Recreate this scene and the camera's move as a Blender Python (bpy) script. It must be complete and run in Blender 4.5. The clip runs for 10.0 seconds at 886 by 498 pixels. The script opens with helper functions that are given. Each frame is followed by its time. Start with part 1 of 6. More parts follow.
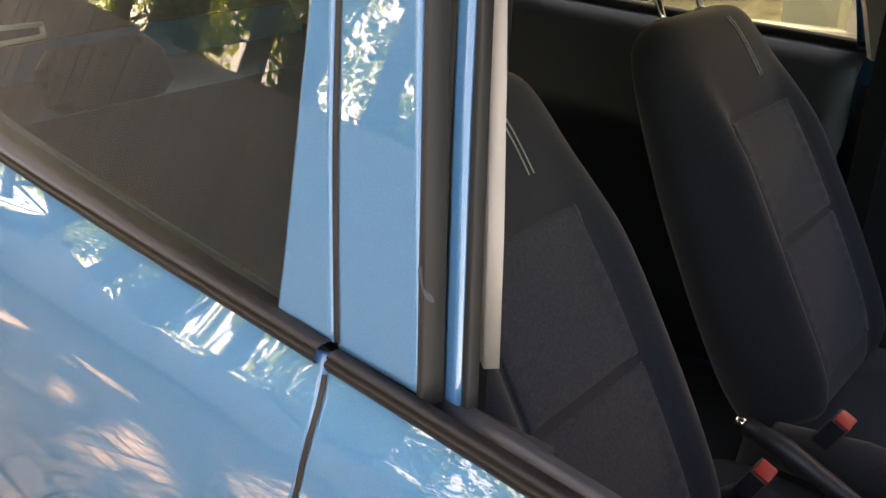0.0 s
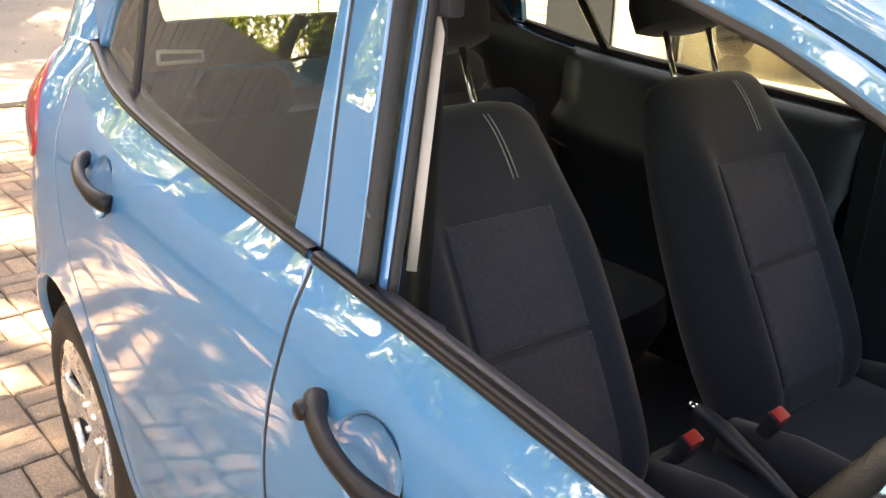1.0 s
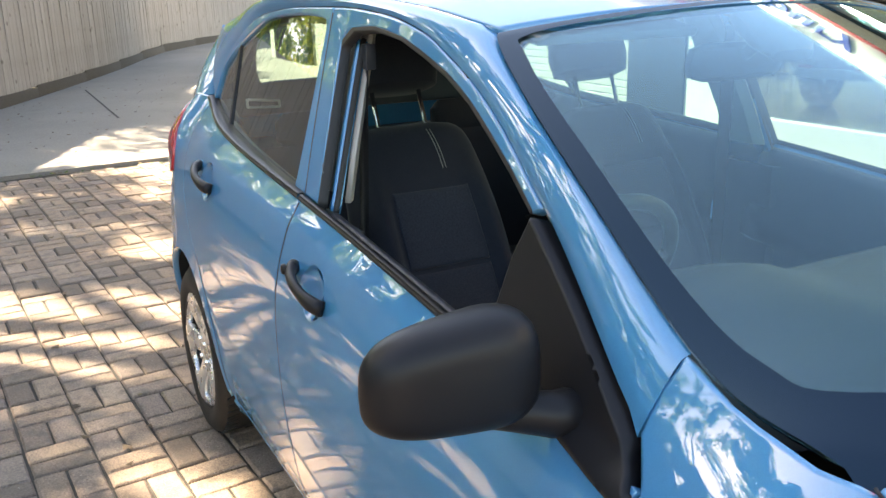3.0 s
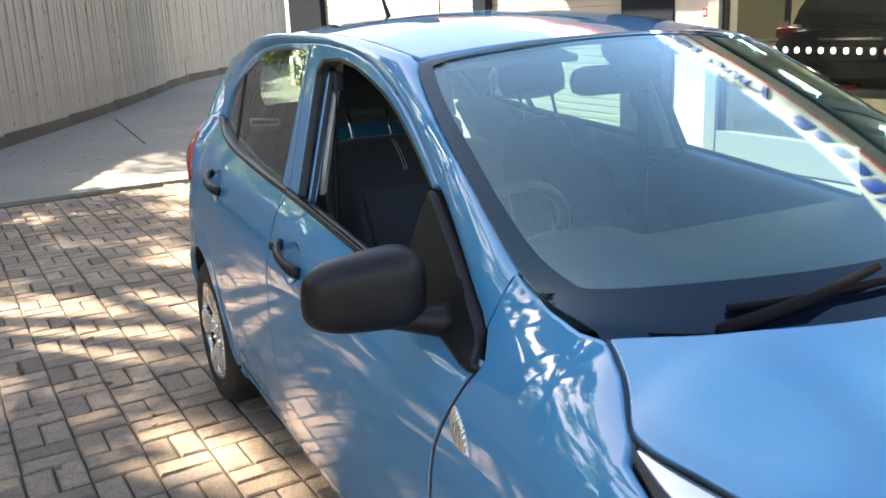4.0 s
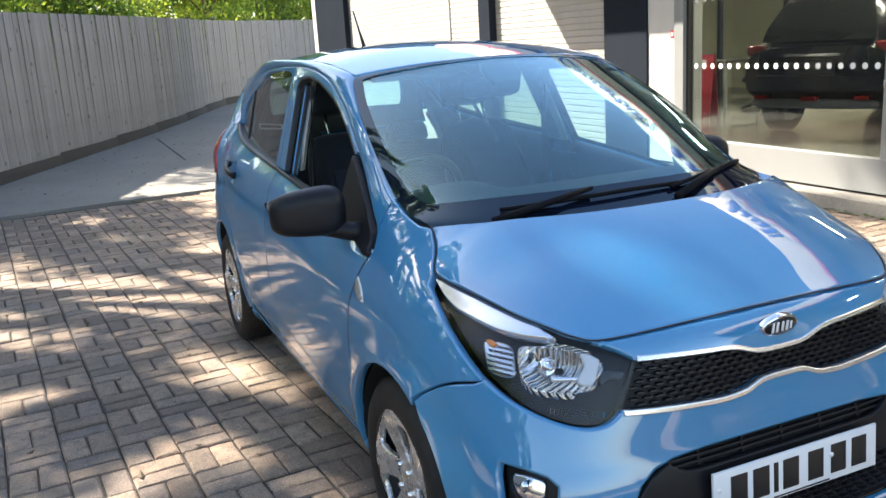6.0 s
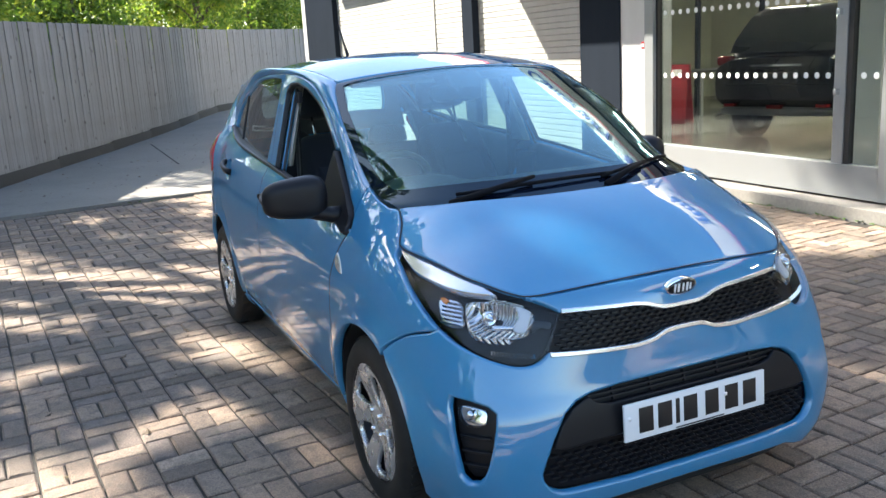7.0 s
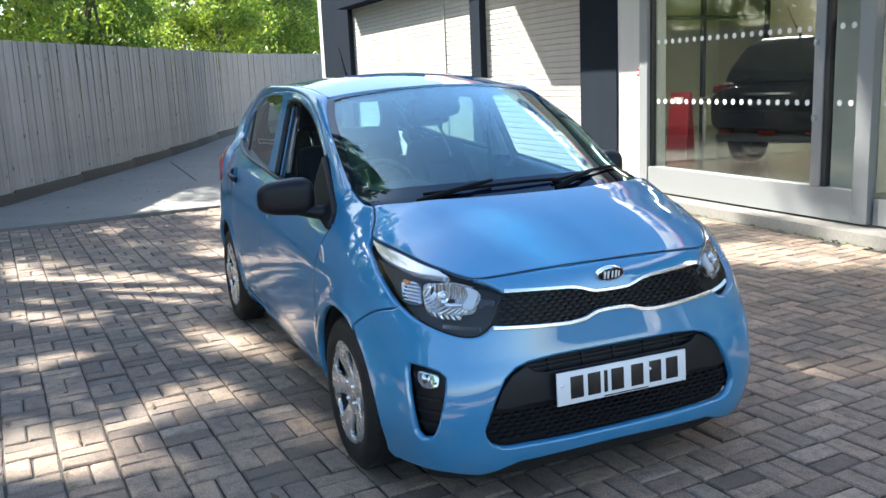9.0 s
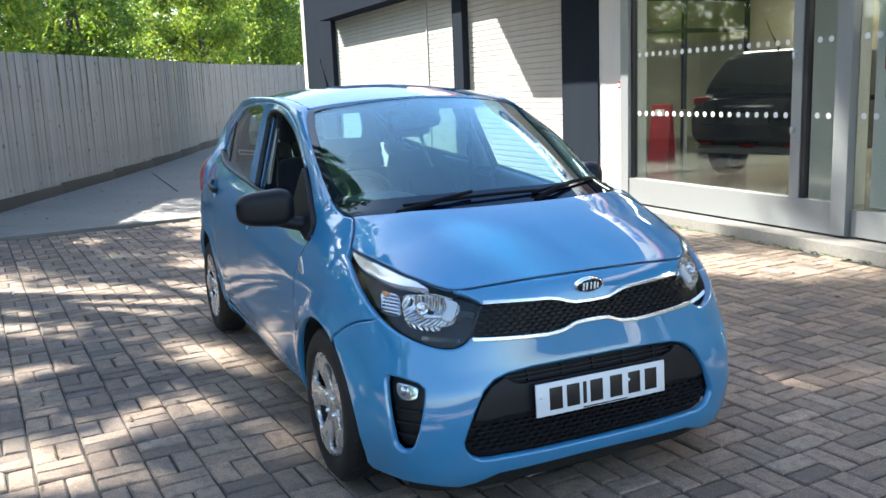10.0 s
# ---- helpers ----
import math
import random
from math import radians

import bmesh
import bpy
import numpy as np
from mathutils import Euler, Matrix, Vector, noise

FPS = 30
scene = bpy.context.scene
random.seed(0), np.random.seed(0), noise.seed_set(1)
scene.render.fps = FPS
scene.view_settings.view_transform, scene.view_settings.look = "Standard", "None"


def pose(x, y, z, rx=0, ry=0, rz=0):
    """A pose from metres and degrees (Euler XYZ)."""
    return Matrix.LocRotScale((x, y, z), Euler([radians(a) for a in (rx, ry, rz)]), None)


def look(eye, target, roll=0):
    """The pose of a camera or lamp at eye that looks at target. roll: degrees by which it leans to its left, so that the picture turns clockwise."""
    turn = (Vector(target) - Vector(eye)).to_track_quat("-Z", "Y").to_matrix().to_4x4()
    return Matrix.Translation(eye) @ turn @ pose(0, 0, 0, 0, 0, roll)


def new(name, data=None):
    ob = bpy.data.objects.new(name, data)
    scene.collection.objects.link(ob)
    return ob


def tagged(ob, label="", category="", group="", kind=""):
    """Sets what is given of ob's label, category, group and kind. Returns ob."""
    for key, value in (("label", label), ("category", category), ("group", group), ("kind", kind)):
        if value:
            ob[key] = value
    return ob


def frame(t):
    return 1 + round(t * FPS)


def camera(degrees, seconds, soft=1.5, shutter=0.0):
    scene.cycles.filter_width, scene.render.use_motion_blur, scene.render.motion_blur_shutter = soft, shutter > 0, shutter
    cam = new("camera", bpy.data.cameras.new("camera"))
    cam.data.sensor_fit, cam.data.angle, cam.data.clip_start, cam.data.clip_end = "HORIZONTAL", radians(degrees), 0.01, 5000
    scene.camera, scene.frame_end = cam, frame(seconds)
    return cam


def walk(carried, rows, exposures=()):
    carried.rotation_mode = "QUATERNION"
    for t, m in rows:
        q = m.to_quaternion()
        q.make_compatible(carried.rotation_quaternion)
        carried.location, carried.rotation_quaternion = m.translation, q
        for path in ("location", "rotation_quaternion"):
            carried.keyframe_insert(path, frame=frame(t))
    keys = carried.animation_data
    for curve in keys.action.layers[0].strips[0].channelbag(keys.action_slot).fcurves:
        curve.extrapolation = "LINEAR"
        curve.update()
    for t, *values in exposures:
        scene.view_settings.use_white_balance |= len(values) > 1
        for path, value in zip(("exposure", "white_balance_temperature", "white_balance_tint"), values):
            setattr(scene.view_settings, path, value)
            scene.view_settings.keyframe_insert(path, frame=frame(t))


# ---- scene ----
cam = camera(54.3, 10.0)
PATH = [
    (0, (0.229, -1.054, 1.348), (-0.99, 0.297, 0.519), -0.7),
    (0.5, (0.429, -1.096, 1.361), (-0.968, 0.109, 0.591), 0.6),
    (1, (0.647, -1.158, 1.38), (-0.844, -0.026, 0.675), 1.3),
    (1.5, (0.893, -1.23, 1.408), (-0.651, -0.147, 0.742), 0.3),
    (2, (1.126, -1.23, 1.425), (-0.446, -0.173, 0.784), 0.1),
    (2.5, (1.372, -1.235, 1.417), (-0.277, -0.275, 0.818), 0.2),
    (2.7, (1.463, -1.254, 1.423), (-0.21, -0.336, 0.823), -0.4),
    (3.8, (2.034, -1.37, 1.474), (0.301, -0.514, 0.958), -2.9),
    (4, (2.157, -1.37, 1.465), (0.421, -0.521, 0.949), -2.5),
    (4.5, (2.423, -1.387, 1.47), (0.662, -0.579, 0.971), -2.2),
    (5, (2.706, -1.479, 1.492), (0.941, -0.678, 1.0), -3.2),
    (5.5, (2.983, -1.499, 1.494), (1.203, -0.715, 1.029), -3.8),
    (5.7, (3.111, -1.497, 1.475), (1.33, -0.715, 1.009), -3.6),
    (6.8, (3.655, -1.611, 1.469), (1.868, -0.835, 1.016), -3.4),
    (7, (3.741, -1.626, 1.475), (1.964, -0.825, 1.029), -3.3),
    (7.5, (3.997, -1.626, 1.454), (2.219, -0.819, 1.02), -3.0),
    (8, (4.173, -1.634, 1.439), (2.385, -0.84, 1.025), -2.5),
    (8.5, (4.206, -1.642, 1.436), (2.408, -0.863, 1.038), -2.5),
    (9, (4.21, -1.64, 1.438), (2.405, -0.868, 1.052), -2.5),
    (9.5, (4.213, -1.631, 1.436), (2.423, -0.82, 1.061), -2.3),
    (10, (4.216, -1.626, 1.438), (2.423, -0.817, 1.076), -2.3),
]
walk(cam, [(t, look(eye, target, roll)) for t, eye, target, roll in PATH], [(0, 3.75, 13000, 26), (0.5, 3.95, 13000, 27), (1.0, 4.0, 12000, 25), (1.5, 3.8, 10600, 20), (2.5, 3.37, 8900, 13), (4.5, 2.65, 7700, 11), (7, 2.38, 6500, 8), (10, 2.35, 6200, 6)])

# ---- world and sun ----
from mathutils.geometry import delaunay_2d_cdt

SUN_DIR = Vector((0.89, 0.62, -1.0)).normalized()
world = bpy.data.worlds.new("sky")
scene.world = world
world.use_nodes = True
sky = world.node_tree.nodes.new("ShaderNodeTexSky")
sky.sky_type, sky.sun_disc = "NISHITA", False
sky.sun_elevation = math.asin(-SUN_DIR.z)
sky.sun_rotation = math.atan2(-SUN_DIR.x, -SUN_DIR.y)
world.node_tree.links.new(sky.outputs["Color"], world.node_tree.nodes["Background"].inputs["Color"])
world.node_tree.nodes["Background"].inputs["Strength"].default_value = 0.09
sun = new("sun", bpy.data.lights.new("sun", "SUN"))
sun.data.energy, sun.data.angle, sun.data.color = 4.6, radians(0.8), (1.0, 0.93, 0.82)
sun.matrix_world = look((0, 0, 0), SUN_DIR)

# ---- materials ----


class Mat:
    """A small builder of node materials."""

    def __init__(self, name, color=(0.5, 0.5, 0.5), rough=0.5, metal=0.0, spec=0.5):
        self.m = bpy.data.materials.new(name)
        self.m.use_nodes = True
        self.t = self.m.node_tree
        self.b = self.t.nodes["Principled BSDF"]
        self.put("Base Color", (*color, 1)), self.put("Roughness", rough)
        self.put("Metallic", metal), self.put("Specular IOR Level", spec)
        self.coord = self.t.nodes.new("ShaderNodeTexCoord").outputs["Object"]

    def put(self, socket, value):
        self.b.inputs[socket].default_value = value
        return self

    def node(self, kind, **inputs):
        n = self.t.nodes.new(kind)
        for k, v in inputs.items():
            key = k.replace("_", " ")
            if isinstance(v, bpy.types.NodeSocket):
                self.t.links.new(v, n.inputs[key])
            else:
                n.inputs[key].default_value = v
        return n

    def link(self, out, socket):
        self.t.links.new(out, self.b.inputs[socket])
        return self

    def noise(self, scale, detail=4, rough=0.6, vector=None, stretch=None):
        vec = vector or self.coord
        if stretch:
            mp = self.node("ShaderNodeMapping", Vector=vec)
            mp.inputs["Scale"].default_value = stretch
            vec = mp.outputs["Vector"]
        return self.node("ShaderNodeTexNoise", Vector=vec, Scale=scale, Detail=detail, Roughness=rough).outputs["Fac"]

    def ramp(self, fac, *stops):
        n = self.node("ShaderNodeValToRGB", Fac=fac)
        el = n.color_ramp.elements
        while len(el) < len(stops):
            el.new(0.5)
        for e, (p, c) in zip(el, stops):
            e.position, e.color = p, (*c, 1) if len(c) == 3 else c
        return n.outputs["Color"]

    def mix(self, fac, a, b, mode="MIX"):
        n = self.t.nodes.new("ShaderNodeMix")
        n.data_type, n.blend_type = "RGBA", mode
        for sock, v in ((n.inputs[0], fac), (n.inputs[6], a), (n.inputs[7], b)):
            if isinstance(v, bpy.types.NodeSocket):
                self.t.links.new(v, sock)
            else:
                sock.default_value = v if isinstance(v, float) else (*v, 1)
        return n.outputs[2]

    def bump(self, height, strength=0.3, distance=0.01):
        n = self.node("ShaderNodeBump", Height=height, Strength=strength, Distance=distance)
        return self.link(n.outputs["Normal"], "Normal")

    def random(self):
        return self.t.nodes.new("ShaderNodeObjectInfo").outputs["Random"]

    def island(self):
        return self.t.nodes.new("ShaderNodeNewGeometry").outputs["Random Per Island"]


def g(v):
    return (v, v, v)


def paint_material():
    """Solid-looking light blue with a fine fleck under a hard clear coat."""
    k = Mat("blue_paint", (0.03, 0.19, 0.42), 0.5, 0.10, 0.05)
    fleck = k.noise(1400, 1)
    c = k.ramp(fleck, (0.35, (0.018, 0.190, 0.395)), (0.7, (0.034, 0.248, 0.48)))
    # grey for dust, raised to wash the blue towards a pale sky's reflection
    dust_haze = k.ramp(k.noise(5, 6, 0.7), (0.4, g(0.02)), (0.75, g(0.10)))
    k.link(k.mix(dust_haze, c, (0.36, 0.36, 0.34)), "Base Color")
    k.put("Coat Weight", 1.0).put("Coat Roughness", 0.02).put("Coat IOR", 1.95)
    k.link(k.ramp(k.noise(2.5, 2), (0.3, g(0.42)), (0.75, g(0.50))), "Roughness")
    return k.m


PAINT = paint_material()
BLACK = Mat("black_trim", (0.010, 0.010, 0.012), 0.42, 0.0, 0.25)
BLACK.bump(BLACK.noise(600, 2), 0.08, 0.001)
BLACK = BLACK.m
RUBBER = Mat("rubber", (0.016, 0.016, 0.017), 0.6).m
UNDER = Mat("underside", (0.01, 0.01, 0.01), 0.85).m


def tyre_material():
    k = Mat("tyre_rubber", (0.02, 0.02, 0.021), 0.72)
    k.link(k.ramp(k.noise(14, 5), (0.35, g(0.005)), (0.75, (0.014, 0.0135, 0.0125))), "Base Color")
    k.bump(k.noise(220, 3), 0.15, 0.002)
    return k.m


TYRE = tyre_material()
SILVER = Mat("silver_paint", (0.62, 0.61, 0.60), 0.28, 0.75)
SILVER.link(SILVER.ramp(SILVER.noise(25, 5), (0.35, g(0.2)), (0.75, g(0.42))), "Roughness")
SILVER = SILVER.m
CHROME = Mat("chrome", (0.86, 0.87, 0.88), 0.06, 1.0).m
SATIN = Mat("satin_chrome", (0.80, 0.81, 0.82), 0.22, 0.9).m


def clear_pane(name, tint, gloss=1.0, sheen=(1.0, 1.0, 1.0), film=0.0):
    """Thin glazing: mirror-like by Fresnel, otherwise a straight see-through."""
    k = Mat(name)
    t = k.t
    tr = t.nodes.new("ShaderNodeBsdfTransparent")
    tr.inputs["Color"].default_value = (*tint, 1)
    gl = t.nodes.new("ShaderNodeBsdfGlossy")
    gl.inputs["Roughness"].default_value = 0.008
    gl.inputs["Color"].default_value = (*sheen, 1)
    lw = t.nodes.new("ShaderNodeLayerWeight")
    lw.inputs["Blend"].default_value = 0.5
    power = t.nodes.new("ShaderNodeMath")
    power.operation = "POWER"
    power.inputs[1].default_value = 4.0
    t.links.new(lw.outputs["Facing"], power.inputs[0])
    fr = t.nodes.new("ShaderNodeMath")
    fr.operation = "MULTIPLY_ADD"
    fr.inputs[1].default_value, fr.inputs[2].default_value = 0.9, 0.045
    t.links.new(power.outputs[0], fr.inputs[0])
    mul = t.nodes.new("ShaderNodeMath")
    mul.operation, mul.use_clamp = "MULTIPLY", True
    mul.inputs[1].default_value = gloss
    mx = t.nodes.new("ShaderNodeMixShader")
    t.links.new(fr.outputs[0], mul.inputs[0])
    t.links.new(mul.outputs[0], mx.inputs[0])
    # film: a bluish diffuse wash that paints haze and dust over the pane
    df = t.nodes.new("ShaderNodeBsdfDiffuse")
    df.inputs["Color"].default_value = (0.36, 0.58, 0.66, 1)
    dust_haze = t.nodes.new("ShaderNodeMixShader")
    dust_haze.inputs[0].default_value = film
    t.links.new(tr.outputs[0], dust_haze.inputs[1])
    t.links.new(df.outputs[0], dust_haze.inputs[2])
    t.links.new(dust_haze.outputs[0], mx.inputs[1])
    t.links.new(gl.outputs[0], mx.inputs[2])
    t.links.new(mx.outputs[0], t.nodes["Material Output"].inputs["Surface"])
    return k.m


SCREEN_GLASS = clear_pane("windscreen_glass", (0.66, 0.84, 0.85), 1.35, (0.70, 0.90, 1.0), 0.016)
SIDE_GLASS = clear_pane("tinted_side_glass", (0.60, 0.68, 0.60), 0.95, (1.0, 1.0, 1.0), 0.02)
SHOP_GLASS = clear_pane("shop_glass", (0.80, 0.84, 0.83), 0.9)
LAMP_GLASS = clear_pane("lamp_cover", (0.90, 0.92, 0.94), 0.55)
# navy base and blue specular tint paint in the sky's reflected colour
FRIT = Mat("black_glass_border", (0.005, 0.008, 0.018), 0.03, 0.0, 0.5).put("Specular Tint", (0.45, 0.80, 1.0, 1)).m


def fabric(name, dark, light, scale):
    k = Mat(name, dark, 0.92, 0, 0.2)
    n = k.noise(scale, 3)
    big = k.noise(3, 4)
    k.link(k.mix(0.35, k.ramp(n, (0.3, dark), (0.72, light)), k.ramp(big, (0.3, dark), (0.8, light))), "Base Color")
    k.bump(n, 0.12, 0.001)
    k.put("Sheen Weight", 0.15)
    return k.m


SEAT_DARK = fabric("seat_fabric", (0.015, 0.016, 0.023), (0.037, 0.040, 0.054), 500)
SEAT_CENTRE = fabric("seat_centre_fabric", (0.020, 0.022, 0.031), (0.052, 0.056, 0.076), 260)
CABIN = Mat("cabin_plastic", (0.028, 0.032, 0.043), 0.45)
CABIN.bump(CABIN.noise(380, 2), 0.15, 0.001)
CABIN = CABIN.m
CABIN_GREY = Mat("grey_pillar_trim", (0.42, 0.40, 0.37), 0.6).m
RED = Mat("red_plastic", (0.55, 0.03, 0.025), 0.4).m
WHITE = Mat("white_plastic", (0.8, 0.8, 0.8), 0.4).m

# ---- mesh helpers ----


def part(name, bm, mat, parent, label="", smooth=True, angle=0.6):
    me = bpy.data.meshes.new(name)
    if smooth:
        for f in bm.faces:
            f.smooth = True
        for e in bm.edges:
            if len(e.link_faces) == 2 and e.calc_face_angle(0) > angle:
                e.smooth = False
    kept = bm.verts.layers.float_vector.get("kept_normal")
    normals = [tuple(v[kept]) for v in bm.verts] if kept else None
    if kept:
        bm.verts.layers.float_vector.remove(kept)
    bm.to_mesh(me)
    bm.free()
    if normals:
        me.normals_split_custom_set_from_vertices(normals)
    for m in mat if isinstance(mat, (list, tuple)) else (mat,):
        me.materials.append(m)
    ob = new(name, me)
    ob.parent = parent
    if label:
        tagged(ob, label)
    return ob


def thing(name, label, category, group="", kind="", at=None):
    ob = new(name)
    ob.empty_display_size = 0.1
    if at is not None:
        ob.matrix_world = at
    return tagged(ob, label, category, group, kind)


def structure(name, bm, mat, label="", smooth=False):
    ob = part(name, bm, mat, None, smooth=smooth)
    return tagged(ob, label, "", "", "structure")


def pchip(xs, ys):
    """Smooth monotone curve through a few stations."""
    xs, ys = np.array(xs, float), np.array(ys, float)
    h, d = np.diff(xs), np.diff(ys) / np.diff(xs)
    m = np.zeros(len(xs))
    m[0], m[-1] = d[0], d[-1]
    for i in range(1, len(xs) - 1):
        if d[i - 1] * d[i] > 0:
            w1, w2 = 2 * h[i] + h[i - 1], h[i] + 2 * h[i - 1]
            m[i] = (w1 + w2) / (w1 / d[i - 1] + w2 / d[i])

    def at(x):
        x = min(max(x, xs[0]), xs[-1])
        i = min(max(int(np.searchsorted(xs, x)) - 1, 0), len(h) - 1)
        t = (x - xs[i]) / h[i]
        return float((1 + 2 * t) * (1 - t) ** 2 * ys[i] + t * (1 - t) ** 2 * h[i] * m[i] + t * t * (3 - 2 * t) * ys[i + 1] + t * t * (t - 1) * h[i] * m[i + 1])

    return at


def softened(fn, lo, hi, w):
    """The curve fn with its changes of curvature evened out over w."""
    xs = np.linspace(lo, hi, int((hi - lo) / 0.012) + 2)
    ks = np.linspace(-2, 2, 13)
    wt = np.exp(-ks * ks)
    return pchip(xs, [float(sum(c * fn(x + min(w, (x - lo) / 2, (hi - x) / 2) * k) for c, k in zip(wt, ks)) / wt.sum()) for x in xs])


def smooth01(a, b, x):
    t = min(max((x - a) / (b - a), 0.0), 1.0)
    return t * t * (3 - 2 * t)


def spline(pts, n=8, closed=False):
    """Catmull-Rom through points of any dimension."""
    p = [np.array(q, float) for q in pts]
    out, m = [], len(p)
    for i in range(m if closed else m - 1):
        a, b = p[i], p[(i + 1) % m]
        q0 = p[(i - 1) % m] if closed or i > 0 else 2 * a - b
        q3 = p[(i + 2) % m] if closed or i < m - 2 else 2 * b - a
        for k in range(n):
            t = k / n
            out.append(0.5 * (2 * a + (b - q0) * t + (2 * q0 - 5 * a + 4 * b - q3) * t * t + (3 * a - q0 - 3 * b + q3) * t ** 3))
    if not closed:
        out.append(p[-1])
    return out


def inside(poly, pts):
    """Which of pts (n x 2) lie in the polygon."""
    poly, pts = np.asarray(poly), np.asarray(pts)
    res = np.zeros(len(pts), bool)
    for (x0, y0), (x1, y1) in zip(poly, np.roll(poly, -1, 0)):
        if y0 == y1:
            continue
        c = (y0 > pts[:, 1]) != (y1 > pts[:, 1])
        res ^= c & (pts[:, 0] < (x1 - x0) * (pts[:, 1] - y0) / (y1 - y0) + x0)
    return res


def ring(pts, step):
    """A closed outline with points at most step apart, anticlockwise."""
    p = [np.array(q[:2], float) for q in pts]
    area = sum(a[0] * b[1] - a[1] * b[0] for a, b in zip(p, p[1:] + p[:1]))
    if area < 0:
        p.reverse()
    out = []
    for a, b in zip(p, p[1:] + p[:1]):
        d = np.linalg.norm(b - a)
        if d < 1e-5:
            continue
        k = max(1, int(math.ceil(d / step)))
        out += [a + (b - a) * i / k for i in range(k)]
    return np.array(out)


def inset(poly, d):
    a, b = np.roll(poly, 1, 0), np.roll(poly, -1, 0)
    e1, e2 = poly - a, b - poly
    e1, e2 = e1 / (np.linalg.norm(e1, axis=1)[:, None] + 1e-9), e2 / (np.linalg.norm(e2, axis=1)[:, None] + 1e-9)
    n = np.stack([-(e1 + e2)[:, 1], (e1 + e2)[:, 0]], 1)
    ln = np.linalg.norm(n, axis=1)[:, None]
    return poly + n / (ln + 1e-9) * d * np.minimum(2 / (ln + 1e-3), 1.6)


def patch(outline, fn, step=0.04, holes=(), gap=0.0014, lip=0.002, thick=0.012, mirror=False, flip=False, soft=0.005):
    """A panel: an outline in the plane of two parameters, filled, and laid on the surface fn(u, v). Its edges are rounded over and turned inwards."""
    base = inset(ring(outline, step * 0.6), gap)
    inner_holes = [inset(ring(h, step * 0.6), -gap) for h in holes]
    loops = [base] + inner_holes
    soft_loops = [inset(base, soft)] + [inset(h, -soft) for h in inner_holes]
    lo, hi = base.min(0), base.max(0)
    nx, ny = [max(2, int((hi[i] - lo[i]) / step) + 1) for i in (0, 1)]
    grid = np.array([(lo[0] + (hi[0] - lo[0]) * (i + 0.5 * (j % 2)) / nx, lo[1] + (hi[1] - lo[1]) * j / ny) for j in range(ny + 1) for i in range(nx + 1)])
    keep = inside(soft_loops[0], grid)
    for h in soft_loops[1:]:
        keep &= ~inside(h, grid)
    edge = np.concatenate(soft_loops)
    grid = grid[keep]
    if len(grid):
        dist = np.sqrt(((grid[:, None] - edge[None]) ** 2).sum(2)).min(1)
        grid = grid[dist > step * 0.45]
    verts, edges, rim = [], [], 0
    for lp in loops + soft_loops:
        k = len(verts)
        verts += [Vector(q) for q in lp]
        edges += [(k + i, k + (i + 1) % len(lp)) for i in range(len(lp))]
        if lp is loops[-1]:
            rim = len(verts)
    verts += [Vector(q) for q in grid]
    vo, _, fo, orig, _, _ = delaunay_2d_cdt(verts, edges, [], 0, 1e-7)
    cen = np.array([sum((np.array(vo[i]) for i in f), np.zeros(2)) / len(f) for f in fo])
    ok = inside(base, cen)
    for h in inner_holes:
        ok &= ~inside(h, cen)
    bm = bmesh.new()
    sign = -1 if mirror else 1

    def place(u, v):
        return Vector(fn(u, v))

    made, normals = {}, {}
    kept = bm.verts.layers.float_vector.new("kept_normal")
    flipit = flip != mirror
    for f, good in zip(fo, ok):
        if not good:
            continue
        for i in f:
            if i in made:
                continue
            u, v = vo[i]
            p = place(u, v)
            e = 3e-3
            n = (place(u + e, v) - place(u - e, v)).cross(place(u, v + e) - place(u, v - e))
            n = n.normalized() if n.length > 1e-12 else Vector((0, 0, 1))
            if flip:
                n = -n
            rimmed = any(o < rim for o in orig[i])
            if rimmed:
                p = p - n * lip
            made[i] = bm.verts.new((p.x, p.y * sign, p.z))
            normals[made[i]] = Vector((n.x, n.y * sign, n.z))
            if not rimmed:
                made[i][kept] = normals[made[i]]
        try:
            bm.faces.new([made[i] for i in (reversed(f) if flipit else f)])
        except ValueError:
            pass
    if thick:
        rims = [e for e in bm.edges if len(e.link_faces) == 1]
        back = {}
        for e in rims:
            for w in e.verts:
                if w not in back:
                    back[w] = bm.verts.new(w.co - normals[w] * thick)
        for e in rims:
            lpv = e.link_loops[0]
            a, b = lpv.vert, lpv.link_loop_next.vert
            bm.faces.new((b, a, back[a], back[b]))
    return bm


def box(bm, lo, hi, bevel=0.0):
    r = bmesh.ops.create_cube(bm, size=1)
    for v in r["verts"]:
        v.co = Vector([(l + h) / 2 + c * (h - l) for l, h, c in zip(lo, hi, v.co)])
    if bevel:
        es = list({e for v in r["verts"] for e in v.link_edges})
        bmesh.ops.bevel(bm, geom=es, offset=bevel, segments=2, profile=0.6, affect="EDGES")
    return bm


def boxed(lo, hi, bevel=0.0):
    return box(bmesh.new(), lo, hi, bevel)


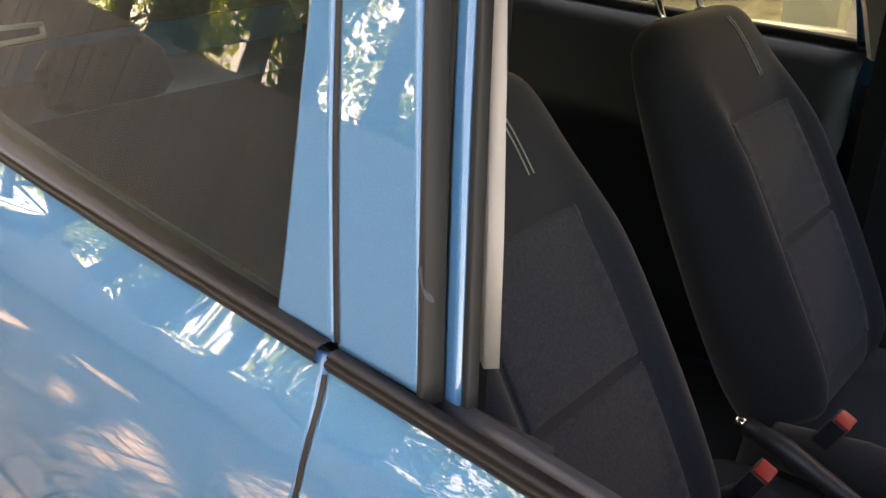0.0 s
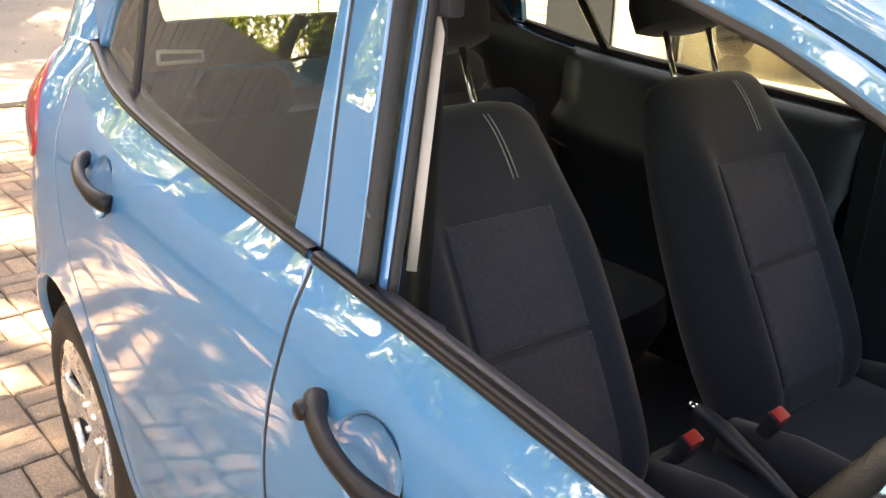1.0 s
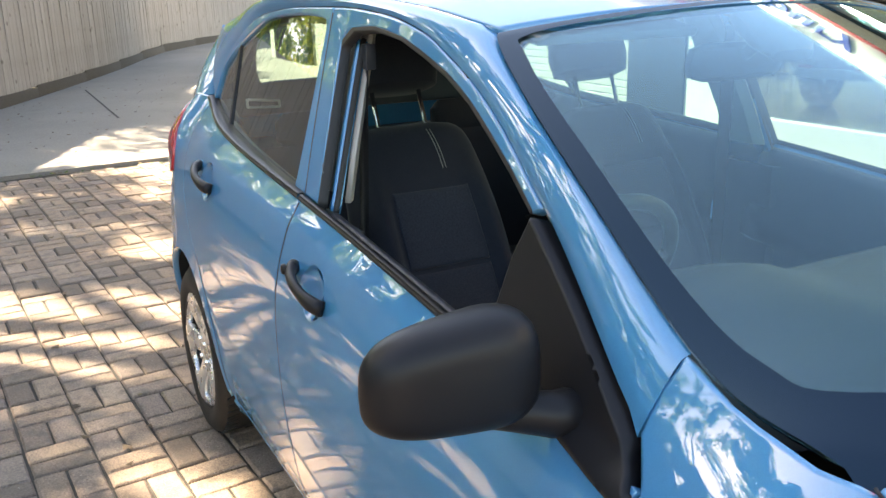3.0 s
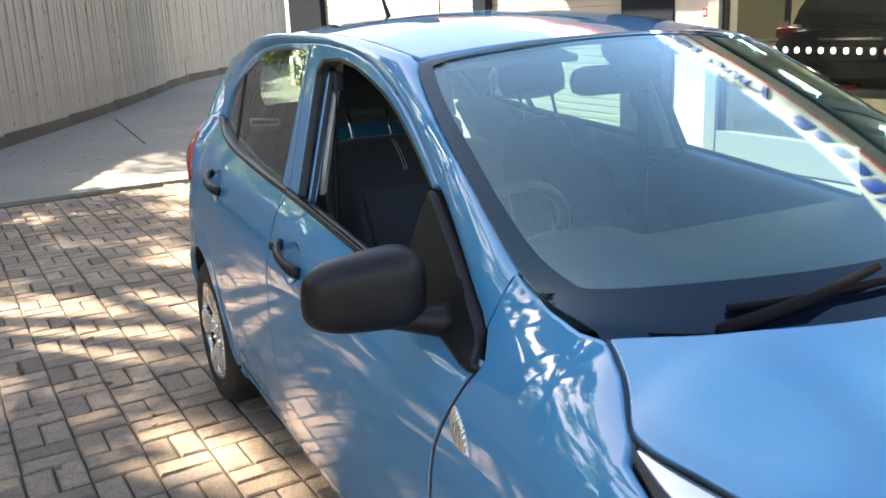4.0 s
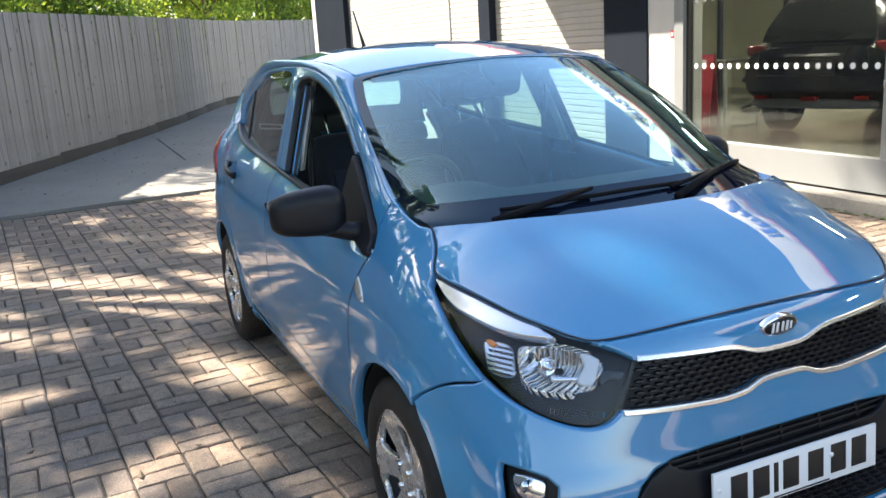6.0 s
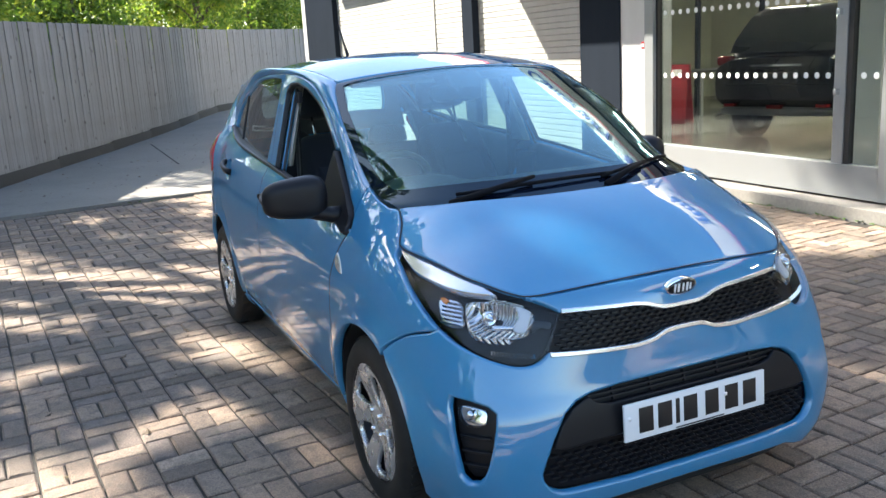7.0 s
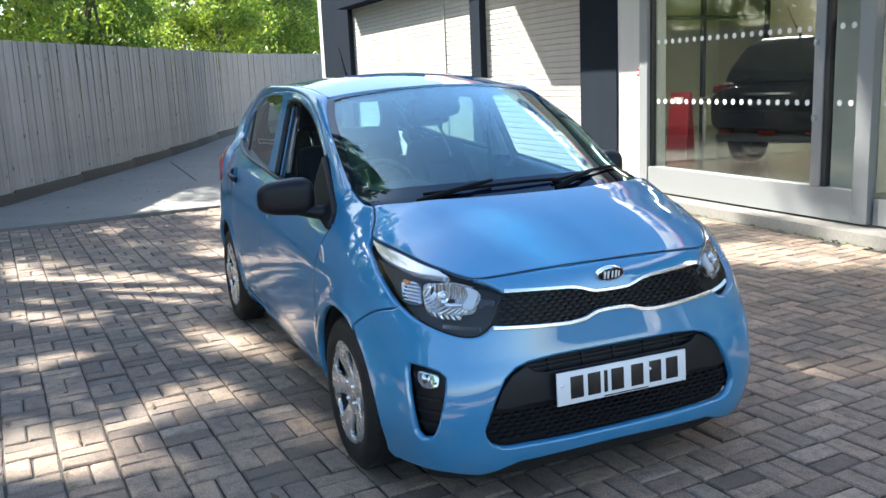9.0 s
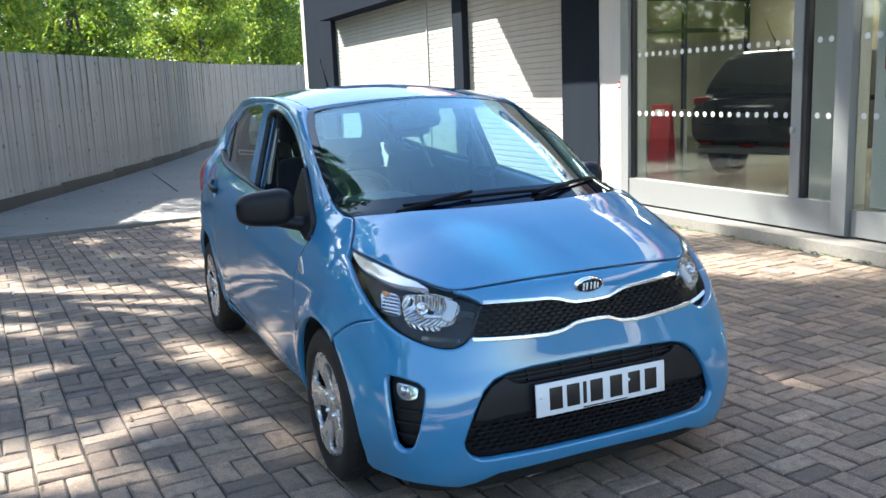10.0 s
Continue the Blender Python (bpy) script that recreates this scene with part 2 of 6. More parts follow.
def tube(bm, pts, radius, sides=10, closed=False, caps=True):
    """A round bar along points; radius may be a list."""
    pts = [Vector(p) for p in pts]
    n = len(pts)
    rad = radius if isinstance(radius, (list, tuple)) else [radius] * n
    rings = []
    up = Vector((0.13, 0.31, 0.94))
    for i, p in enumerate(pts):
        a = pts[i - 1] if closed or i else p
        b = pts[(i + 1) % n] if closed or i < n - 1 else p
        d = (b - a).normalized()
        s = d.cross(up)
        if s.length < 0.05:
            s = d.cross(Vector((1, 0, 0)))
        s.normalize()
        w = s.cross(d)
        rings.append([bm.verts.new(p + (s * math.cos(2 * math.pi * k / sides) + w * math.sin(2 * math.pi * k / sides)) * rad[i]) for k in range(sides)])
    for i in range(n if closed else n - 1):
        r0, r1 = rings[i], rings[(i + 1) % n]
        for k in range(sides):
            bm.faces.new((r0[k], r1[k], r1[(k + 1) % sides], r0[(k + 1) % sides]))
    if caps and not closed:
        bm.faces.new(rings[0])
        bm.faces.new(list(reversed(rings[-1])))
    return bm


def lathe(bm, profile, centre, axis="Y", sides=48, closed=False):
    """Turns a profile of (radius, along) round an axis through centre."""
    c = Vector(centre)
    rings = []
    for r, a in profile:
        row = []
        for k in range(sides):
            t = 2 * math.pi * k / sides
            v = Vector((r * math.cos(t), a, r * math.sin(t))) if axis == "Y" else (Vector((a, r * math.cos(t), r * math.sin(t))) if axis == "X" else Vector((r * math.cos(t), r * math.sin(t), a)))
            row.append(bm.verts.new(c + v))
        rings.append(row)
    m = len(rings)
    for i in range(m if closed else m - 1):
        for k in range(sides):
            bm.faces.new((rings[i][k], rings[(i + 1) % m][k], rings[(i + 1) % m][(k + 1) % sides], rings[i][(k + 1) % sides]))
    return bm


def lofted(rows, close=False, flip=False):
    """A skin over rows of points."""
    bm = bmesh.new()
    vs = [[bm.verts.new(p) for p in r] for r in rows]
    for i in range(len(vs) - 1):
        k = len(vs[i])
        for j in range(k if close else k - 1):
            q = (vs[i][j], vs[i][(j + 1) % k], vs[i + 1][(j + 1) % k], vs[i + 1][j])
            bm.faces.new(tuple(reversed(q)) if flip else q)
    return bm


def solid(rows, thick, flip=False):
    """A skin with thickness: rows of points, and the same rows moved along their normals."""
    bm = lofted(rows, flip=flip)
    bm.normal_update()
    geom = list(bm.faces)
    nrm = {v: v.normal.copy() for v in bm.verts}
    rims = [(e.link_loops[0].vert, e.link_loops[0].link_loop_next.vert) for e in bm.edges if len(e.link_faces) == 1]
    back = {v: bm.verts.new(v.co - n * thick) for v, n in nrm.items()}
    for f in geom:
        bm.faces.new([back[v] for v in reversed(f.verts)])
    for a, b in rims:
        bm.faces.new((b, a, back[a], back[b]))
    return bm


# ---- car shape: x forward, y to its left, z up; the right half, mirrored ----
BELT = pchip([-1.36, -1.05, -0.8, -0.2, 0.2, 0.47, 0.7, 0.95], [1.125, 1.072, 1.050, 1.010, 0.976, 0.948, 0.922, 0.895])
DOOR_HALF = softened(pchip([0.16, 0.20, 0.25, 0.32, 0.45, 0.60, 0.75, 0.86, 0.945, 0.955, 1.01, 1.06], [0.675, 0.722, 0.745, 0.765, 0.780, 0.787, 0.784, 0.769, 0.745, 0.742, 0.700, 0.680]), 0.16, 1.06, 0.022)
WING_HALF = softened(pchip([0.11, 0.20, 0.30, 0.45, 0.60, 0.70, 0.785, 0.83, 0.874, 0.90, 0.93, 0.985, 1.05], [0.725, 0.745, 0.772, 0.785, 0.787, 0.782, 0.766, 0.750, 0.730, 0.715, 0.692, 0.630, 0.555]), 0.11, 1.05, 0.022)
REAR_HALF = softened(pchip([0.16, 0.30, 0.50, 0.70, 0.90, 1.02, 1.12, 1.2], [0.70, 0.765, 0.785, 0.782, 0.755, 0.700, 0.620, 0.58]), 0.16, 1.2, 0.022)
NOSE = pchip([0.11, 0.16, 0.22, 0.35, 0.46, 0.54, 0.60, 0.68, 0.76, 0.79, 0.83, 0.874, 0.93, 1.0], [1.80, 1.845, 1.866, 1.870, 1.860, 1.842, 1.832, 1.820, 1.804, 1.790, 1.735, 1.60, 1.45, 1.38])
NOSE_N = softened(pchip([0.11, 0.30, 0.47, 0.59, 0.72, 0.8, 0.9, 1.0], [5.0, 5.0, 4.6, 3.95, 3.25, 2.9, 2.8, 2.8]), 0.11, 1.0, 0.03)
TAIL = pchip([0.16, 0.25, 0.50, 0.80, 1.0, 1.2], [-1.64, -1.69, -1.715, -1.69, -1.655, -1.60])
FRONT_X0, REAR_X0 = 1.0, -0.95


def half_width(x, z):
    """Half the body's width below the windows."""
    rise = BELT(x) - 1.010
    zz = z - rise * smooth01(0.55, 0.93, z)
    y = DOOR_HALF(zz)
    k = smooth01(0.72, 1.12, x)
    if k:
        y = y * (1 - k) + WING_HALF(z) * k
    k = smooth01(0.75, 1.30, -x)
    if k:
        y = y * (1 - k) + REAR_HALF(z) * k
    if x < -0.15:
        y -= 0.045 * ((x + 0.15) / 1.2) ** 2 * smooth01(0.92, 1.01, zz) * (1 - smooth01(0.75, 1.30, -x))
    y += 0.042 * smooth01(1.31, 1.47, -x) * smooth01(0.86, 1.02, z)
    for cx, r in ((1.2, 0.345), (-1.2, 0.355)):
        d = math.hypot(x - cx, z - 0.285) - r
        y += 0.011 * math.exp(-(d / 0.045) ** 2)
    return y


def side(x, z):
    """The right side of the body at x and z; it rounds off into nose and tail."""
    y = half_width(x, z)
    if x > FRONT_X0:
        q = min((x - FRONT_X0) / (NOSE(z) - FRONT_X0), 1.0)
        n = NOSE_N(z)
        y *= (1 - q ** n) ** (1 / n)
    elif x < REAR_X0:
        q = min((x - REAR_X0) / (TAIL(z) - REAR_X0), 1.0)
        y *= (1 - q ** 6) ** (1 / 6)
    return Vector((x, -y, z))


ARC = 0.95  # metres along the nose's outline for one radian of its angle


def nose(p, z):
    """The nose: p runs from 0 in the middle to the right, about in metres."""
    a = min(max(abs(p) / ARC, 1e-4), math.pi / 2 - 1e-4)
    n = NOSE_N(z)
    c, d = math.cos(a), math.sin(a)
    r = (c ** n + d ** n) ** (-1 / n)
    x = FRONT_X0 + (NOSE(z) - FRONT_X0) * r * c
    y = half_width(x, z) * r * d
    return Vector((x, -math.copysign(y, p), z))


def nose_x(x, z):
    """p, on the right, for a given x."""
    n = NOSE_N(z)
    q = min(max((x - FRONT_X0) / (NOSE(z) - FRONT_X0), 1e-3), 1)
    return ARC * math.atan((q ** -n - 1) ** (1 / n))


def tail(p, z):
    a = min(max(abs(p) / ARC, 1e-4), math.pi / 2 - 1e-4)
    c, d = math.cos(a), math.sin(a)
    r = (c ** 6 + d ** 6) ** (-1 / 6)
    x = REAR_X0 + (TAIL(z) - REAR_X0) * r * c
    y = half_width(x, z) * r * d
    return Vector((x, -math.copysign(y, p), z))


def glasshouse(x, z):
    """The side above the belt."""
    return Vector((x, -(0.695 - 0.33 * (z - 1.01) - 0.05 * ((x + 0.15) / 1.2) ** 2), z))


BONNET_EDGE = pchip([1.145, 1.165, 1.218, 1.297, 1.401, 1.522, 1.63, 1.69, 1.720, 1.745, 1.766], [0.990, 0.982, 0.953, 0.893, 0.872, 0.847, 0.821, 0.802, 0.794, 0.800, 0.811])
BONNET_MID = pchip([1.0, 1.14, 1.25, 1.37, 1.5, 1.62, 1.70, 1.74, 1.766], [1.045, 1.040, 1.030, 1.005, 0.962, 0.905, 0.855, 0.828, 0.811])


def bonnet(x, y):
    e = BONNET_EDGE(x)
    ey = max(-side(x, e).y, 1e-3)
    p = 3.0 - 0.3 * smooth01(1.2, 1.7, x) + 1.4 * smooth01(1.46, 1.25, x) + 1.2 * smooth01(1.27, 1.15, x)
    s = min(abs(y) / ey, 1.05)
    return Vector((x, y, e + (BONNET_MID(x) - e) * (1 - s ** p)))


def bonnet_rear(y):
    return 1.365 - 0.205 * (abs(y) / 0.609) ** 2.8


def screen(s, t):
    """The windscreen: s from -1 (right) to 1, t from its base to the roof."""
    a = Vector((1.345 - 0.235 * abs(s) ** 2.8, 0.598 * s, 0.992 - 0.014 * s * s))
    b = Vector((0.435 - 0.105 * s * s, 0.515 * s, 1.412 - 0.044 * s * s))
    k = math.sin(math.pi * min(max(t, 0.0), 1.0))
    dip = 4.6 * t * t * max(1 - t, 0.0) ** 7 * abs(s) ** 6
    return a.lerp(b, t) + Vector((0.012 * (1 - s * s) * k, 0.052 * s * k ** 0.6, 0.026 * (1 - s * s) * k - dip))


ROOF_MID = pchip([-1.62, -1.45, -1.1, -0.7, -0.3, 0.0, 0.25, 0.435], [1.385, 1.415, 1.458, 1.480, 1.484, 1.470, 1.440, 1.412])


def roof_edge(x):
    """The roof's ditch on the right."""
    w = 0.515 - 0.02 * smooth01(0.2, 1.6, -x)
    return Vector((x, -w, ROOF_MID(x) - 0.050))


def roof(x, y):
    w = -roof_edge(x).y
    return Vector((x, y, ROOF_MID(x) - 0.050 * min(abs(y) / w, 1.1) ** 2.3))


# the line between doors and body above the belt, as height over x
DOOR_TOP = pchip([-1.335, -1.30, -1.157, -0.89, -0.55, -0.27, -0.04, 0.166, 0.274, 0.363, 0.45, 0.53, 0.605, 0.64, 0.80, 0.95], [1.13, 1.20, 1.313, 1.390, 1.412, 1.413, 1.402, 1.370, 1.334, 1.300, 1.258, 1.211, 1.162, 1.141, 1.02, 0.900])

# ---- ground, drive, fence ----


def concrete(name, base, dark):
    k = Mat(name, base, 0.85)
    big, fine = k.noise(0.6, 6), k.noise(45, 5)
    stain = k.noise(2.2, 7, 0.7)
    c = k.mix(0.5, k.ramp(big, (0.3, dark), (0.7, base)), k.ramp(fine, (0.3, dark), (0.7, base)))
    k.link(k.mix(k.ramp(stain, (0.55, g(0.0)), (0.75, g(0.5))), c, tuple(v * 0.55 for v in base)), "Base Color")
    k.bump(fine, 0.3, 0.006)
    return k.m


CONCRETE = concrete("concrete", (0.25, 0.235, 0.21), (0.15, 0.14, 0.128))
SAND = concrete("jointing_sand", (0.045, 0.039, 0.032), (0.020, 0.018, 0.015))
DRIVE_X = -6.45


def drive_z(x):
    return 0.028 + 0.0165 * max(0.0, DRIVE_X - x)


bm = bmesh.new()
vs = [bm.verts.new((x, y, 0.0)) for x, y in ((-400, -400), (400, -400), (400, 400), (-400, 400))]
bm.faces.new(vs)
for v in vs:
    v.co.z = -0.011
structure("ground", bm, SAND, "sandy bed under the block paving")
rows = []
for x in (DRIVE_X, -8, -12, -16, -20, -26, -34, -45):
    rows.append([Vector((x - 0.10 * y - 0.15, y, drive_z(x))) for y in np.linspace(-9, 16, 14)])
rows.insert(0, [p + Vector((0.0, 0, -0.2)) for p in rows[0]])
structure("drive", lofted(rows, flip=True), CONCRETE, "grey concrete drive that rises gently away from the paving")
# expansion joint in the slab
JOINT = Mat("joint_tar", (0.03, 0.028, 0.026), 0.9).m
rows = [[Vector((-9.35 - 3.3 * k / 10 + w * 0.3, 0.12 + w, drive_z(-9.35 - 3.3 * k / 10) + 0.004)) for w in (-0.014, 0.014)] for k in range(11)]
structure("slab_joint", lofted(rows, flip=True), JOINT, "dark joint across the concrete")


def fence_wood():
    """Silvered softwood: fine grain, long stains, small knots."""
    k = Mat("weathered_boards", (0.3, 0.28, 0.25), 0.85)
    grain = k.noise(12, 8, 0.7, stretch=(6, 6, 0.30))
    streak = k.noise(3.5, 6, 0.65, stretch=(2, 2, 0.30))
    base = k.ramp(grain, (0.25, (0.17, 0.158, 0.148)), (0.5, (0.27, 0.252, 0.236)), (0.8, (0.36, 0.338, 0.318)))
    tone = k.ramp(k.random(), (0.0, g(0.86)), (0.5, g(0.98)), (1.0, g(1.08)))
    c = k.mix(1.0, base, tone, "MULTIPLY")
    c = k.mix(k.ramp(streak, (0.50, g(0.0)), (0.78, g(0.55))), c, (0.12, 0.112, 0.104))
    geo = k.t.nodes.new("ShaderNodeNewGeometry").outputs["Position"]
    knots = k.node("ShaderNodeTexVoronoi", Vector=geo, Scale=4.2)
    k.link(k.mix(k.ramp(knots.outputs["Distance"], (0.07, g(0.75)), (0.16, g(0.0))), c, (0.085, 0.072, 0.062)), "Base Color")
    k.bump(grain, 0.6, 0.006)
    return k.m


FENCE_WOOD = fence_wood()
FENCE_LINE = spline([(6.0, -9.5), (0.0, -7.3), (-4.5, -4.75), (-8.2, -2.52), (-9.9, -1.70), (-12.5, -0.42), (-16.0, 1.15), (-19.5, 2.55), (-22.2, 4.4), (-25.5, 7.2), (-29.5, 10.8)], 40)
fence = thing("fence", "tall weathered grey close-board timber fence on concrete boards", "fence")
# stations along the fence at even steps
stations, left = [], 0.0
for a, b in zip(FENCE_LINE, FENCE_LINE[1:]):
    d = float(np.linalg.norm(b - a))
    while left < d:
        stations.append((a + (b - a) * left / d, math.atan2(*(b - a)[::-1])))
        left += 0.127
    left -= d
board_meshes = []
rng = random.Random(5)
for k in range(6):
    bm = boxed((-0.069, -0.009, 0.0), (0.069, 0.009, 1.96 + rng.uniform(-0.006, 0.006)), 0.003)
    for v in bm.verts:
        v.co.y += 0.0025 * v.co.x / 0.066
    me = bpy.data.meshes.new("fence_board")
    bm.to_mesh(me)
    bm.free()
    me.materials.append(FENCE_WOOD)
    board_meshes.append(me)
far = bmesh.new()
count = 0
for i, (p, ang) in enumerate(stations):
    zb = drive_z(p[0]) if p[0] < DRIVE_X else 0.0
    near = -20.5 < p[0] < -4.5
    m = pose(p[0], p[1], zb + 0.15 + rng.uniform(-0.004, 0.004), rng.uniform(-0.5, 0.5), rng.uniform(-0.4, 0.4), math.degrees(ang) + rng.uniform(-0.4, 0.4))
    if near and count < 300:
        ob = new("fence_board", board_meshes[i % 6])
        ob.parent = fence
        ob.matrix_local = m
        count += 1
    else:
        n0 = len(far.verts)
        far.from_mesh(board_meshes[i % 6])
        far.verts.ensure_lookup_table()
        bmesh.ops.transform(far, matrix=m, verts=far.verts[n0:])
tagged(part("board_run", far, FENCE_WOOD, fence, smooth=False), kind="stuff")
GRAVEL_BOARD = concrete("gravel_board", (0.085, 0.078, 0.066), (0.035, 0.032, 0.027))
step = 16
for i in range(0, len(stations) - step, step):
    (p, _), (q, _) = stations[i], stations[i + step]
    mid, d = (p + q) / 2, q - p
    zb = drive_z(mid[0]) if mid[0] < DRIVE_X else 0.0
    ob = part("gravel_board", boxed((-np.linalg.norm(d) / 2, -0.028, -0.06), (np.linalg.norm(d) / 2, 0.022, 0.155), 0.006), GRAVEL_BOARD, fence)
    ob.matrix_local = pose(mid[0], mid[1], zb, 0, 0, math.degrees(math.atan2(d[1], d[0])))
    ob = part("rail", boxed((-np.linalg.norm(d) / 2, 0.03, 1.55), (np.linalg.norm(d) / 2, 0.09, 1.63), 0.004), FENCE_WOOD, fence)
    ob.matrix_local = pose(mid[0], mid[1], zb, 0, 0, math.degrees(math.atan2(d[1], d[0])))

# a post with a pale cap where two runs of boards meet
post = part("post", boxed((-0.03, -0.012, 0.02), (0.03, 0.05, 2.15), 0.004), Mat("post_dark", (0.06, 0.055, 0.05), 0.85).m, fence)
k = int(np.argmin([abs(q[0][0] + 19.5) for q in stations]))
post.matrix_local = pose(stations[k][0][0], stations[k][0][1], drive_z(stations[k][0][0]), 0, 0, math.degrees(stations[k][1]))
cap = part("post_cap", boxed((-0.05, -0.05, 2.15), (0.05, 0.07, 2.20), 0.006), CONCRETE, post)

# ---- the dealership building; its front lies along the car ----
WALL_Y = 4.31


def panel_material(name, base, rough=0.5, spec=0.25):
    k = Mat(name, base, rough)
    n = k.noise(3, 6, 0.7, stretch=(1, 1, 0.3))
    k.link(k.ramp(n, (0.3, tuple(v * 0.88 for v in base)), (0.7, base)), "Base Color")
    k.bump(k.noise(60, 3), 0.05, 0.002)
    k.put("Specular IOR Level", spec)
    return k.m


DARK_CLAD = panel_material("dark_grey_cladding", (0.022, 0.027, 0.036), 0.9, 0.0)
SHUTTER = panel_material("pale_shutter", (0.42, 0.41, 0.385), 0.8, 0.05)
WHITE_WALL = panel_material("white_panel", (0.56, 0.555, 0.54), 0.7, 0.1)
ALU = Mat("aluminium_frame", (0.27, 0.28, 0.285), 0.4, 0.3)
ALU.link(ALU.ramp(ALU.noise(12, 5), (0.3, g(0.3)), (0.7, g(0.45))), "Roughness")
ALU = ALU.m


def slab(name, lo, hi, mat, label=""):
    return structure(name, boxed(lo, hi, 0.004), mat, label)


TOP = 3.95
# dark columns and lintel round the two shutters
slab("wall_column_1", (-5.10, WALL_Y - 0.02, 0), (-4.33, WALL_Y + 0.4, TOP), DARK_CLAD, "dark grey clad column")
slab("wall_column_2", (-8.22, WALL_Y - 0.02, 0), (-7.88, WALL_Y + 0.4, TOP), DARK_CLAD, "dark mullion between the shutters")
slab("wall_column_3", (-16.36, WALL_Y - 0.02, 0), (-14.36, WALL_Y + 0.4, TOP), DARK_CLAD, "dark grey clad column")
slab("wall_corner", (-16.62, WALL_Y - 0.03, 0), (-16.36, WALL_Y + 0.4, TOP), WHITE_WALL, "white corner post")
slab("wall_lintel", (-14.36, WALL_Y - 0.28, 3.0), (-5.10, WALL_Y + 0.4, TOP), DARK_CLAD, "dark grey cladding above the shutters")
slab("wall_end", (-16.45, WALL_Y + 0.4, 0), (-16.05, 12.0, TOP), WHITE_WALL, "side wall of the building")
for x0, x1 in ((-14.36, -9.44), (-9.40, -8.22), (-7.88, -5.10)):
    bm = bmesh.new()
    z, rows = 0.02, []
    prof = []
    while z < 3.0:
        prof += [(0.0, z), (0.012, z + 0.008), (0.012, z + 0.066), (0.0, z + 0.074)]
        z += 0.075
    rows = [[Vector((x, WALL_Y + 0.10 - o, zz)) for o, zz in prof] for x in (x0, x1)]
    structure("shutter", lofted(rows), SHUTTER, "pale corrugated roller shutter, closed", smooth=False)
slab("shutter_guide", (-9.44, WALL_Y + 0.07, 0), (-9.40, WALL_Y + 0.12, 3.0), SHUTTER)
# white panel and glazed shopfront
slab("wall_panel", (-4.33, WALL_Y, 0.12), (-3.84, WALL_Y + 0.3, TOP), WHITE_WALL, "white wall panel beside the glass front")
slab("fascia_wall", (-3.84, WALL_Y + 0.02, 3.0), (8.0, WALL_Y + 0.35, TOP), DARK_CLAD, "dark wall over the glass front")
slab("forecourt_strip", (-5.0, 4.03, -0.05), (9.0, WALL_Y + 0.5, 0.10), CONCRETE, "raised concrete strip along the glass front")
shop = thing("shopfront", "aluminium framed sliding glass doors of the showroom", "glass door")


def bar(lo, hi, mat=ALU, name="frame", parent=shop):
    return part(name, boxed(lo, hi, 0.004), mat, parent, smooth=False)


bar((-3.84, WALL_Y - 0.06, 0.12), (-3.70, WALL_Y + 0.08, 2.9))
bar((-3.70, WALL_Y - 0.05, 0.12), (-0.95, WALL_Y + 0.07, 0.39))
bar((-0.95, WALL_Y - 0.05, 0.12), (-0.80, WALL_Y + 0.05, 2.9))
bar((-1.42, WALL_Y - 0.03, 0.39), (-1.31, WALL_Y + 0.05, 2.9))
bar((-1.31, WALL_Y - 0.02, 0.39), (-1.26, WALL_Y + 0.04, 2.9), RUBBER, "gasket")
bar((-3.70, WALL_Y - 0.02, 0.39), (-3.67, WALL_Y + 0.04, 2.9), RUBBER, "gasket")
bar((-1.39, WALL_Y - 0.075, 0.95), (-1.36, WALL_Y - 0.03, 1.0), SATIN, "handle")
bar((-1.39, WALL_Y - 0.075, 1.58), (-1.36, WALL_Y - 0.03, 1.63), SATIN, "handle")
bar((-0.78, WALL_Y + 0.0, 0.12), (6.0, WALL_Y + 0.08, 0.34))
bar((1.6, WALL_Y - 0.04, 0.34), (1.75, WALL_Y + 0.08, 3.0))
bar((3.9, WALL_Y - 0.04, 0.34), (4.05, WALL_Y + 0.08, 3.0))
bar((6.0, WALL_Y - 0.06, 0.12), (6.2, WALL_Y + 0.08, 3.0))
bar((-3.84, WALL_Y - 0.06, 2.9), (6.2, WALL_Y + 0.08, 3.0))
for x0, x1 in ((-3.67, -1.42), (-1.26, -0.95), (-0.78, 1.6), (1.75, 3.9), (4.05, 6.0)):
    part("pane", boxed((x0, WALL_Y + 0.01, 0.34), (x1, WALL_Y + 0.02, 2.92)), SHOP_GLASS, shop).visible_shadow = False
DOT = Mat("frosted_dot", (0.75, 0.76, 0.76), 0.5).m
dot = bmesh.new()
bmesh.ops.create_circle(dot, cap_ends=True, segments=16, radius=0.026)
bmesh.ops.rotate(dot, matrix=Matrix.Rotation(math.pi / 2, 3, "X"), verts=list(dot.verts))
dot_mesh = bpy.data.meshes.new("dot")
dot.to_mesh(dot_mesh)
dot.free()
dot_mesh.materials.append(DOT)
for z in (1.10, 1.725):
    for i in range(46):
        x = -3.70 + 0.115 * i
        if -1.44 < x < -1.24 or -0.97 < x < -0.76 or 1.5 < x:
            continue
        ob = new("dot", dot_mesh)
        ob.parent = shop
        ob.location = (x, WALL_Y + 0.008, z)
alarm = thing("alarm_box", "small red call point box on the white wall", "alarm box")
part("case", boxed((-3.925, WALL_Y - 0.035, 1.375), (-3.862, WALL_Y, 1.455), 0.004), Mat("alarm_red", (0.26, 0.014, 0.018), 0.4).m, alarm)
part("window", boxed((-3.908, WALL_Y - 0.038, 1.398), (-3.882, WALL_Y - 0.034, 1.432)), WHITE, alarm)
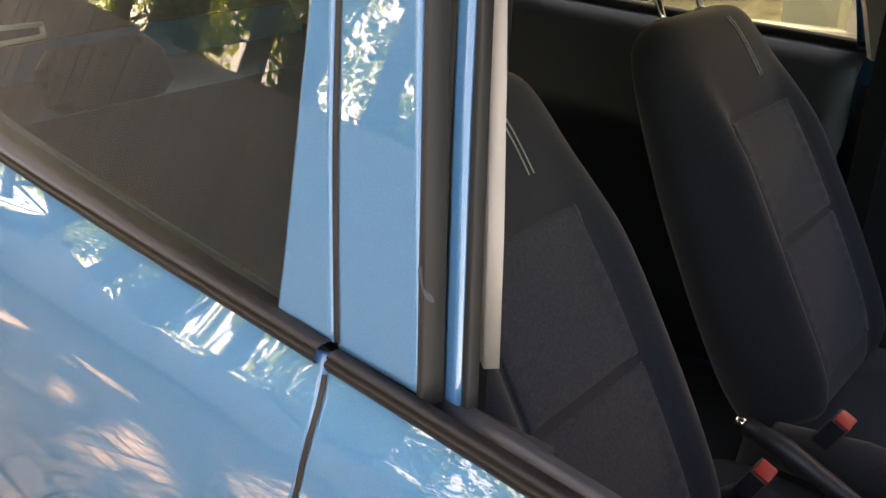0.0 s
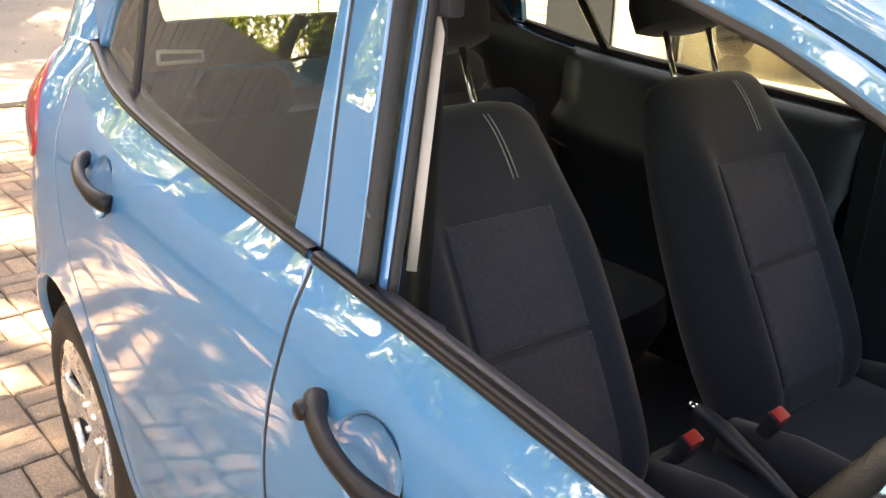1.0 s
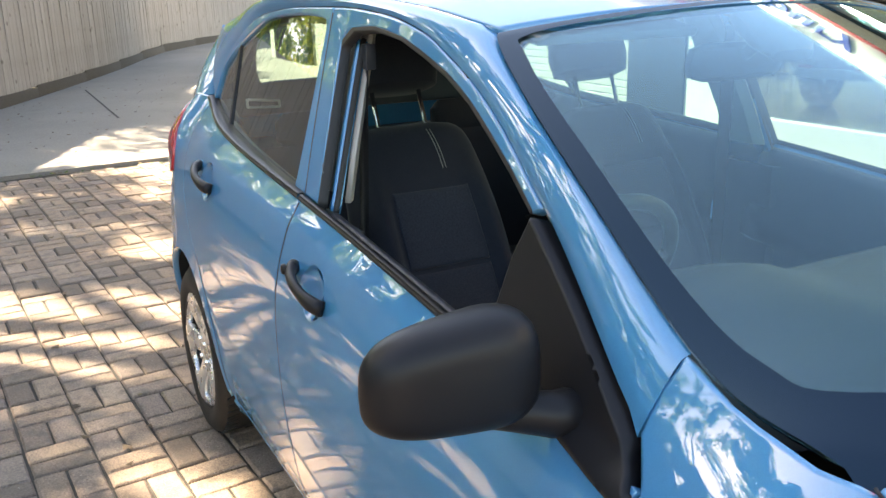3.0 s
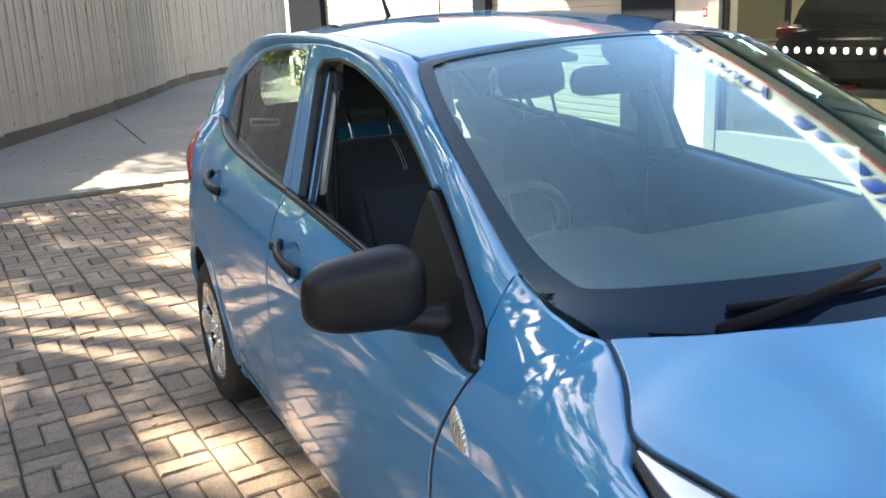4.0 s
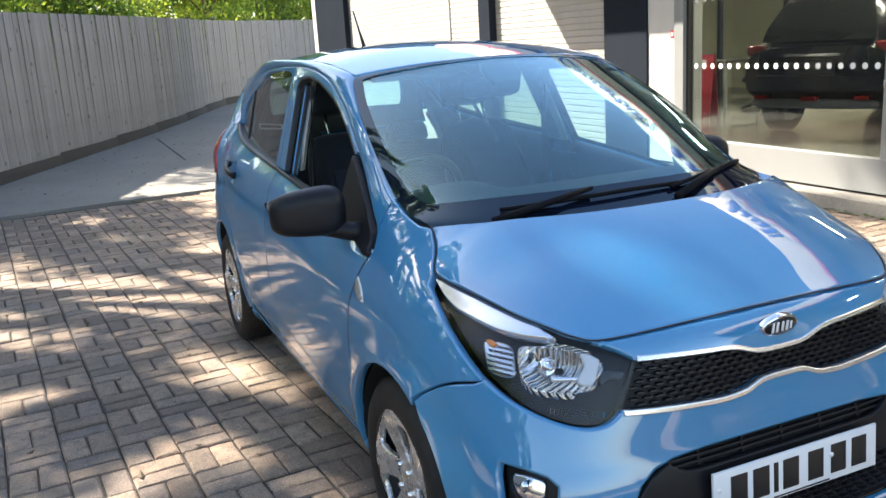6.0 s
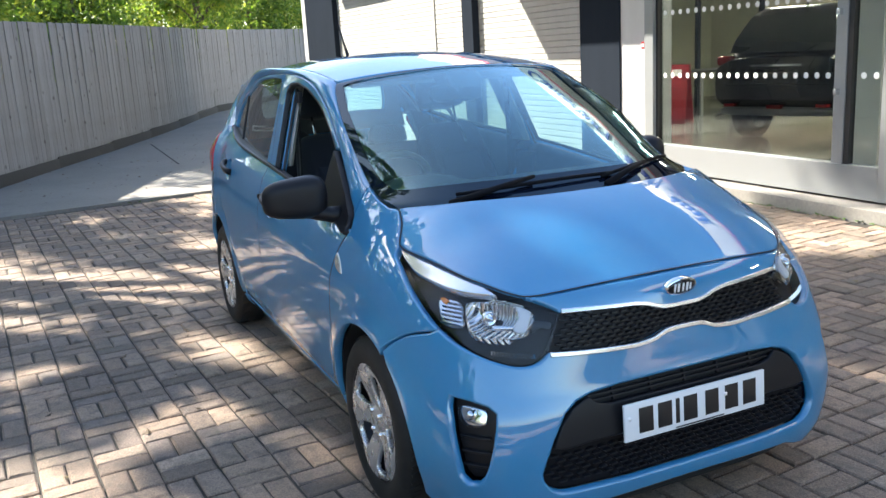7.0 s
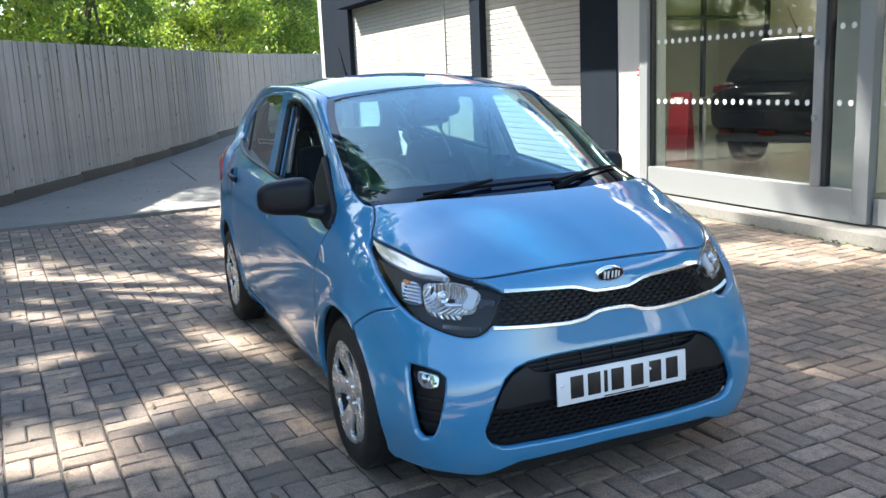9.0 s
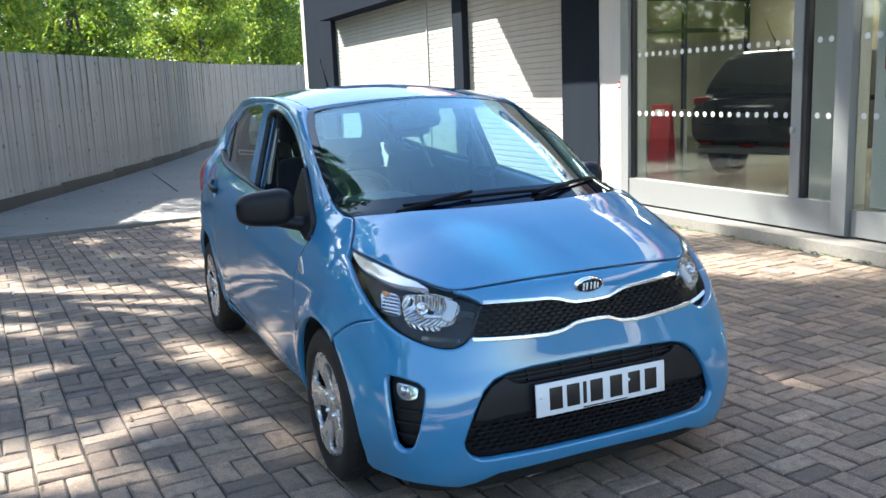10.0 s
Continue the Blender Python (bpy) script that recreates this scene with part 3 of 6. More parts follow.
# showroom inside
FLOOR = panel_material("showroom_floor", (0.20, 0.195, 0.185), 0.18)
CREAM = panel_material("cream_wall", (0.60, 0.53, 0.40), 0.6)
slab("floor", (-11.5, WALL_Y + 0.4, 0.0), (8, 13, 0.16), FLOOR, "pale polished showroom floor")
slab("wall_back", (-11.5, 12.0, 0.16), (8.2, 12.3, TOP), CREAM, "cream back wall of the showroom")
slab("wall_side", (-8.9, WALL_Y + 0.4, 0.16), (-8.7, 8.1, 3.4), WHITE_WALL, "white inside wall")
slab("wall_recess", (-11.7, WALL_Y + 0.4, 0.0), (-11.5, 12.3, TOP), CREAM, "cream inside wall")
slab("wall_far_side", (8.0, WALL_Y + 0.35, 0.0), (8.2, 13, TOP), WHITE_WALL, "side wall of the showroom")
slab("ceiling", (-11.6, WALL_Y + 0.4, 3.4), (8.2, 13, 3.5), WHITE_WALL, "showroom ceiling")
slab("roof_slab", (-16.45, WALL_Y + 0.36, TOP), (8.2, 13, TOP + 0.2), DARK_CLAD, "flat roof")
slab("inner_pier", (-2.20, 5.3, 0.16), (-1.80, 5.7, 3.4), WHITE_WALL, "white pier behind the glass")
frame_door = thing("partition", "dark framed glazed partition in the showroom", "partition")
for y0, y1, z0, z1 in ((8.3, 8.38, 0.16, 3.0), (9.9, 9.98, 0.16, 3.0), (11.5, 11.58, 0.16, 3.0), (8.3, 11.58, 2.35, 2.43), (8.3, 11.58, 2.95, 3.03)):
    part("bar", boxed((-9.6, y0, z0), (-9.52, y1, z1), 0.004), DARK_CLAD, frame_door, smooth=False)
part("pane", boxed((-9.57, 8.38, 0.16), (-9.56, 11.5, 2.95)), SHOP_GLASS, frame_door)
LIGHT = Mat("light_panel", (1, 1, 1), 0.5)
LIGHT.put("Emission Color", (1.0, 0.93, 0.75, 1)).put("Emission Strength", 25.0)
for x, y in ((-7.0, 6.6), (-7.0, 9.2), (-3.0, 6.6), (-3.0, 9.2), (1.0, 7.5), (5.0, 7.5)):
    cl = thing("ceiling_light", "recessed fluorescent light panel", "ceiling light", "showroom lights", at=Matrix.Translation((x, y, 3.4)))
    part("frame", boxed((-0.64, -0.19, -0.02), (0.64, 0.19, 0.0), 0.004), ALU, cl)
    part("diffuser", boxed((-0.60, -0.15, -0.026), (0.60, 0.15, -0.018)), LIGHT.m, cl)
# projecting sign band above the glass
SIGN_CREAM = Mat("sign_cream", (0.80, 0.76, 0.66), 0.4).m
SIGN_BLUE = Mat("sign_blue", (0.02, 0.07, 0.38), 0.4).m
SIGN_RED = Mat("sign_red", (0.60, 0.03, 0.04), 0.4).m
SIGN_Y = WALL_Y - 0.98
sign = thing("fascia_sign", "long cream sign band with blue lettering and a red edge", "sign")
part("panel", boxed((-7.52, SIGN_Y, 3.02), (6.5, WALL_Y - 0.345, 3.70), 0.01), SIGN_CREAM, sign)
part("edge", boxed((-7.52, SIGN_Y - 0.012, 3.015), (6.5, SIGN_Y - 0.002, 3.09)), SIGN_RED, sign)
slab("fascia_soffit", (-7.52, WALL_Y - 0.344, 3.02), (6.5, WALL_Y + 0.01, 3.12), DARK_CLAD)

# ---- things in the showroom ----


def suv():
    t = thing("suv", "black sport utility vehicle seen from behind in the showroom", "car", at=pose(-4.42, 8.24, 0.16, 0, 0, 105) @ Matrix.Scale(1.03, 4))
    BLK = Mat("black_paint", (0.003, 0.003, 0.005), 0.25, 0.0, 0.25)
    BLK.put("Coat Weight", 0.35)
    rows = []
    for x, hw, z0, z1 in ((-2.12, 0.62, 0.52, 0.86), (-2.08, 0.80, 0.42, 1.00), (-1.9, 0.87, 0.34, 1.05), (-1.2, 0.89, 0.30, 1.03), (0.0, 0.89, 0.28, 1.0), (1.2, 0.88, 0.30, 0.98), (1.9, 0.82, 0.36, 0.90), (2.12, 0.62, 0.45, 0.75)):
        row = []
        for k in range(28):
            a = 2 * math.pi * k / 28
            c, s = math.cos(a), math.sin(a)
            row.append(Vector((x, math.copysign(abs(c) ** 0.45, c) * hw, (z0 + z1) / 2 + math.copysign(abs(s) ** 0.55, s) * (z1 - z0) / 2)))
        rows.append(row)
    bm = lofted(rows, close=True)
    bm.verts.ensure_lookup_table()
    bm.faces.new([bm.verts[i] for i in range(28)])
    bm.faces.new([bm.verts[len(bm.verts) - 28 + i] for i in range(28)])
    bmesh.ops.recalc_face_normals(bm, faces=list(bm.faces))
    part("body", bm, BLK.m, t)
    rows = []
    for z, xr, xf, hw in ((0.98, -2.05, 0.85, 0.80), (1.15, -1.98, 0.62, 0.77), (1.35, -1.85, 0.30, 0.71), (1.50, -1.72, 0.02, 0.64), (1.56, -1.55, -0.15, 0.56)):
        rows.append([Vector((xr + (xf - xr) * (0.5 - 0.5 * math.copysign(abs(math.cos(a)) ** 0.35, math.cos(a))), hw * math.copysign(abs(math.sin(a)) ** 0.4, math.sin(a)), z)) for a in np.linspace(0, 2 * math.pi, 33)[:-1]])
    bm = lofted(rows, close=True)
    bm.verts.ensure_lookup_table()
    bm.faces.new([bm.verts[len(bm.verts) - 32 + i] for i in range(32)])
    bmesh.ops.recalc_face_normals(bm, faces=list(bm.faces))
    part("cabin", bm, BLK.m, t)
    rows = [[Vector((xr, y * hw, z)) for y in np.linspace(-1, 1, 9)] for z, xr, hw in ((1.06, -2.055, 0.62), (1.2, -1.985, 0.60), (1.36, -1.875, 0.54), (1.47, -1.79, 0.49))]
    part("rear_window", solid(rows, 0.006, flip=True), Mat("privacy_glass", (0.01, 0.012, 0.012), 0.05).m, t)
    TLR = Mat("suv_lamp_red", (0.16, 0.006, 0.008), 0.12)
    for sg in (-1, 1):
        part("tail_lamp", pad_box((-1.975, sg * 0.715, 0.975), (0.075, 0.105, 0.06)), TLR.m, t, "red tail lamp")
        part("reflector", boxed((-2.165, sg * 0.56 - 0.07, 0.45), (-2.10, sg * 0.56 + 0.07, 0.49), 0.01), TLR.m, t)
    part("fog_lamp", boxed((-2.165, -0.09, 0.43), (-2.10, 0.09, 0.48), 0.01), TLR.m, t, "red rear fog lamp")
    part("tailgate_gap", tube(bmesh.new(), [(-2.128, -0.60, 0.98), (-2.132, -0.62, 0.70), (-2.132, 0.62, 0.70), (-2.128, 0.60, 0.98)], 0.006, 6), UNDER, t)
    part("tailgate_strip", boxed((-2.145, -0.30, 0.90), (-2.10, 0.30, 0.925), 0.006), SATIN, t, "bright strip on the tailgate")
    part("skid_plate", pad_box((-2.08, 0, 0.40), (0.06, 0.72, 0.05)), Mat("skid_grey", (0.12, 0.12, 0.125), 0.4, 0.6).m, t, "grey strip across the bumper")
    part("plate_bar", boxed((-2.155, -0.26, 0.72), (-2.125, 0.26, 0.83), 0.004), Mat("dark_plate", (0.012, 0.013, 0.013), 0.3).m, t)
    part("aerial", tube(bmesh.new(), [(-1.45, 0, 1.56), (-1.65, 0, 1.75), (-1.78, 0, 1.9)], [0.015, 0.005, 0.003], 8), BLACK, t)
    for x in (-1.3, 1.3):
        for sg in (-1, 1):
            w = new("wheel")
            w.parent = t
            w.matrix_local = pose(x, sg * 0.76, 0.34, 0, 0, 0 if sg > 0 else 180)
            part("tyre", lathe(bmesh.new(), [(0.21, -0.1), (0.30, -0.115), (0.335, -0.09), (0.342, 0.0), (0.335, 0.09), (0.30, 0.115), (0.21, 0.1)], (0, 0, 0), "Y", 40), TYRE, w)
            part("rim", lathe(bmesh.new(), [(0.22, 0.10), (0.205, 0.07), (0.19, 0.02), (0.0001, 0.02)], (0, 0, 0), "Y", 32), BLACK, w)
            for k in range(10):
                a = 2 * math.pi * k / 10
                part("spoke", tube(bmesh.new(), [(0.03 * math.cos(a), 0.085, 0.03 * math.sin(a)), (0.21 * math.cos(a + 0.06), 0.095, 0.21 * math.sin(a + 0.06))], [0.016, 0.012], 6), SATIN, w)
    return t


def pad_box(c, h):
    """A rounded block round c with half sizes h."""
    bm = bmesh.new()
    bmesh.ops.create_uvsphere(bm, u_segments=20, v_segments=12, radius=1)
    for v in bm.verts:
        v.co = Vector([cc + hh * math.copysign(abs(q) ** 0.5, q) for cc, hh, q in zip(c, h, v.co)])
    return bm


suv()
DEEP_RED = Mat("deep_red_plastic", (0.24, 0.012, 0.022), 0.4).m
for x, y, rz in ((-7.50, 7.17, 30), (-7.12, 7.46, 25)):
    ab = thing("folding_sign", "red folding floor sign standing in the showroom", "sign", "red floor signs", at=pose(x, y, 0.16, 0, 0, rz))
    for sg in (-1, 1):
        leaf = part("board", boxed((-0.17, -0.012, 0.0), (0.17, 0.012, 0.92), 0.008), DEEP_RED, ab)
        leaf.matrix_local = pose(0, sg * 0.16, 0.0, sg * 9, 0, 0)
        part("label_bar", boxed((-0.10, -0.016 if sg < 0 else 0.010, 0.74), (0.06, -0.010 if sg < 0 else 0.016, 0.84)), WHITE, leaf)
desk = thing("desk", "small dark desk by the showroom wall", "desk", at=pose(-8.2, 9.2, 0.16))
part("top", boxed((-0.4, -0.7, 0.72), (0.4, 0.7, 0.75), 0.004), Mat("desk_dark", (0.05, 0.045, 0.04), 0.4).m, desk)
for dx in (-0.36, 0.36):
    for dy in (-0.66, 0.66):
        part("leg", boxed((dx - 0.02, dy - 0.02, 0), (dx + 0.02, dy + 0.02, 0.72)), ALU, desk)
chair = thing("office_chair", "black office chair beside the desk", "chair", at=pose(-7.3, 8.7, 0.16, 0, 0, 40))
part("seat", pad_box((0, 0, 0.46), (0.24, 0.24, 0.05)), BLACK, chair)
part("backrest", pad_box((0.22, 0, 0.80), (0.04, 0.22, 0.26)), BLACK, chair)
part("post", tube(bmesh.new(), [(0, 0, 0.05), (0, 0, 0.44)], 0.03, 10), BLACK, chair)
for k in range(5):
    a = 2 * math.pi * k / 5
    part("foot", tube(bmesh.new(), [(0, 0, 0.08), (0.28 * math.cos(a), 0.28 * math.sin(a), 0.03)], [0.025, 0.018], 8), BLACK, chair)
board = thing("display_board", "white display board with a red and blue poster", "display board", at=pose(-0.70, 5.0, 0.16, 0, 0, 0))
part("panel", boxed((-0.45, -0.03, 0.10), (0.45, 0.03, 1.95), 0.006), WHITE, board)
part("poster", boxed((-0.36, -0.034, 1.30), (0.36, -0.029, 1.85)), RED, board)
part("poster_shape", boxed((-0.25, -0.038, 1.42), (0.20, -0.033, 1.62)), SIGN_BLUE, board)
part("word_bar", boxed((-0.34, -0.034, 1.06), (0.05, -0.029, 1.13)), BLACK, board)
for dx in (-0.3, 0.3):
    part("foot", boxed((dx - 0.03, -0.2, 0.0), (dx + 0.03, 0.2, 0.10), 0.004), ALU, board)

# ---- the blue hatchback ----
car = thing("car", "light blue small hatchback on block paving, driver's window open", "car")


def arc(cx, cz, r, a0, a1, n=14):
    return [(cx + r * math.cos(radians(a0 + (a1 - a0) * i / n)), cz + r * math.sin(radians(a0 + (a1 - a0) * i / n))) for i in range(n + 1)]


def along_belt(x0, x1, dz=0.0, n=12):
    return [(x0 + (x1 - x0) * i / n, BELT(x0 + (x1 - x0) * i / n) + dz) for i in range(n + 1)]


def door_top(x0, x1, dz=0.0, n=20):
    return [(x0 + (x1 - x0) * i / n, DOOR_TOP(x0 + (x1 - x0) * i / n) + dz) for i in range(n + 1)]


FRONT_ARCH, REAR_ARCH = (1.205, 0.285, 0.34), (-1.2, 0.290, 0.355)
B_SEAM = spline([(-0.205, 1.008), (-0.192, 0.95), (-0.203, 0.80), (-0.200, 0.65), (-0.185, 0.50), (-0.165, 0.36), (-0.150, 0.262)], 5)
DOOR_FRONT = spline([(0.825, 0.262), (0.838, 0.38), (0.850, 0.52), (0.872, 0.70), (0.905, 0.80), (0.945, 0.893)], 5)
REAR_EDGE = spline([(-1.325, 1.118), (-1.285, 1.02), (-1.205, 0.88), (-1.09, 0.735), (-0.985, 0.645)], 5) + spline([(-0.90, 0.555), (-0.845, 0.45), (-0.82, 0.35), (-0.80, 0.262)], 4)

front_door = {}


def cup_outline(x0, z0):
    """The hollow behind a door handle."""
    return spline([(x0 + 0.05, z0 - 0.005), (x0 + 0.085, z0 + 0.017), (x0 + 0.13, z0 + 0.014), (x0 + 0.158, z0 - 0.015), (x0 + 0.16, z0 - 0.05), (x0 + 0.13, z0 - 0.078), (x0 + 0.09, z0 - 0.080), (x0 + 0.055, z0 - 0.055), (x0 + 0.042, z0 - 0.03)], 4, True)


HANDLES = ((-0.095, 0.889), (-0.985, 0.962))


def pillar_y(x):
    """How far out the foot of the screen pillar stands."""
    y0, y1 = glasshouse(0.58, DOOR_TOP(0.58)).y, side(0.906, DOOR_TOP(0.906) + 0.004).y
    t = min(max((x - 0.58) / 0.326, 0.0), 1.0)
    return y0 + (y1 - y0) * (t * 0.75 + 0.25 * t * t)


for m in (False, True):
    d = part("front_door", patch(along_belt(0.945, -0.205) + B_SEAM[1:] + DOOR_FRONT, side, 0.035, holes=[cup_outline(*HANDLES[0])], mirror=m, thick=0.02), PAINT, car, "blue front door with its window wound down" if not m else "")
    front_door[m] = d
    part("window_frame", patch(door_top(0.632, -0.30) + spline([(-0.30, 1.405), (-0.277, 1.29), (-0.245, 1.154), (-0.205, 1.012)], 4) + [(-0.120, 1.008)] + spline([(-0.122, 1.02), (-0.165, 1.18), (-0.203, 1.33)], 4) + spline([(-0.200, 1.352), (-0.175, 1.366), (-0.05, 1.372), (0.09, 1.355), (0.20, 1.328), (0.29, 1.302), (0.38, 1.266), (0.465, 1.222), (0.543, 1.178), (0.612, 1.134)], 3), glasshouse, 0.03, mirror=m, thick=0.02), PAINT, d)
    d2 = part("rear_door", patch(along_belt(-0.207, -1.325) + REAR_EDGE[1:] + list(reversed(B_SEAM))[:-1], side, 0.035, holes=[cup_outline(*HANDLES[1])], mirror=m, thick=0.02), PAINT, car)
    part("window_frame", patch(door_top(-0.303, -1.333) + [(-1.322, 1.12), (-1.298, 1.118)] + spline([(-1.285, 1.185), (-1.255, 1.222), (-1.11, 1.293), (-0.89, 1.364), (-0.78, 1.382), (-0.55, 1.393), (-0.40, 1.390), (-0.335, 1.383)], 4) + spline([(-0.318, 1.36), (-0.305, 1.25), (-0.288, 1.10), (-0.280, 1.016)], 4) + [(-0.209, 1.014)] + spline([(-0.209, 1.014), (-0.249, 1.154), (-0.281, 1.29), (-0.303, 1.40)], 4), glasshouse, 0.03, mirror=m, thick=0.02), PAINT, d2)

    def behind(x, z, d=0.010):
        return glasshouse(x, z) + Vector((0, d, 0))

    gl = part("window_glass", patch(spline([(-0.278, 1.01), (-0.288, 1.10), (-0.318, 1.372), (-0.40, 1.397), (-0.78, 1.388), (-0.89, 1.37), (-1.085, 1.30), (-1.00, 1.055)], 1) + [(-0.6, 1.03)], behind, 0.06, mirror=m, thick=0.004, gap=0), SIDE_GLASS, d2, "closed dark-tinted rear side window")
    part("quarter_glass", patch([(-1.02, 1.058), (-1.125, 1.288), (-1.26, 1.225), (-1.30, 1.19), (-1.31, 1.11), (-1.2, 1.085)], behind, 0.06, mirror=m, thick=0.004, gap=0), SIDE_GLASS, d2)
    part("divider", patch([(-0.985, 1.05), (-1.012, 1.05), (-1.122, 1.285), (-1.095, 1.297)], lambda x, z: behind(x, z, 0.004), 0.05, mirror=m, thick=0.008, gap=0), BLACK, d2)
    # black seal down the rear edge of the open window, and the painted flange inside it
    part("window_seal", patch([(-0.122, 1.004), (-0.165, 1.18), (-0.205, 1.345), (-0.165, 1.372), (-0.05, 1.378), (0.09, 1.361), (0.20, 1.334), (0.29, 1.308), (0.38, 1.272), (0.465, 1.228), (0.543, 1.184), (0.612, 1.140), (0.606, 1.134), (0.537, 1.177), (0.460, 1.220), (0.375, 1.264), (0.285, 1.299), (0.195, 1.325), (0.085, 1.352), (-0.05, 1.367), (-0.15, 1.362), (-0.196, 1.33), (-0.158, 1.18), (-0.114, 1.004)], lambda x, z: behind(x, z, 0.0008), 0.03, mirror=m, thick=0.021, gap=0, soft=0.003, lip=0.001), RUBBER, d)
    part("inner_seal", patch([(-0.107, 0.985), (-0.151, 1.18), (-0.187, 1.345), (-0.180, 1.348), (-0.143, 1.18), (-0.099, 0.985)], lambda x, z: behind(x, z, 0.036), 0.03, mirror=m, thick=0.010, gap=0), RUBBER, car)
    part("pillar_flange", patch([(-0.122, 0.99), (-0.166, 1.18), (-0.200, 1.34), (-0.186, 1.345), (-0.151, 1.18), (-0.107, 0.99)], lambda x, z: behind(x, z, 0.032), 0.03, mirror=m, thick=0.02, gap=0), PAINT, car)
    # belt mouldings: a channel with a brighter lip
    for x0, x1, owner in ((0.90, -0.200, d), (-0.212, -1.335, d2)):
        rows = []
        for i in range(29):
            x = x0 + (x1 - x0) * i / 28
            zb = BELT(x)
            sgn = 1 if m else -1
            y = -side(x, zb - 0.01).y
            inner = min(-glasshouse(x, zb).y - 0.012, y - 0.012) if owner is d2 else y - 0.013
            rows.append([Vector((x, sgn * (y + o), zb + h)) for o, h in ((-0.012, -0.008), (0.001, -0.007), (0.003, -0.002), (0.002, 0.0005), (-0.001, 0.0015), (0.0, 0.0035), (-0.002, 0.0055), (-0.006, 0.006), (inner - y, 0.005), (inner - y, -0.01))])
        part("belt_moulding", lofted(rows, flip=m), BLACK, owner)
    # wing
    wing = [(0.850, 0.262)] + [(x + 0.004, z) for x, z in DOOR_FRONT[2:]] + [(0.908, 0.942), (0.910, 0.99)] + [tuple(screen(-1, t))[::2] for t in (0.243, 0.20, 0.15, 0.10)] + [(1.108, 0.984), (1.148, 0.984)] + [(x, BONNET_EDGE(x)) for x in (1.165, 1.19, 1.218, 1.26, 1.293)] + spline([(1.309, 0.871), (1.367, 0.844), (1.420, 0.811), (1.506, 0.758), (1.590, 0.706)], 4) + spline([(1.586, 0.699), (1.500, 0.676), (1.421, 0.634), (1.373, 0.600)], 4) + arc(*FRONT_ARCH, 60, 180, 18) + [(0.862, 0.262)]
    part("front_wing", patch(wing, side, 0.035, mirror=m, thick=0.025), PAINT, car)
    # sill
    part("sill", patch([(-0.83, 0.258), (0.855, 0.258), (0.86, 0.225), (0.80, 0.165), (-0.78, 0.165), (-0.84, 0.22)], side, 0.04, mirror=m, thick=0.03), PAINT, car)
    # rear quarter
    quarter = [(-0.845, 0.285)] + list(reversed(REAR_EDGE[1:-2])) + [(-1.335, 1.125), (-1.42, 1.13), (-1.53, 1.12), (-1.595, 1.05), (-1.62, 0.80), (-1.64, 0.55), (-1.60, 0.20), (-1.54, 0.22)] + arc(*REAR_ARCH, 195, -5, 22)
    part("rear_quarter", patch(quarter, side, 0.04, mirror=m, thick=0.02), PAINT, car)
    # side of the roof, screen pillar and rear pillar in one pressing
    rows = []
    n1, n2 = 34, 22
    low = [(-1.335 + 1.635 * i / n1) for i in range(n1)] + [0.30 + 0.606 * i / n2 for i in range(n2 + 1)]
    for i, x in enumerate(low):
        a = glasshouse(x, DOOR_TOP(x) + 0.003)
        if x > 0.58:
            a.y = pillar_y(x)
        b = roof_edge(-1.57 + 1.90 * i / n1) if i < n1 else screen(-1, 1 - 0.755 * (i - n1) / n2)
        out = Vector((0.10 if i > n1 else 0.0, -0.70, 0.72)).normalized()
        w = (b - a).length
        row = []
        for k in range(9):
            t = k / 8
            q = a.lerp(b, t) + out * (w * (0.20 - 0.12 * smooth01(0.3, 0.85, x) - 0.15 * smooth01(-0.7, -1.2, x)) * math.sin(math.pi * t) ** 0.8)
            join = smooth01(0.82, 0.906, x) * (1 - t ** 3)
            if join:
                q = Vector((q.x, q.y * (1 - join) + side(q.x, q.z).y * join, q.z))
            if k in (0, 8):
                q = q - out * 0.004
            row.append(Vector((q.x, q.y if not m else -q.y, q.z)))
        rows.append(row)
    part("cant_rail", solid(rows, 0.02, flip=not m), PAINT, car)
    # rear pillar
    a0, b0, c0 = glasshouse(-1.335, 1.13), roof_edge(-1.57), Vector((-1.61, -0.55, 1.105))
    rows = []
    for i in range(7):
        s = i / 6
        lo = a0.lerp(c0, s) + Vector((-0.03, -0.062, -0.01)) * math.sin(math.pi * s)
        rows.append([(lambda q: Vector((q.x, q.y if not m else -q.y, q.z)))(lo.lerp(b0 + Vector((-0.03, 0.03, 0.0)) * s, k / 8) + Vector((-0.006, -0.008, 0.008)) * math.sin(math.pi * k / 8)) for k in range(9)])
    part("rear_pillar", solid(rows, 0.02, flip=m), PAINT, car)
    part("rear_pillar_trim", solid([[Vector((v.x + 0.045, v.y * 0.92, v.z - 0.012)) for v in r] for r in rows], 0.008, flip=m), CABIN, car)
    # tail lamp
    TL = Mat("tail_lamp_red", (0.45, 0.015, 0.02), 0.12)
    TL.put("Coat Weight", 1.0)
    lamp = [(-1.515, 1.096), (-1.435, 1.064), (-1.402, 1.015), (-1.380, 0.945), (-1.392, 0.885), (-1.44, 0.862), (-1.52, 0.865), (-1.60, 0.87), (-1.625, 0.95), (-1.61, 1.06), (-1.57, 1.095)]
    part("tail_lamp", patch(spline(lamp, 4, True), lambda x, z: side(x, z) + Vector((-0.004, -0.008, 0)), 0.03, mirror=m, thick=0.02), TL.m, car, "red tail lamp")

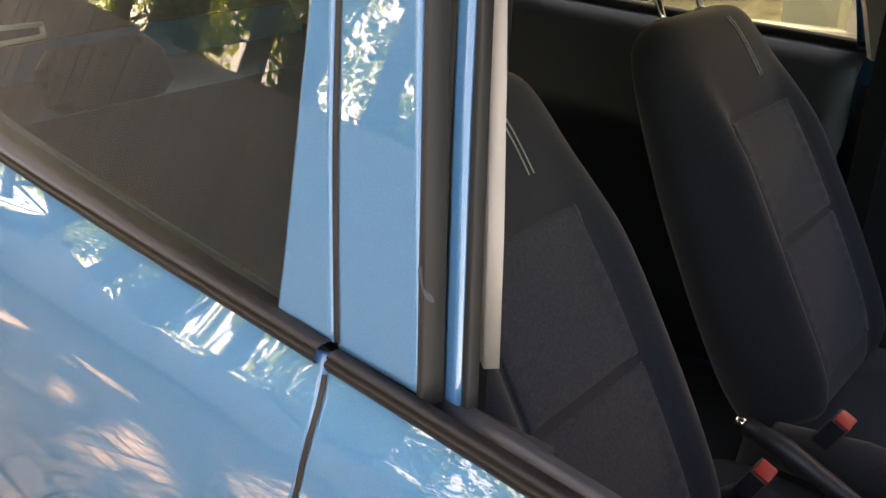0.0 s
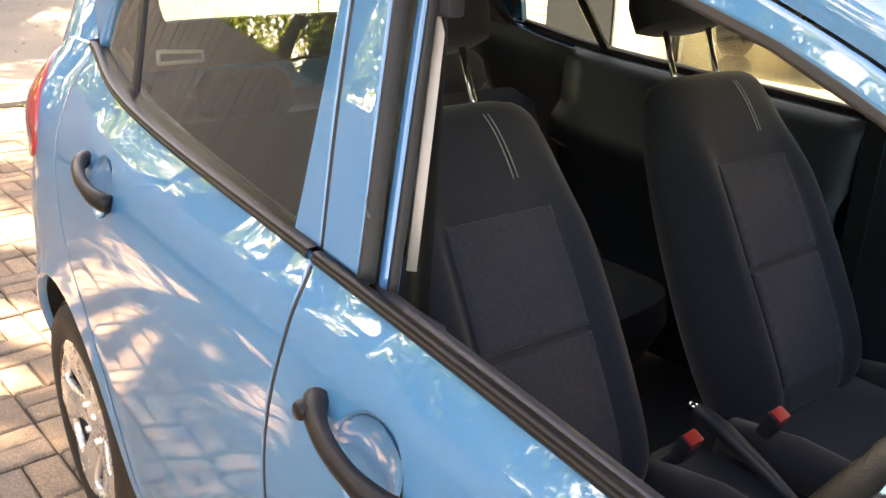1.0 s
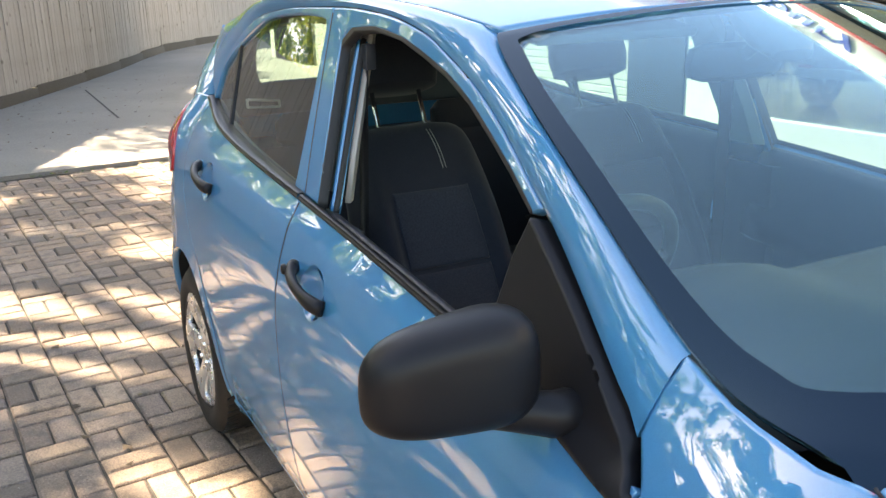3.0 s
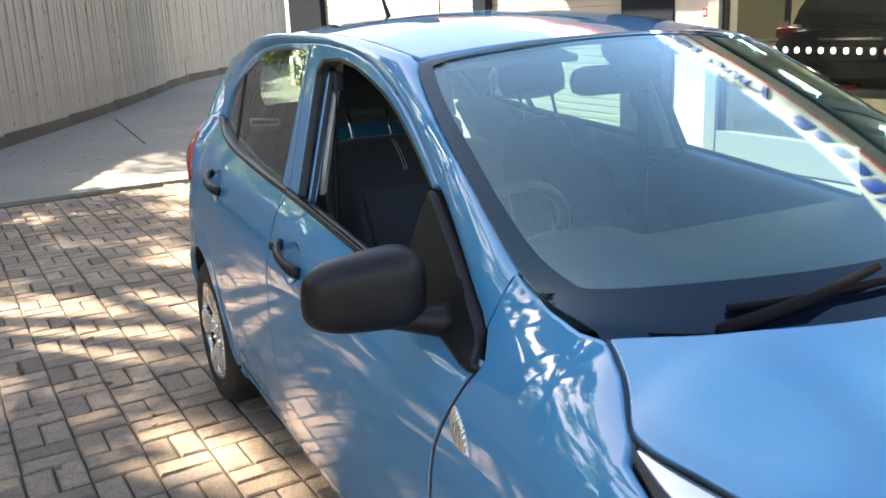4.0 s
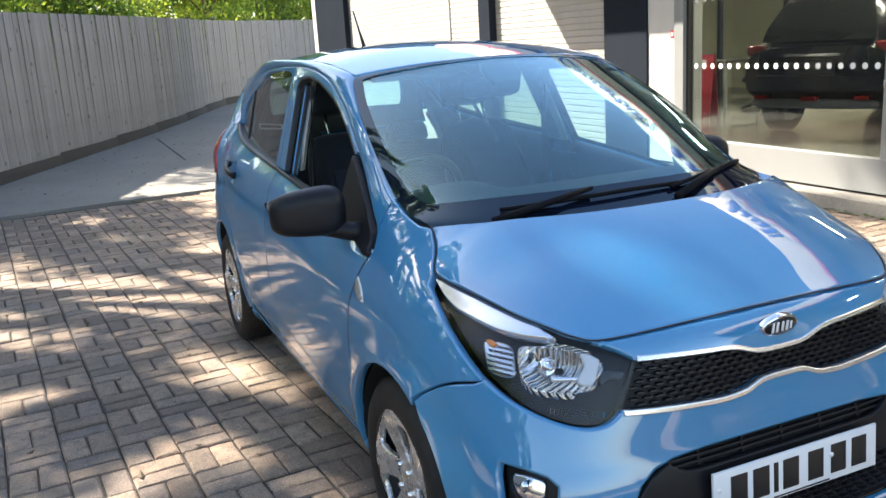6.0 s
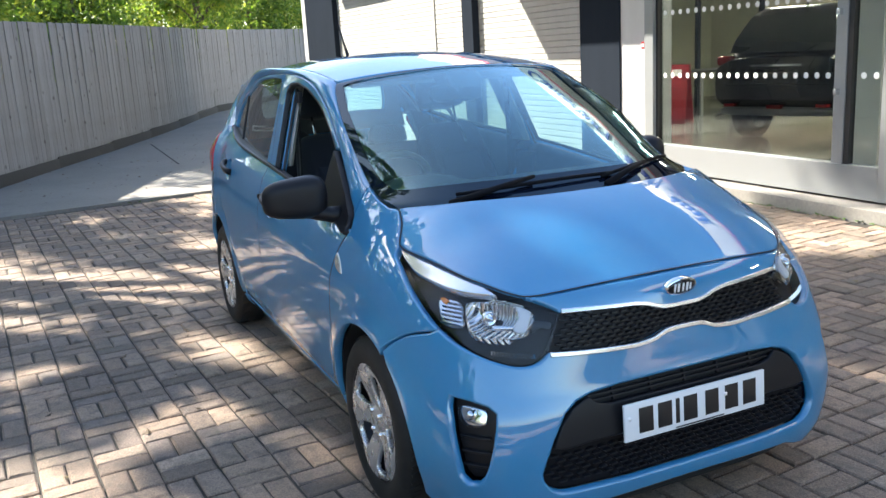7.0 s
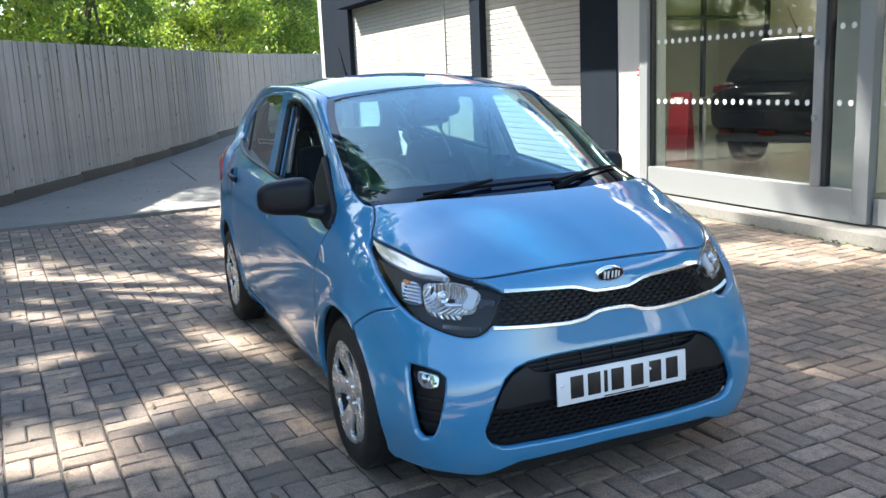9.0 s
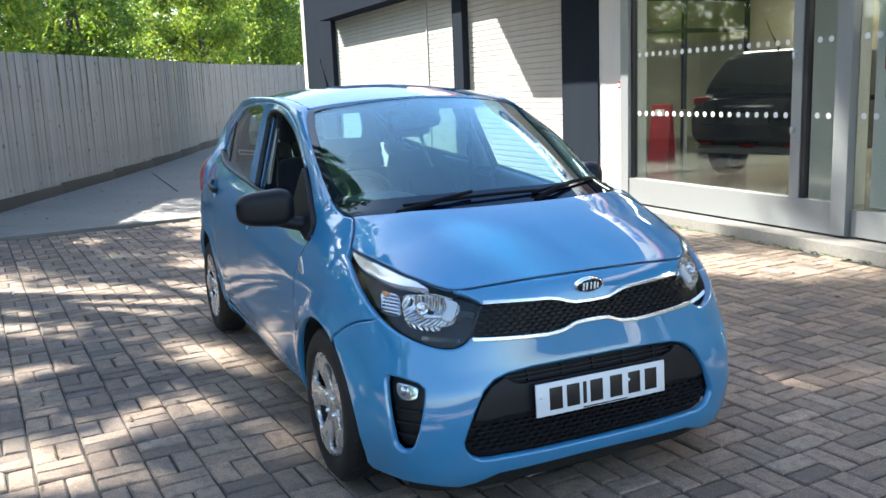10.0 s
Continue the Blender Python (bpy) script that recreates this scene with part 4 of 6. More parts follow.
def gap_shade(line, fn, m, half=0.0019, depth=0.0012):
    """A dark line laid between two panels for the shade down in their gap."""
    up = [(x + half * 1.2, z) for x, z in line]
    return part("panel_gap", patch(up + [(x - half * 1.2, z) for x, z in reversed(line)], lambda x, z: fn(x, z) + Vector((0, depth, 0)), 0.02, mirror=m, thick=0.004, gap=0, soft=0.0006, lip=0), RUBBER, car)


for m in (False, True):
    gap_shade([(x - 0.001, z) for x, z in B_SEAM[1:]], side, m)
    gap_shade([(x + 0.002, z) for x, z in DOOR_FRONT[:-1]], side, m)
    gap_shade(REAR_EDGE[2:-1], side, m)
    gap_shade(spline([(-0.207, 1.016), (-0.247, 1.154), (-0.279, 1.29), (-0.3015, 1.40)], 6), glasshouse, m)

# nose: bumper with its openings
HEAD = spline([(1.022, 0.900), (1.015, 0.873), (0.998, 0.844), (0.983, 0.812), (0.919, 0.759), (0.837, 0.707), (0.764, 0.670), (0.683, 0.640), (0.609, 0.620), (0.563, 0.618), (0.530, 0.628), (0.504, 0.648)], 4)
HEAD_IN = [(0.481, 0.694), (0.458, 0.746), (0.510, 0.771)]
HEAD_TOP = [(nose_x(x, BONNET_EDGE(x)), BONNET_EDGE(x) - 0.001) for x in (1.705, 1.66, 1.62, 1.56, 1.50, 1.43, 1.36, 1.305)]
GRILLE = [(0.503, 0.647), (0.374, 0.639), (0.229, 0.632), (0.188, 0.633), (0.134, 0.638), (0.078, 0.654), (0.0, 0.657)]
GRILLE_TOP = [(0.0, 0.712), (0.064, 0.713), (0.097, 0.717), (0.156, 0.732), (0.202, 0.738), (0.248, 0.740), (0.368, 0.745), (0.460, 0.747)]
INTAKE = [(0.0, 0.528), (0.148, 0.528), (0.290, 0.527), (0.389, 0.520), (0.440, 0.506), (0.479, 0.478), (0.520, 0.411), (0.547, 0.354), (0.562, 0.317), (0.559, 0.290), (0.543, 0.264), (0.515, 0.250), (0.484, 0.247), (0.420, 0.246), (0.255, 0.241), (0.0, 0.240)]
FOG = [(0.794, 0.534), (0.737, 0.527), (0.689, 0.514), (0.670, 0.497), (0.675, 0.460), (0.687, 0.407), (0.707, 0.347), (0.722, 0.314), (0.741, 0.293), (0.771, 0.286), (0.789, 0.305), (0.796, 0.370), (0.801, 0.436), (0.802, 0.502)]


head_outline = HEAD + HEAD_IN + HEAD_TOP
seam = [(nose_x(x, z), z) for x, z in spline([(1.591, 0.698), (1.505, 0.675), (1.426, 0.633), (1.380, 0.598)], 4)]
arch_edge = [(nose_x(x, z), z) for x, z in arc(*FRONT_ARCH, 58, -18, 14)]
bottom = [(nose_x(1.56, 0.17), 0.160), (0.825, 0.165), (0.701, 0.162), (0.597, 0.146), (0.537, 0.159), (0.461, 0.185), (0.0, 0.190)]
right_half = [(0.0, 0.8105)] + [(nose_x(x, BONNET_EDGE(x)), BONNET_EDGE(x) - 0.0005) for x in (1.760, 1.756, 1.750, 1.742, 1.732, 1.722, 1.712)] + [(0.510, 0.772), (0.460, 0.747), (0.482, 0.694)] + list(reversed(HEAD))[0:25] + seam[1:] + arch_edge[1:] + bottom
grille_full = [(p, z) for p, z in GRILLE_TOP] + list(GRILLE[:-1]) + [GRILLE[-1]] + [(-p, z) for p, z in reversed(GRILLE[:-1])] + [(-p, z) for p, z in reversed(GRILLE_TOP[1:])]
intake_full = [(p, z) for p, z in INTAKE] + [(-p, z) for p, z in reversed(INTAKE[1:-1])]
bumper_full = right_half + [(-p, z) for p, z in reversed(right_half[1:-1])]


def deeper(fn, d):
    """The surface fn moved inwards by d metres."""
    def moved(u, v):
        e = 0.012
        n = (fn(u + e, v) - fn(u - e, v)).cross(fn(u, v + e) - fn(u, v - e)).normalized()
        p = fn(u, v)
        if n.x * 0.9 - n.y * math.copysign(1, -p.y) * 0.3 < 0:
            n = -n
        return p - n * d
    return moved


bumper = part("front_bumper", patch(bumper_full, nose, 0.03, holes=[grille_full, intake_full, FOG, [(-p, z) for p, z in FOG]], thick=0.022, soft=0.007, lip=0.003, flip=True), PAINT, car, "blue front bumper")
MESH_BLACK = Mat("grille_black", (0.005, 0.005, 0.007), 0.45, 0.0, 0.2).m
upper_grille = part("upper_grille", patch(grille_full, deeper(nose, 0.020), 0.03, gap=-0.004, thick=0, flip=True), MESH_BLACK, bumper)
lower_grille = part("lower_grille", patch(intake_full, deeper(nose, 0.034), 0.04, gap=-0.006, thick=0, flip=True), MESH_BLACK, bumper)


def dashes(poly, fn, depth, dx, dz, ln, ht):
    """Rows of short lens-shaped bars, each row shifted by half a step."""
    bm = bmesh.new()
    poly = np.array(poly)
    lo, hi = poly.min(0), poly.max(0)
    back, front = deeper(fn, depth), deeper(fn, depth - 0.009)
    r, z = 0, lo[1] + dz * 0.6
    while z < hi[1]:
        u = lo[0] + (dx / 2 if r % 2 else 0)
        while u < hi[0]:
            q = np.array([(u - ln / 2, z), (u + ln / 2, z), (u, z - ht), (u, z + ht)])
            if inside(poly, q).all():
                a = [bm.verts.new(back(*p)) for p in ((u - ln / 2, z), (u - ln / 4, z - ht), (u + ln / 4, z - ht), (u + ln / 2, z), (u + ln / 4, z + ht), (u - ln / 4, z + ht))]
                b = [bm.verts.new(front(*p)) for p in ((u - ln * 0.4, z), (u - ln / 4, z - ht * 0.4), (u + ln / 4, z - ht * 0.4), (u + ln * 0.4, z), (u + ln / 4, z + ht * 0.4), (u - ln / 4, z + ht * 0.4))]
                for i in range(6):
                    bm.faces.new((a[i], a[(i + 1) % 6], b[(i + 1) % 6], b[i]))
                bm.faces.new(b)
            u += dx
        r += 1
        z += dz
    bmesh.ops.recalc_face_normals(bm, faces=list(bm.faces))
    return bm


MESH_BAR = Mat("grille_bar", (0.010, 0.011, 0.014), 0.35, 0.0, 0.35).m
tagged(part("grille_mesh", dashes(grille_full, nose, 0.019, 0.036, 0.0125, 0.030, 0.0045), MESH_BAR, upper_grille), kind="stuff")
MESH_ZONE = [(0.547, 0.349), (0.561, 0.317), (0.557, 0.291), (0.542, 0.267), (0.515, 0.254), (0.484, 0.251), (0.419, 0.250), (0.255, 0.245), (0.0, 0.244)]
tagged(part("grille_mesh", dashes([(0.0, 0.372), (0.418, 0.375), (0.516, 0.363)] + MESH_ZONE + [(-p, z) for p, z in reversed(MESH_ZONE[:-1])] + [(-0.516, 0.363), (-0.418, 0.375)], nose, 0.032, 0.040, 0.0165, 0.034, 0.006), MESH_BAR, lower_grille), kind="stuff")
# plate carrier between mesh and slot
carrier = [(0.396, 0.511), (0.451, 0.489), (0.492, 0.444), (0.522, 0.384), (0.484, 0.377), (0.401, 0.383), (0.0, 0.382), (-0.401, 0.383), (-0.484, 0.377), (-0.522, 0.384), (-0.492, 0.444), (-0.451, 0.489), (-0.396, 0.511), (-0.367, 0.490), (-0.332, 0.481), (0.0, 0.480), (0.332, 0.481), (0.367, 0.490)]
part("plate_carrier", patch(carrier, deeper(nose, 0.008), 0.04, thick=0.02, gap=0, flip=True), BLACK, lower_grille)
for z0 in (0.497, 0.511):
    part("slat", patch([(-0.40, z0 - 0.003), (0.40, z0 - 0.003), (0.40, z0 + 0.002), (-0.40, z0 + 0.002)], deeper(nose, 0.020), 0.04, thick=0.02, gap=0, soft=0.001, lip=0, flip=True), BLACK, lower_grille)
for p0 in (-0.30, -0.15, 0.0, 0.15, 0.30):
    part("slat", patch([(p0 - 0.003, 0.484), (p0 + 0.003, 0.484), (p0 + 0.003, 0.52), (p0 - 0.003, 0.52)], deeper(nose, 0.024), 0.02, thick=0.012, gap=0, soft=0.001, lip=0, flip=True), BLACK, lower_grille)
# bright strips above and below the grille
top_strip = [(-p, z) for p, z in reversed(GRILLE_TOP[1:])] + GRILLE_TOP
low_strip = GRILLE + [(-p, z) for p, z in reversed(GRILLE[:-1])]
for strip, lo, hi in ((top_strip, -0.002, 0.011), (low_strip, -0.013, 0.001)):
    sp = spline(strip, 3)
    part("bright_strip", patch([(p, z + lo) for p, z in sp] + [(p, z + hi) for p, z in reversed(sp)], deeper(nose, -0.006), 0.02, thick=0.014, gap=0, soft=0.003, lip=0.003, flip=True), SATIN, bumper, "satin chrome strip along the grille")
# oval badge as a plain shape
BADGE_DARK = Mat("badge_black", (0.01, 0.01, 0.012), 0.12).m
fr = [[], [], []]
BADGE = pose(1.806, 0, 0.767, 0, 8, 0)
for rx, rz, x, tag in ((0.057, 0.0275, 0.004, "rim"), (0.051, 0.0225, 0.0065, "face")):
    bm = bmesh.new()
    for k, (sc, dx) in enumerate(((1.0, -0.012), (1.0, 0.0), (0.93, 0.003))):
        fr[k] = [bm.verts.new(BADGE @ Vector((x + dx, rx * sc * math.cos(2 * math.pi * i / 40), rz * sc * math.sin(2 * math.pi * i / 40)))) for i in range(40)]
    for k in (0, 1):
        for i in range(40):
            bm.faces.new((fr[k][i], fr[k][(i + 1) % 40], fr[k + 1][(i + 1) % 40], fr[k + 1][i]))
    bm.faces.new(fr[2])
    if tag == "rim":
        badge = part("badge", bm, CHROME, car, "oval black and chrome badge")
    else:
        part("badge_face", bm, BADGE_DARK, badge)
bm = bmesh.new()
for y, w, h in ((-0.027, 0.007, 0.026), (-0.0135, 0.007, 0.026), (0.003, 0.006, 0.026), (0.017, 0.007, 0.026), (0.029, 0.006, 0.020)):
    box(bm, (0.0085, y - w / 2, -h / 2), (0.0115, y + w / 2, h / 2), 0.001)
bmesh.ops.transform(bm, matrix=BADGE, verts=list(bm.verts))
part("badge_bars", bm, WHITE, badge)
# number plate with plain bars
PLATE_WHITE = Mat("plate_white", (0.78, 0.79, 0.80), 0.25).m
PLATE_BLACK = Mat("plate_black", (0.012, 0.012, 0.013), 0.35).m
PL = pose(1.880, 0.0, 0.421, 0, -3, 0)
plate = part("number_plate", boxed((-0.004, -0.26, -0.0555), (0.004, 0.26, 0.0555), 0.0015), PLATE_WHITE, car, "white number plate with black characters as plain bars")
plate.matrix_local = PL
for y in (-0.185, -0.118, -0.072, -0.025, 0.055, 0.130, 0.200):
    w = 0.014 if abs(y + 0.072) < 0.01 else 0.050
    part("character_bar", boxed((0.0035, y - w / 2, -0.0375), (0.0052, y + w / 2, 0.0375), 0.0005), PLATE_BLACK, plate)
part("dealer_bar", boxed((0.0035, -0.08, -0.0525), (0.005, 0.10, -0.0485)), PLATE_BLACK, plate)
for y in (-0.243, 0.106) :
    part("plate_screw", lathe(bmesh.new(), [(0.0001, 0.0075), (0.006, 0.0065), (0.007, 0.0035)], (0, y, 0.012), "X", 16), WHITE, plate)
# fog lamps in their dark surrounds
for m in (False, True):
    s = part("fog_surround", patch(FOG, deeper(nose, 0.045), 0.03, mirror=m, gap=-0.006, thick=0, flip=True), BLACK, bumper)
    for z0 in (0.33, 0.375, 0.42):
        part("slat", patch([(0.695, z0 - 0.004), (0.797, z0 - 0.004), (0.797, z0 + 0.004), (0.695, z0 + 0.004)], deeper(nose, 0.032), 0.03, mirror=m, thick=0.02, gap=0, soft=0.002, flip=True), BLACK, s)
    lens = spline([(0.781, 0.504), (0.764, 0.514), (0.702, 0.506), (0.698, 0.480), (0.710, 0.459), (0.758, 0.455), (0.780, 0.475)], 4, True)
    f = part("fog_lamp", patch(lens, deeper(nose, 0.030), 0.02, mirror=m, thick=0.02, flip=True), CHROME, bumper, "clear fog lamp")
    part("fog_lens", patch(lens, deeper(nose, 0.012), 0.02, mirror=m, thick=0.015, flip=True), LAMP_GLASS, f)
    part("fog_bulb", lathe(bmesh.new(), [(0.004, 0.0), (0.015, 0.004), (0.015, 0.010), (0.0001, 0.014)], nose(0.739, 0.484) * 1.0 + Vector((-0.028, 0.012, 0)) if not m else Vector((nose(0.739, 0.484).x - 0.028, -nose(0.739, 0.484).y - 0.012, 0.462)), "X", 20), CHROME, f)
# headlamps
AMBER = Mat("amber", (0.75, 0.22, 0.03), 0.2).m
HOUSING = Mat("lamp_housing", (0.007, 0.007, 0.009), 0.4, 0.0, 0.25).m
REFLECTOR = Mat("lamp_reflector", (0.50, 0.50, 0.51), 0.18, 1.0).m
FLUTED = Mat("fluted_reflector", (0.62, 0.63, 0.64), 0.10, 1.0)
FLUTED.bump(FLUTED.node("ShaderNodeTexWave", Vector=FLUTED.coord, Scale=26.0, Distortion=1.5, Detail=1.0).outputs["Fac"], 0.9, 0.010)
FLUTED = FLUTED.m
FROST = Mat("frosted_clear", (0.62, 0.64, 0.66), 0.35).m
for m in (False, True):
    h = part("headlamp", patch(head_outline, deeper(nose, 0.055), 0.035, mirror=m, gap=-0.002, thick=0, flip=True), HOUSING, car, "clear headlamp with dark inside and a bright brow")
    brow = spline([(0.998, 0.886), (0.982, 0.869), (0.944, 0.842), (0.868, 0.822), (0.777, 0.806), (0.652, 0.800)], 3) + [(p, z + 0.0005) for p, z in HEAD_TOP[2:]]
    part("brow", patch(brow, deeper(nose, 0.006), 0.03, mirror=m, thick=0.03, flip=True), SATIN, h, "bright brow in the lamp")
    bowl = spline([(0.762, 0.785), (0.700, 0.793), (0.640, 0.790), (0.560, 0.768), (0.536, 0.745), (0.548, 0.715), (0.570, 0.690), (0.640, 0.690), (0.722, 0.700), (0.758, 0.735)], 3, True)
    part("reflector", patch(bowl, lambda p, z: deeper(nose, 0.026 + 0.030 * max(0.0, 1 - ((p - 0.655) / 0.10) ** 2 - ((z - 0.74) / 0.055) ** 2))(p, z), 0.010, mirror=m, thick=0.02, flip=True), FLUTED, h)
    c = deeper(nose, 0.040)(0.690, 0.752)
    part("bulb", lathe(bmesh.new(), [(0.021, 0.0), (0.022, 0.014), (0.017, 0.016), (0.013, 0.006), (0.009, 0.008), (0.007, 0.024), (0.0001, 0.027)], (c.x, -c.y if m else c.y, c.z), "X", 24), CHROME, h)
    part("bulb_shade", patch([(0.672, 0.716), (0.598, 0.716), (0.598, 0.726), (0.672, 0.728)], deeper(nose, 0.024), 0.02, mirror=m, thick=0.01, gap=0, flip=True), SATIN, h)
    part("inner_shield", patch(spline([(0.598, 0.776), (0.552, 0.762), (0.552, 0.742), (0.568, 0.704), (0.600, 0.706), (0.606, 0.722), (0.590, 0.748)], 3, True), deeper(nose, 0.018), 0.02, mirror=m, thick=0.02, flip=True), FROST, h, "frosted inner panel of the lamp")
    part("inner_trim", patch(spline([(0.545, 0.735), (0.515, 0.735), (0.486, 0.728), (0.492, 0.706), (0.520, 0.712), (0.548, 0.700)], 3, True), deeper(nose, 0.024), 0.02, mirror=m, thick=0.01, flip=True), BADGE_DARK, h)
    wink = spline([(0.868, 0.788), (0.820, 0.795), (0.782, 0.785), (0.772, 0.750), (0.768, 0.722), (0.800, 0.715), (0.842, 0.722), (0.862, 0.755)], 3, True)
    part("turn_lamp", patch(wink, deeper(nose, 0.030), 0.02, mirror=m, thick=0.02, flip=True), REFLECTOR, h)
    part("turn_bulb", patch(spline([(0.858, 0.790), (0.838, 0.795), (0.822, 0.785), (0.840, 0.776)], 3, True), deeper(nose, 0.022), 0.02, mirror=m, thick=0.01, flip=True), AMBER, h, "amber bulb")
    bm = bmesh.new()
    for i in range(6):
        z = 0.720 + 0.011 * i
        q = [deeper(nose, 0.029 - o)(p, z + dz) for p, dz, o in ((0.775, 0, 0), (0.848, 0.004, 0), (0.848, 0.009, 0.007), (0.775, 0.005, 0.007))]
        bm.faces.new([bm.verts.new((v.x, -v.y if m else v.y, v.z)) for v in q])
    part("flutes", bm, REFLECTOR, h, smooth=False)
    bm = bmesh.new()
    for i in range(15):
        p = 0.545 + 0.125 * i / 14
        z0 = 0.634 + 0.11 * (p - 0.545)
        q = [deeper(nose, 0.022 - o)(p + dp, z) for dp, z, o in ((-0.003, z0, 0), (0.003, z0, 0.005), (0.003, z0 + 0.012, 0.005), (-0.003, z0 + 0.012, 0))]
        bm.faces.new([bm.verts.new((v.x, -v.y if m else v.y, v.z)) for v in q])
    part("side_lamp", bm, REFLECTOR, h, smooth=False)
    part("lamp_cover", patch(head_outline, deeper(nose, -0.001), 0.035, mirror=m, gap=0.001, thick=0.006, lip=0.002, flip=True), LAMP_GLASS, h)

# bonnet and roof
rear_line = [(bonnet_rear(y), y) for y in np.linspace(-0.606, 0.606, 31)]
xs = np.linspace(1.163, 1.765, 60)
edge_l = [(x, -side(x, BONNET_EDGE(x)).y) for x in xs]
front_cut = [q for q in edge_l if q[1] > 0.02]
bonnet_outline = rear_line + front_cut + [(x, -y) for x, y in reversed(front_cut)]
bon = part("bonnet", patch(bonnet_outline, bonnet, 0.03, thick=0.012, gap=0.0014, lip=0.002, soft=0.006), PAINT, car, "blue bonnet")
# a thin dark tube stands in for the shade in the bonnet's gap
gap_line = [side(x, BONNET_EDGE(x)) for x in np.linspace(1.160, 1.7655, 70)]
gap_line += [Vector((v.x, -v.y, v.z)) for v in reversed(gap_line)]
part("panel_gap", tube(bmesh.new(), [v + Vector((-0.0005, 0, -0.0005)) for v in gap_line], 0.0019, 6), RUBBER, car)
head_line = [(0.435 - 0.105 * (y / 0.515) ** 2 - 0.004, y) for y in np.linspace(-0.513, 0.513, 25)]
roof_outline = [(x, y) for x, y in head_line] + [(x, -roof_edge(x).y - 0.002) for x in np.linspace(0.25, -1.5, 30)] + [(-1.60, 0.40), (-1.625, 0.2), (-1.63, 0.0), (-1.625, -0.2), (-1.60, -0.40)] + [(x, roof_edge(x).y + 0.002) for x in np.linspace(-1.5, 0.25, 30)]
part("roof", patch(roof_outline, roof, 0.05, thick=0.02, gap=0.001, lip=0.004), PAINT, car, "blue roof")
aerial = part("aerial", tube(bmesh.new(), [(-1.06, 0.02, 1.445), (-1.08, 0.02, 1.48), (-1.14, 0.02, 1.56), (-1.21, 0.02, 1.66)], [0.022, 0.010, 0.005, 0.004], 8), BLACK, car, "black roof aerial")

# windscreen, its dark border and the strip below it
rows = [[screen(math.sin(math.pi * (i / 80 - 0.5)), (j / 56) ** 1.3) for i in range(81)] for j in range(57)]
part("windscreen", solid(rows, 0.005), SCREEN_GLASS, car, "windscreen reflecting the sky and the building").visible_shadow = False


def frit(s, t):
    return screen(s, t) + Vector((0.0025, 0.0012 * s, 0.0035))


border_in = spline([(-0.955, 0.36), (-0.953, 0.6), (-0.945, 0.90), (-0.90, 0.974), (-0.5, 0.983), (0, 0.987), (0.5, 0.983), (0.90, 0.974), (0.945, 0.90), (0.953, 0.6), (0.955, 0.36), (0.935, 0.20), (0.87, 0.137), (0.5, 0.118), (0, 0.112), (-0.5, 0.118), (-0.87, 0.137), (-0.935, 0.20)], 5, True)
part("screen_border", patch([(-1, -0.045), (1, -0.045), (1, 1), (-1, 1)], frit, 0.022, holes=[border_in], thick=0, gap=0.0, lip=0, soft=0.004), FRIT, car).visible_shadow = False
rows = []
for i in range(41):
    s = 0.91 * (-1 + 2 * i / 40)
    y = 0.600 * s
    a = Vector((bonnet_rear(y) + 0.005, y, bonnet(bonnet_rear(y), y).z - 0.012))
    b = screen(s, 0.0) + Vector((0.006, 0, 0.003))
    rows.append([a + Vector((0.03, 0, -0.03)), a, a.lerp(b, 0.5) + Vector((0, 0, -0.006)), b])
part("cowl", lofted(rows), Mat("cowl_black", (0.004, 0.005, 0.008), 0.9, 0.0, 0.0).m, car, "black plastic strip below the windscreen")
# wipers
WIPER = Mat("wiper_black", (0.005, 0.005, 0.007), 0.7, 0.0, 0.12).m
for (s0, t0), (s1, t1), (sb0, tb0, sb1, tb1) in (((-0.78, 0.0), (-0.28, 0.078), (-0.71, 0.045, 0.22, 0.062)), ((0.12, 0.015), (0.50, 0.085), (0.13, 0.05, 0.82, 0.125))):
    w = part("wiper", tube(bmesh.new(), [screen(s0, t0) + Vector((0.015, 0, 0.008)), screen((s0 + s1) / 2, (t0 + t1) / 2) + Vector((0.014, 0, 0.024)), screen(s1, t1) + Vector((0.01, 0, 0.025))], [0.013, 0.010, 0.007], 8), WIPER, car, "black windscreen wiper")
    part("blade", tube(bmesh.new(), [screen(sb0 + (sb1 - sb0) * k / 12, tb0 + (tb1 - tb0) * k / 12) + Vector((0.006, 0, 0.013 + 0.006 * math.sin(math.pi * k / 12))) for k in range(13)], 0.0065, 6), WIPER, w)

part("front_valance", patch([(-0.80, 0.10), (0.80, 0.10), (0.80, 0.20), (-0.80, 0.20)], deeper(nose, 0.045), 0.05, thick=0.01, gap=0, flip=True), UNDER, car, "black lower valance")

# rear: hatch, window and bumper
part("rear_bumper", patch([(-0.62, 0.62), (-0.60, 0.50), (-0.62, 0.22), (-0.5, 0.2), (0.5, 0.2), (0.62, 0.22), (0.60, 0.50), (0.62, 0.62)], tail, 0.06, thick=0.02), PAINT, car)
part("hatch", patch([(-0.62, 0.625), (0.62, 0.625), (0.64, 0.86), (0.62, 1.10), (-0.62, 1.10), (-0.64, 0.86)], tail, 0.06, thick=0.02), PAINT, car)


def rear_screen(y, t):
    a, b = Vector((-1.64 + 0.10 * (y / 0.5) ** 2, y, 1.10)), Vector((-1.60 + 0.06 * (y / 0.5) ** 2, y * 0.93, 1.39 - 0.04 * (y / 0.5) ** 2))
    return a.lerp(b, t) + Vector((-0.02, 0, 0)) * math.sin(math.pi * t)


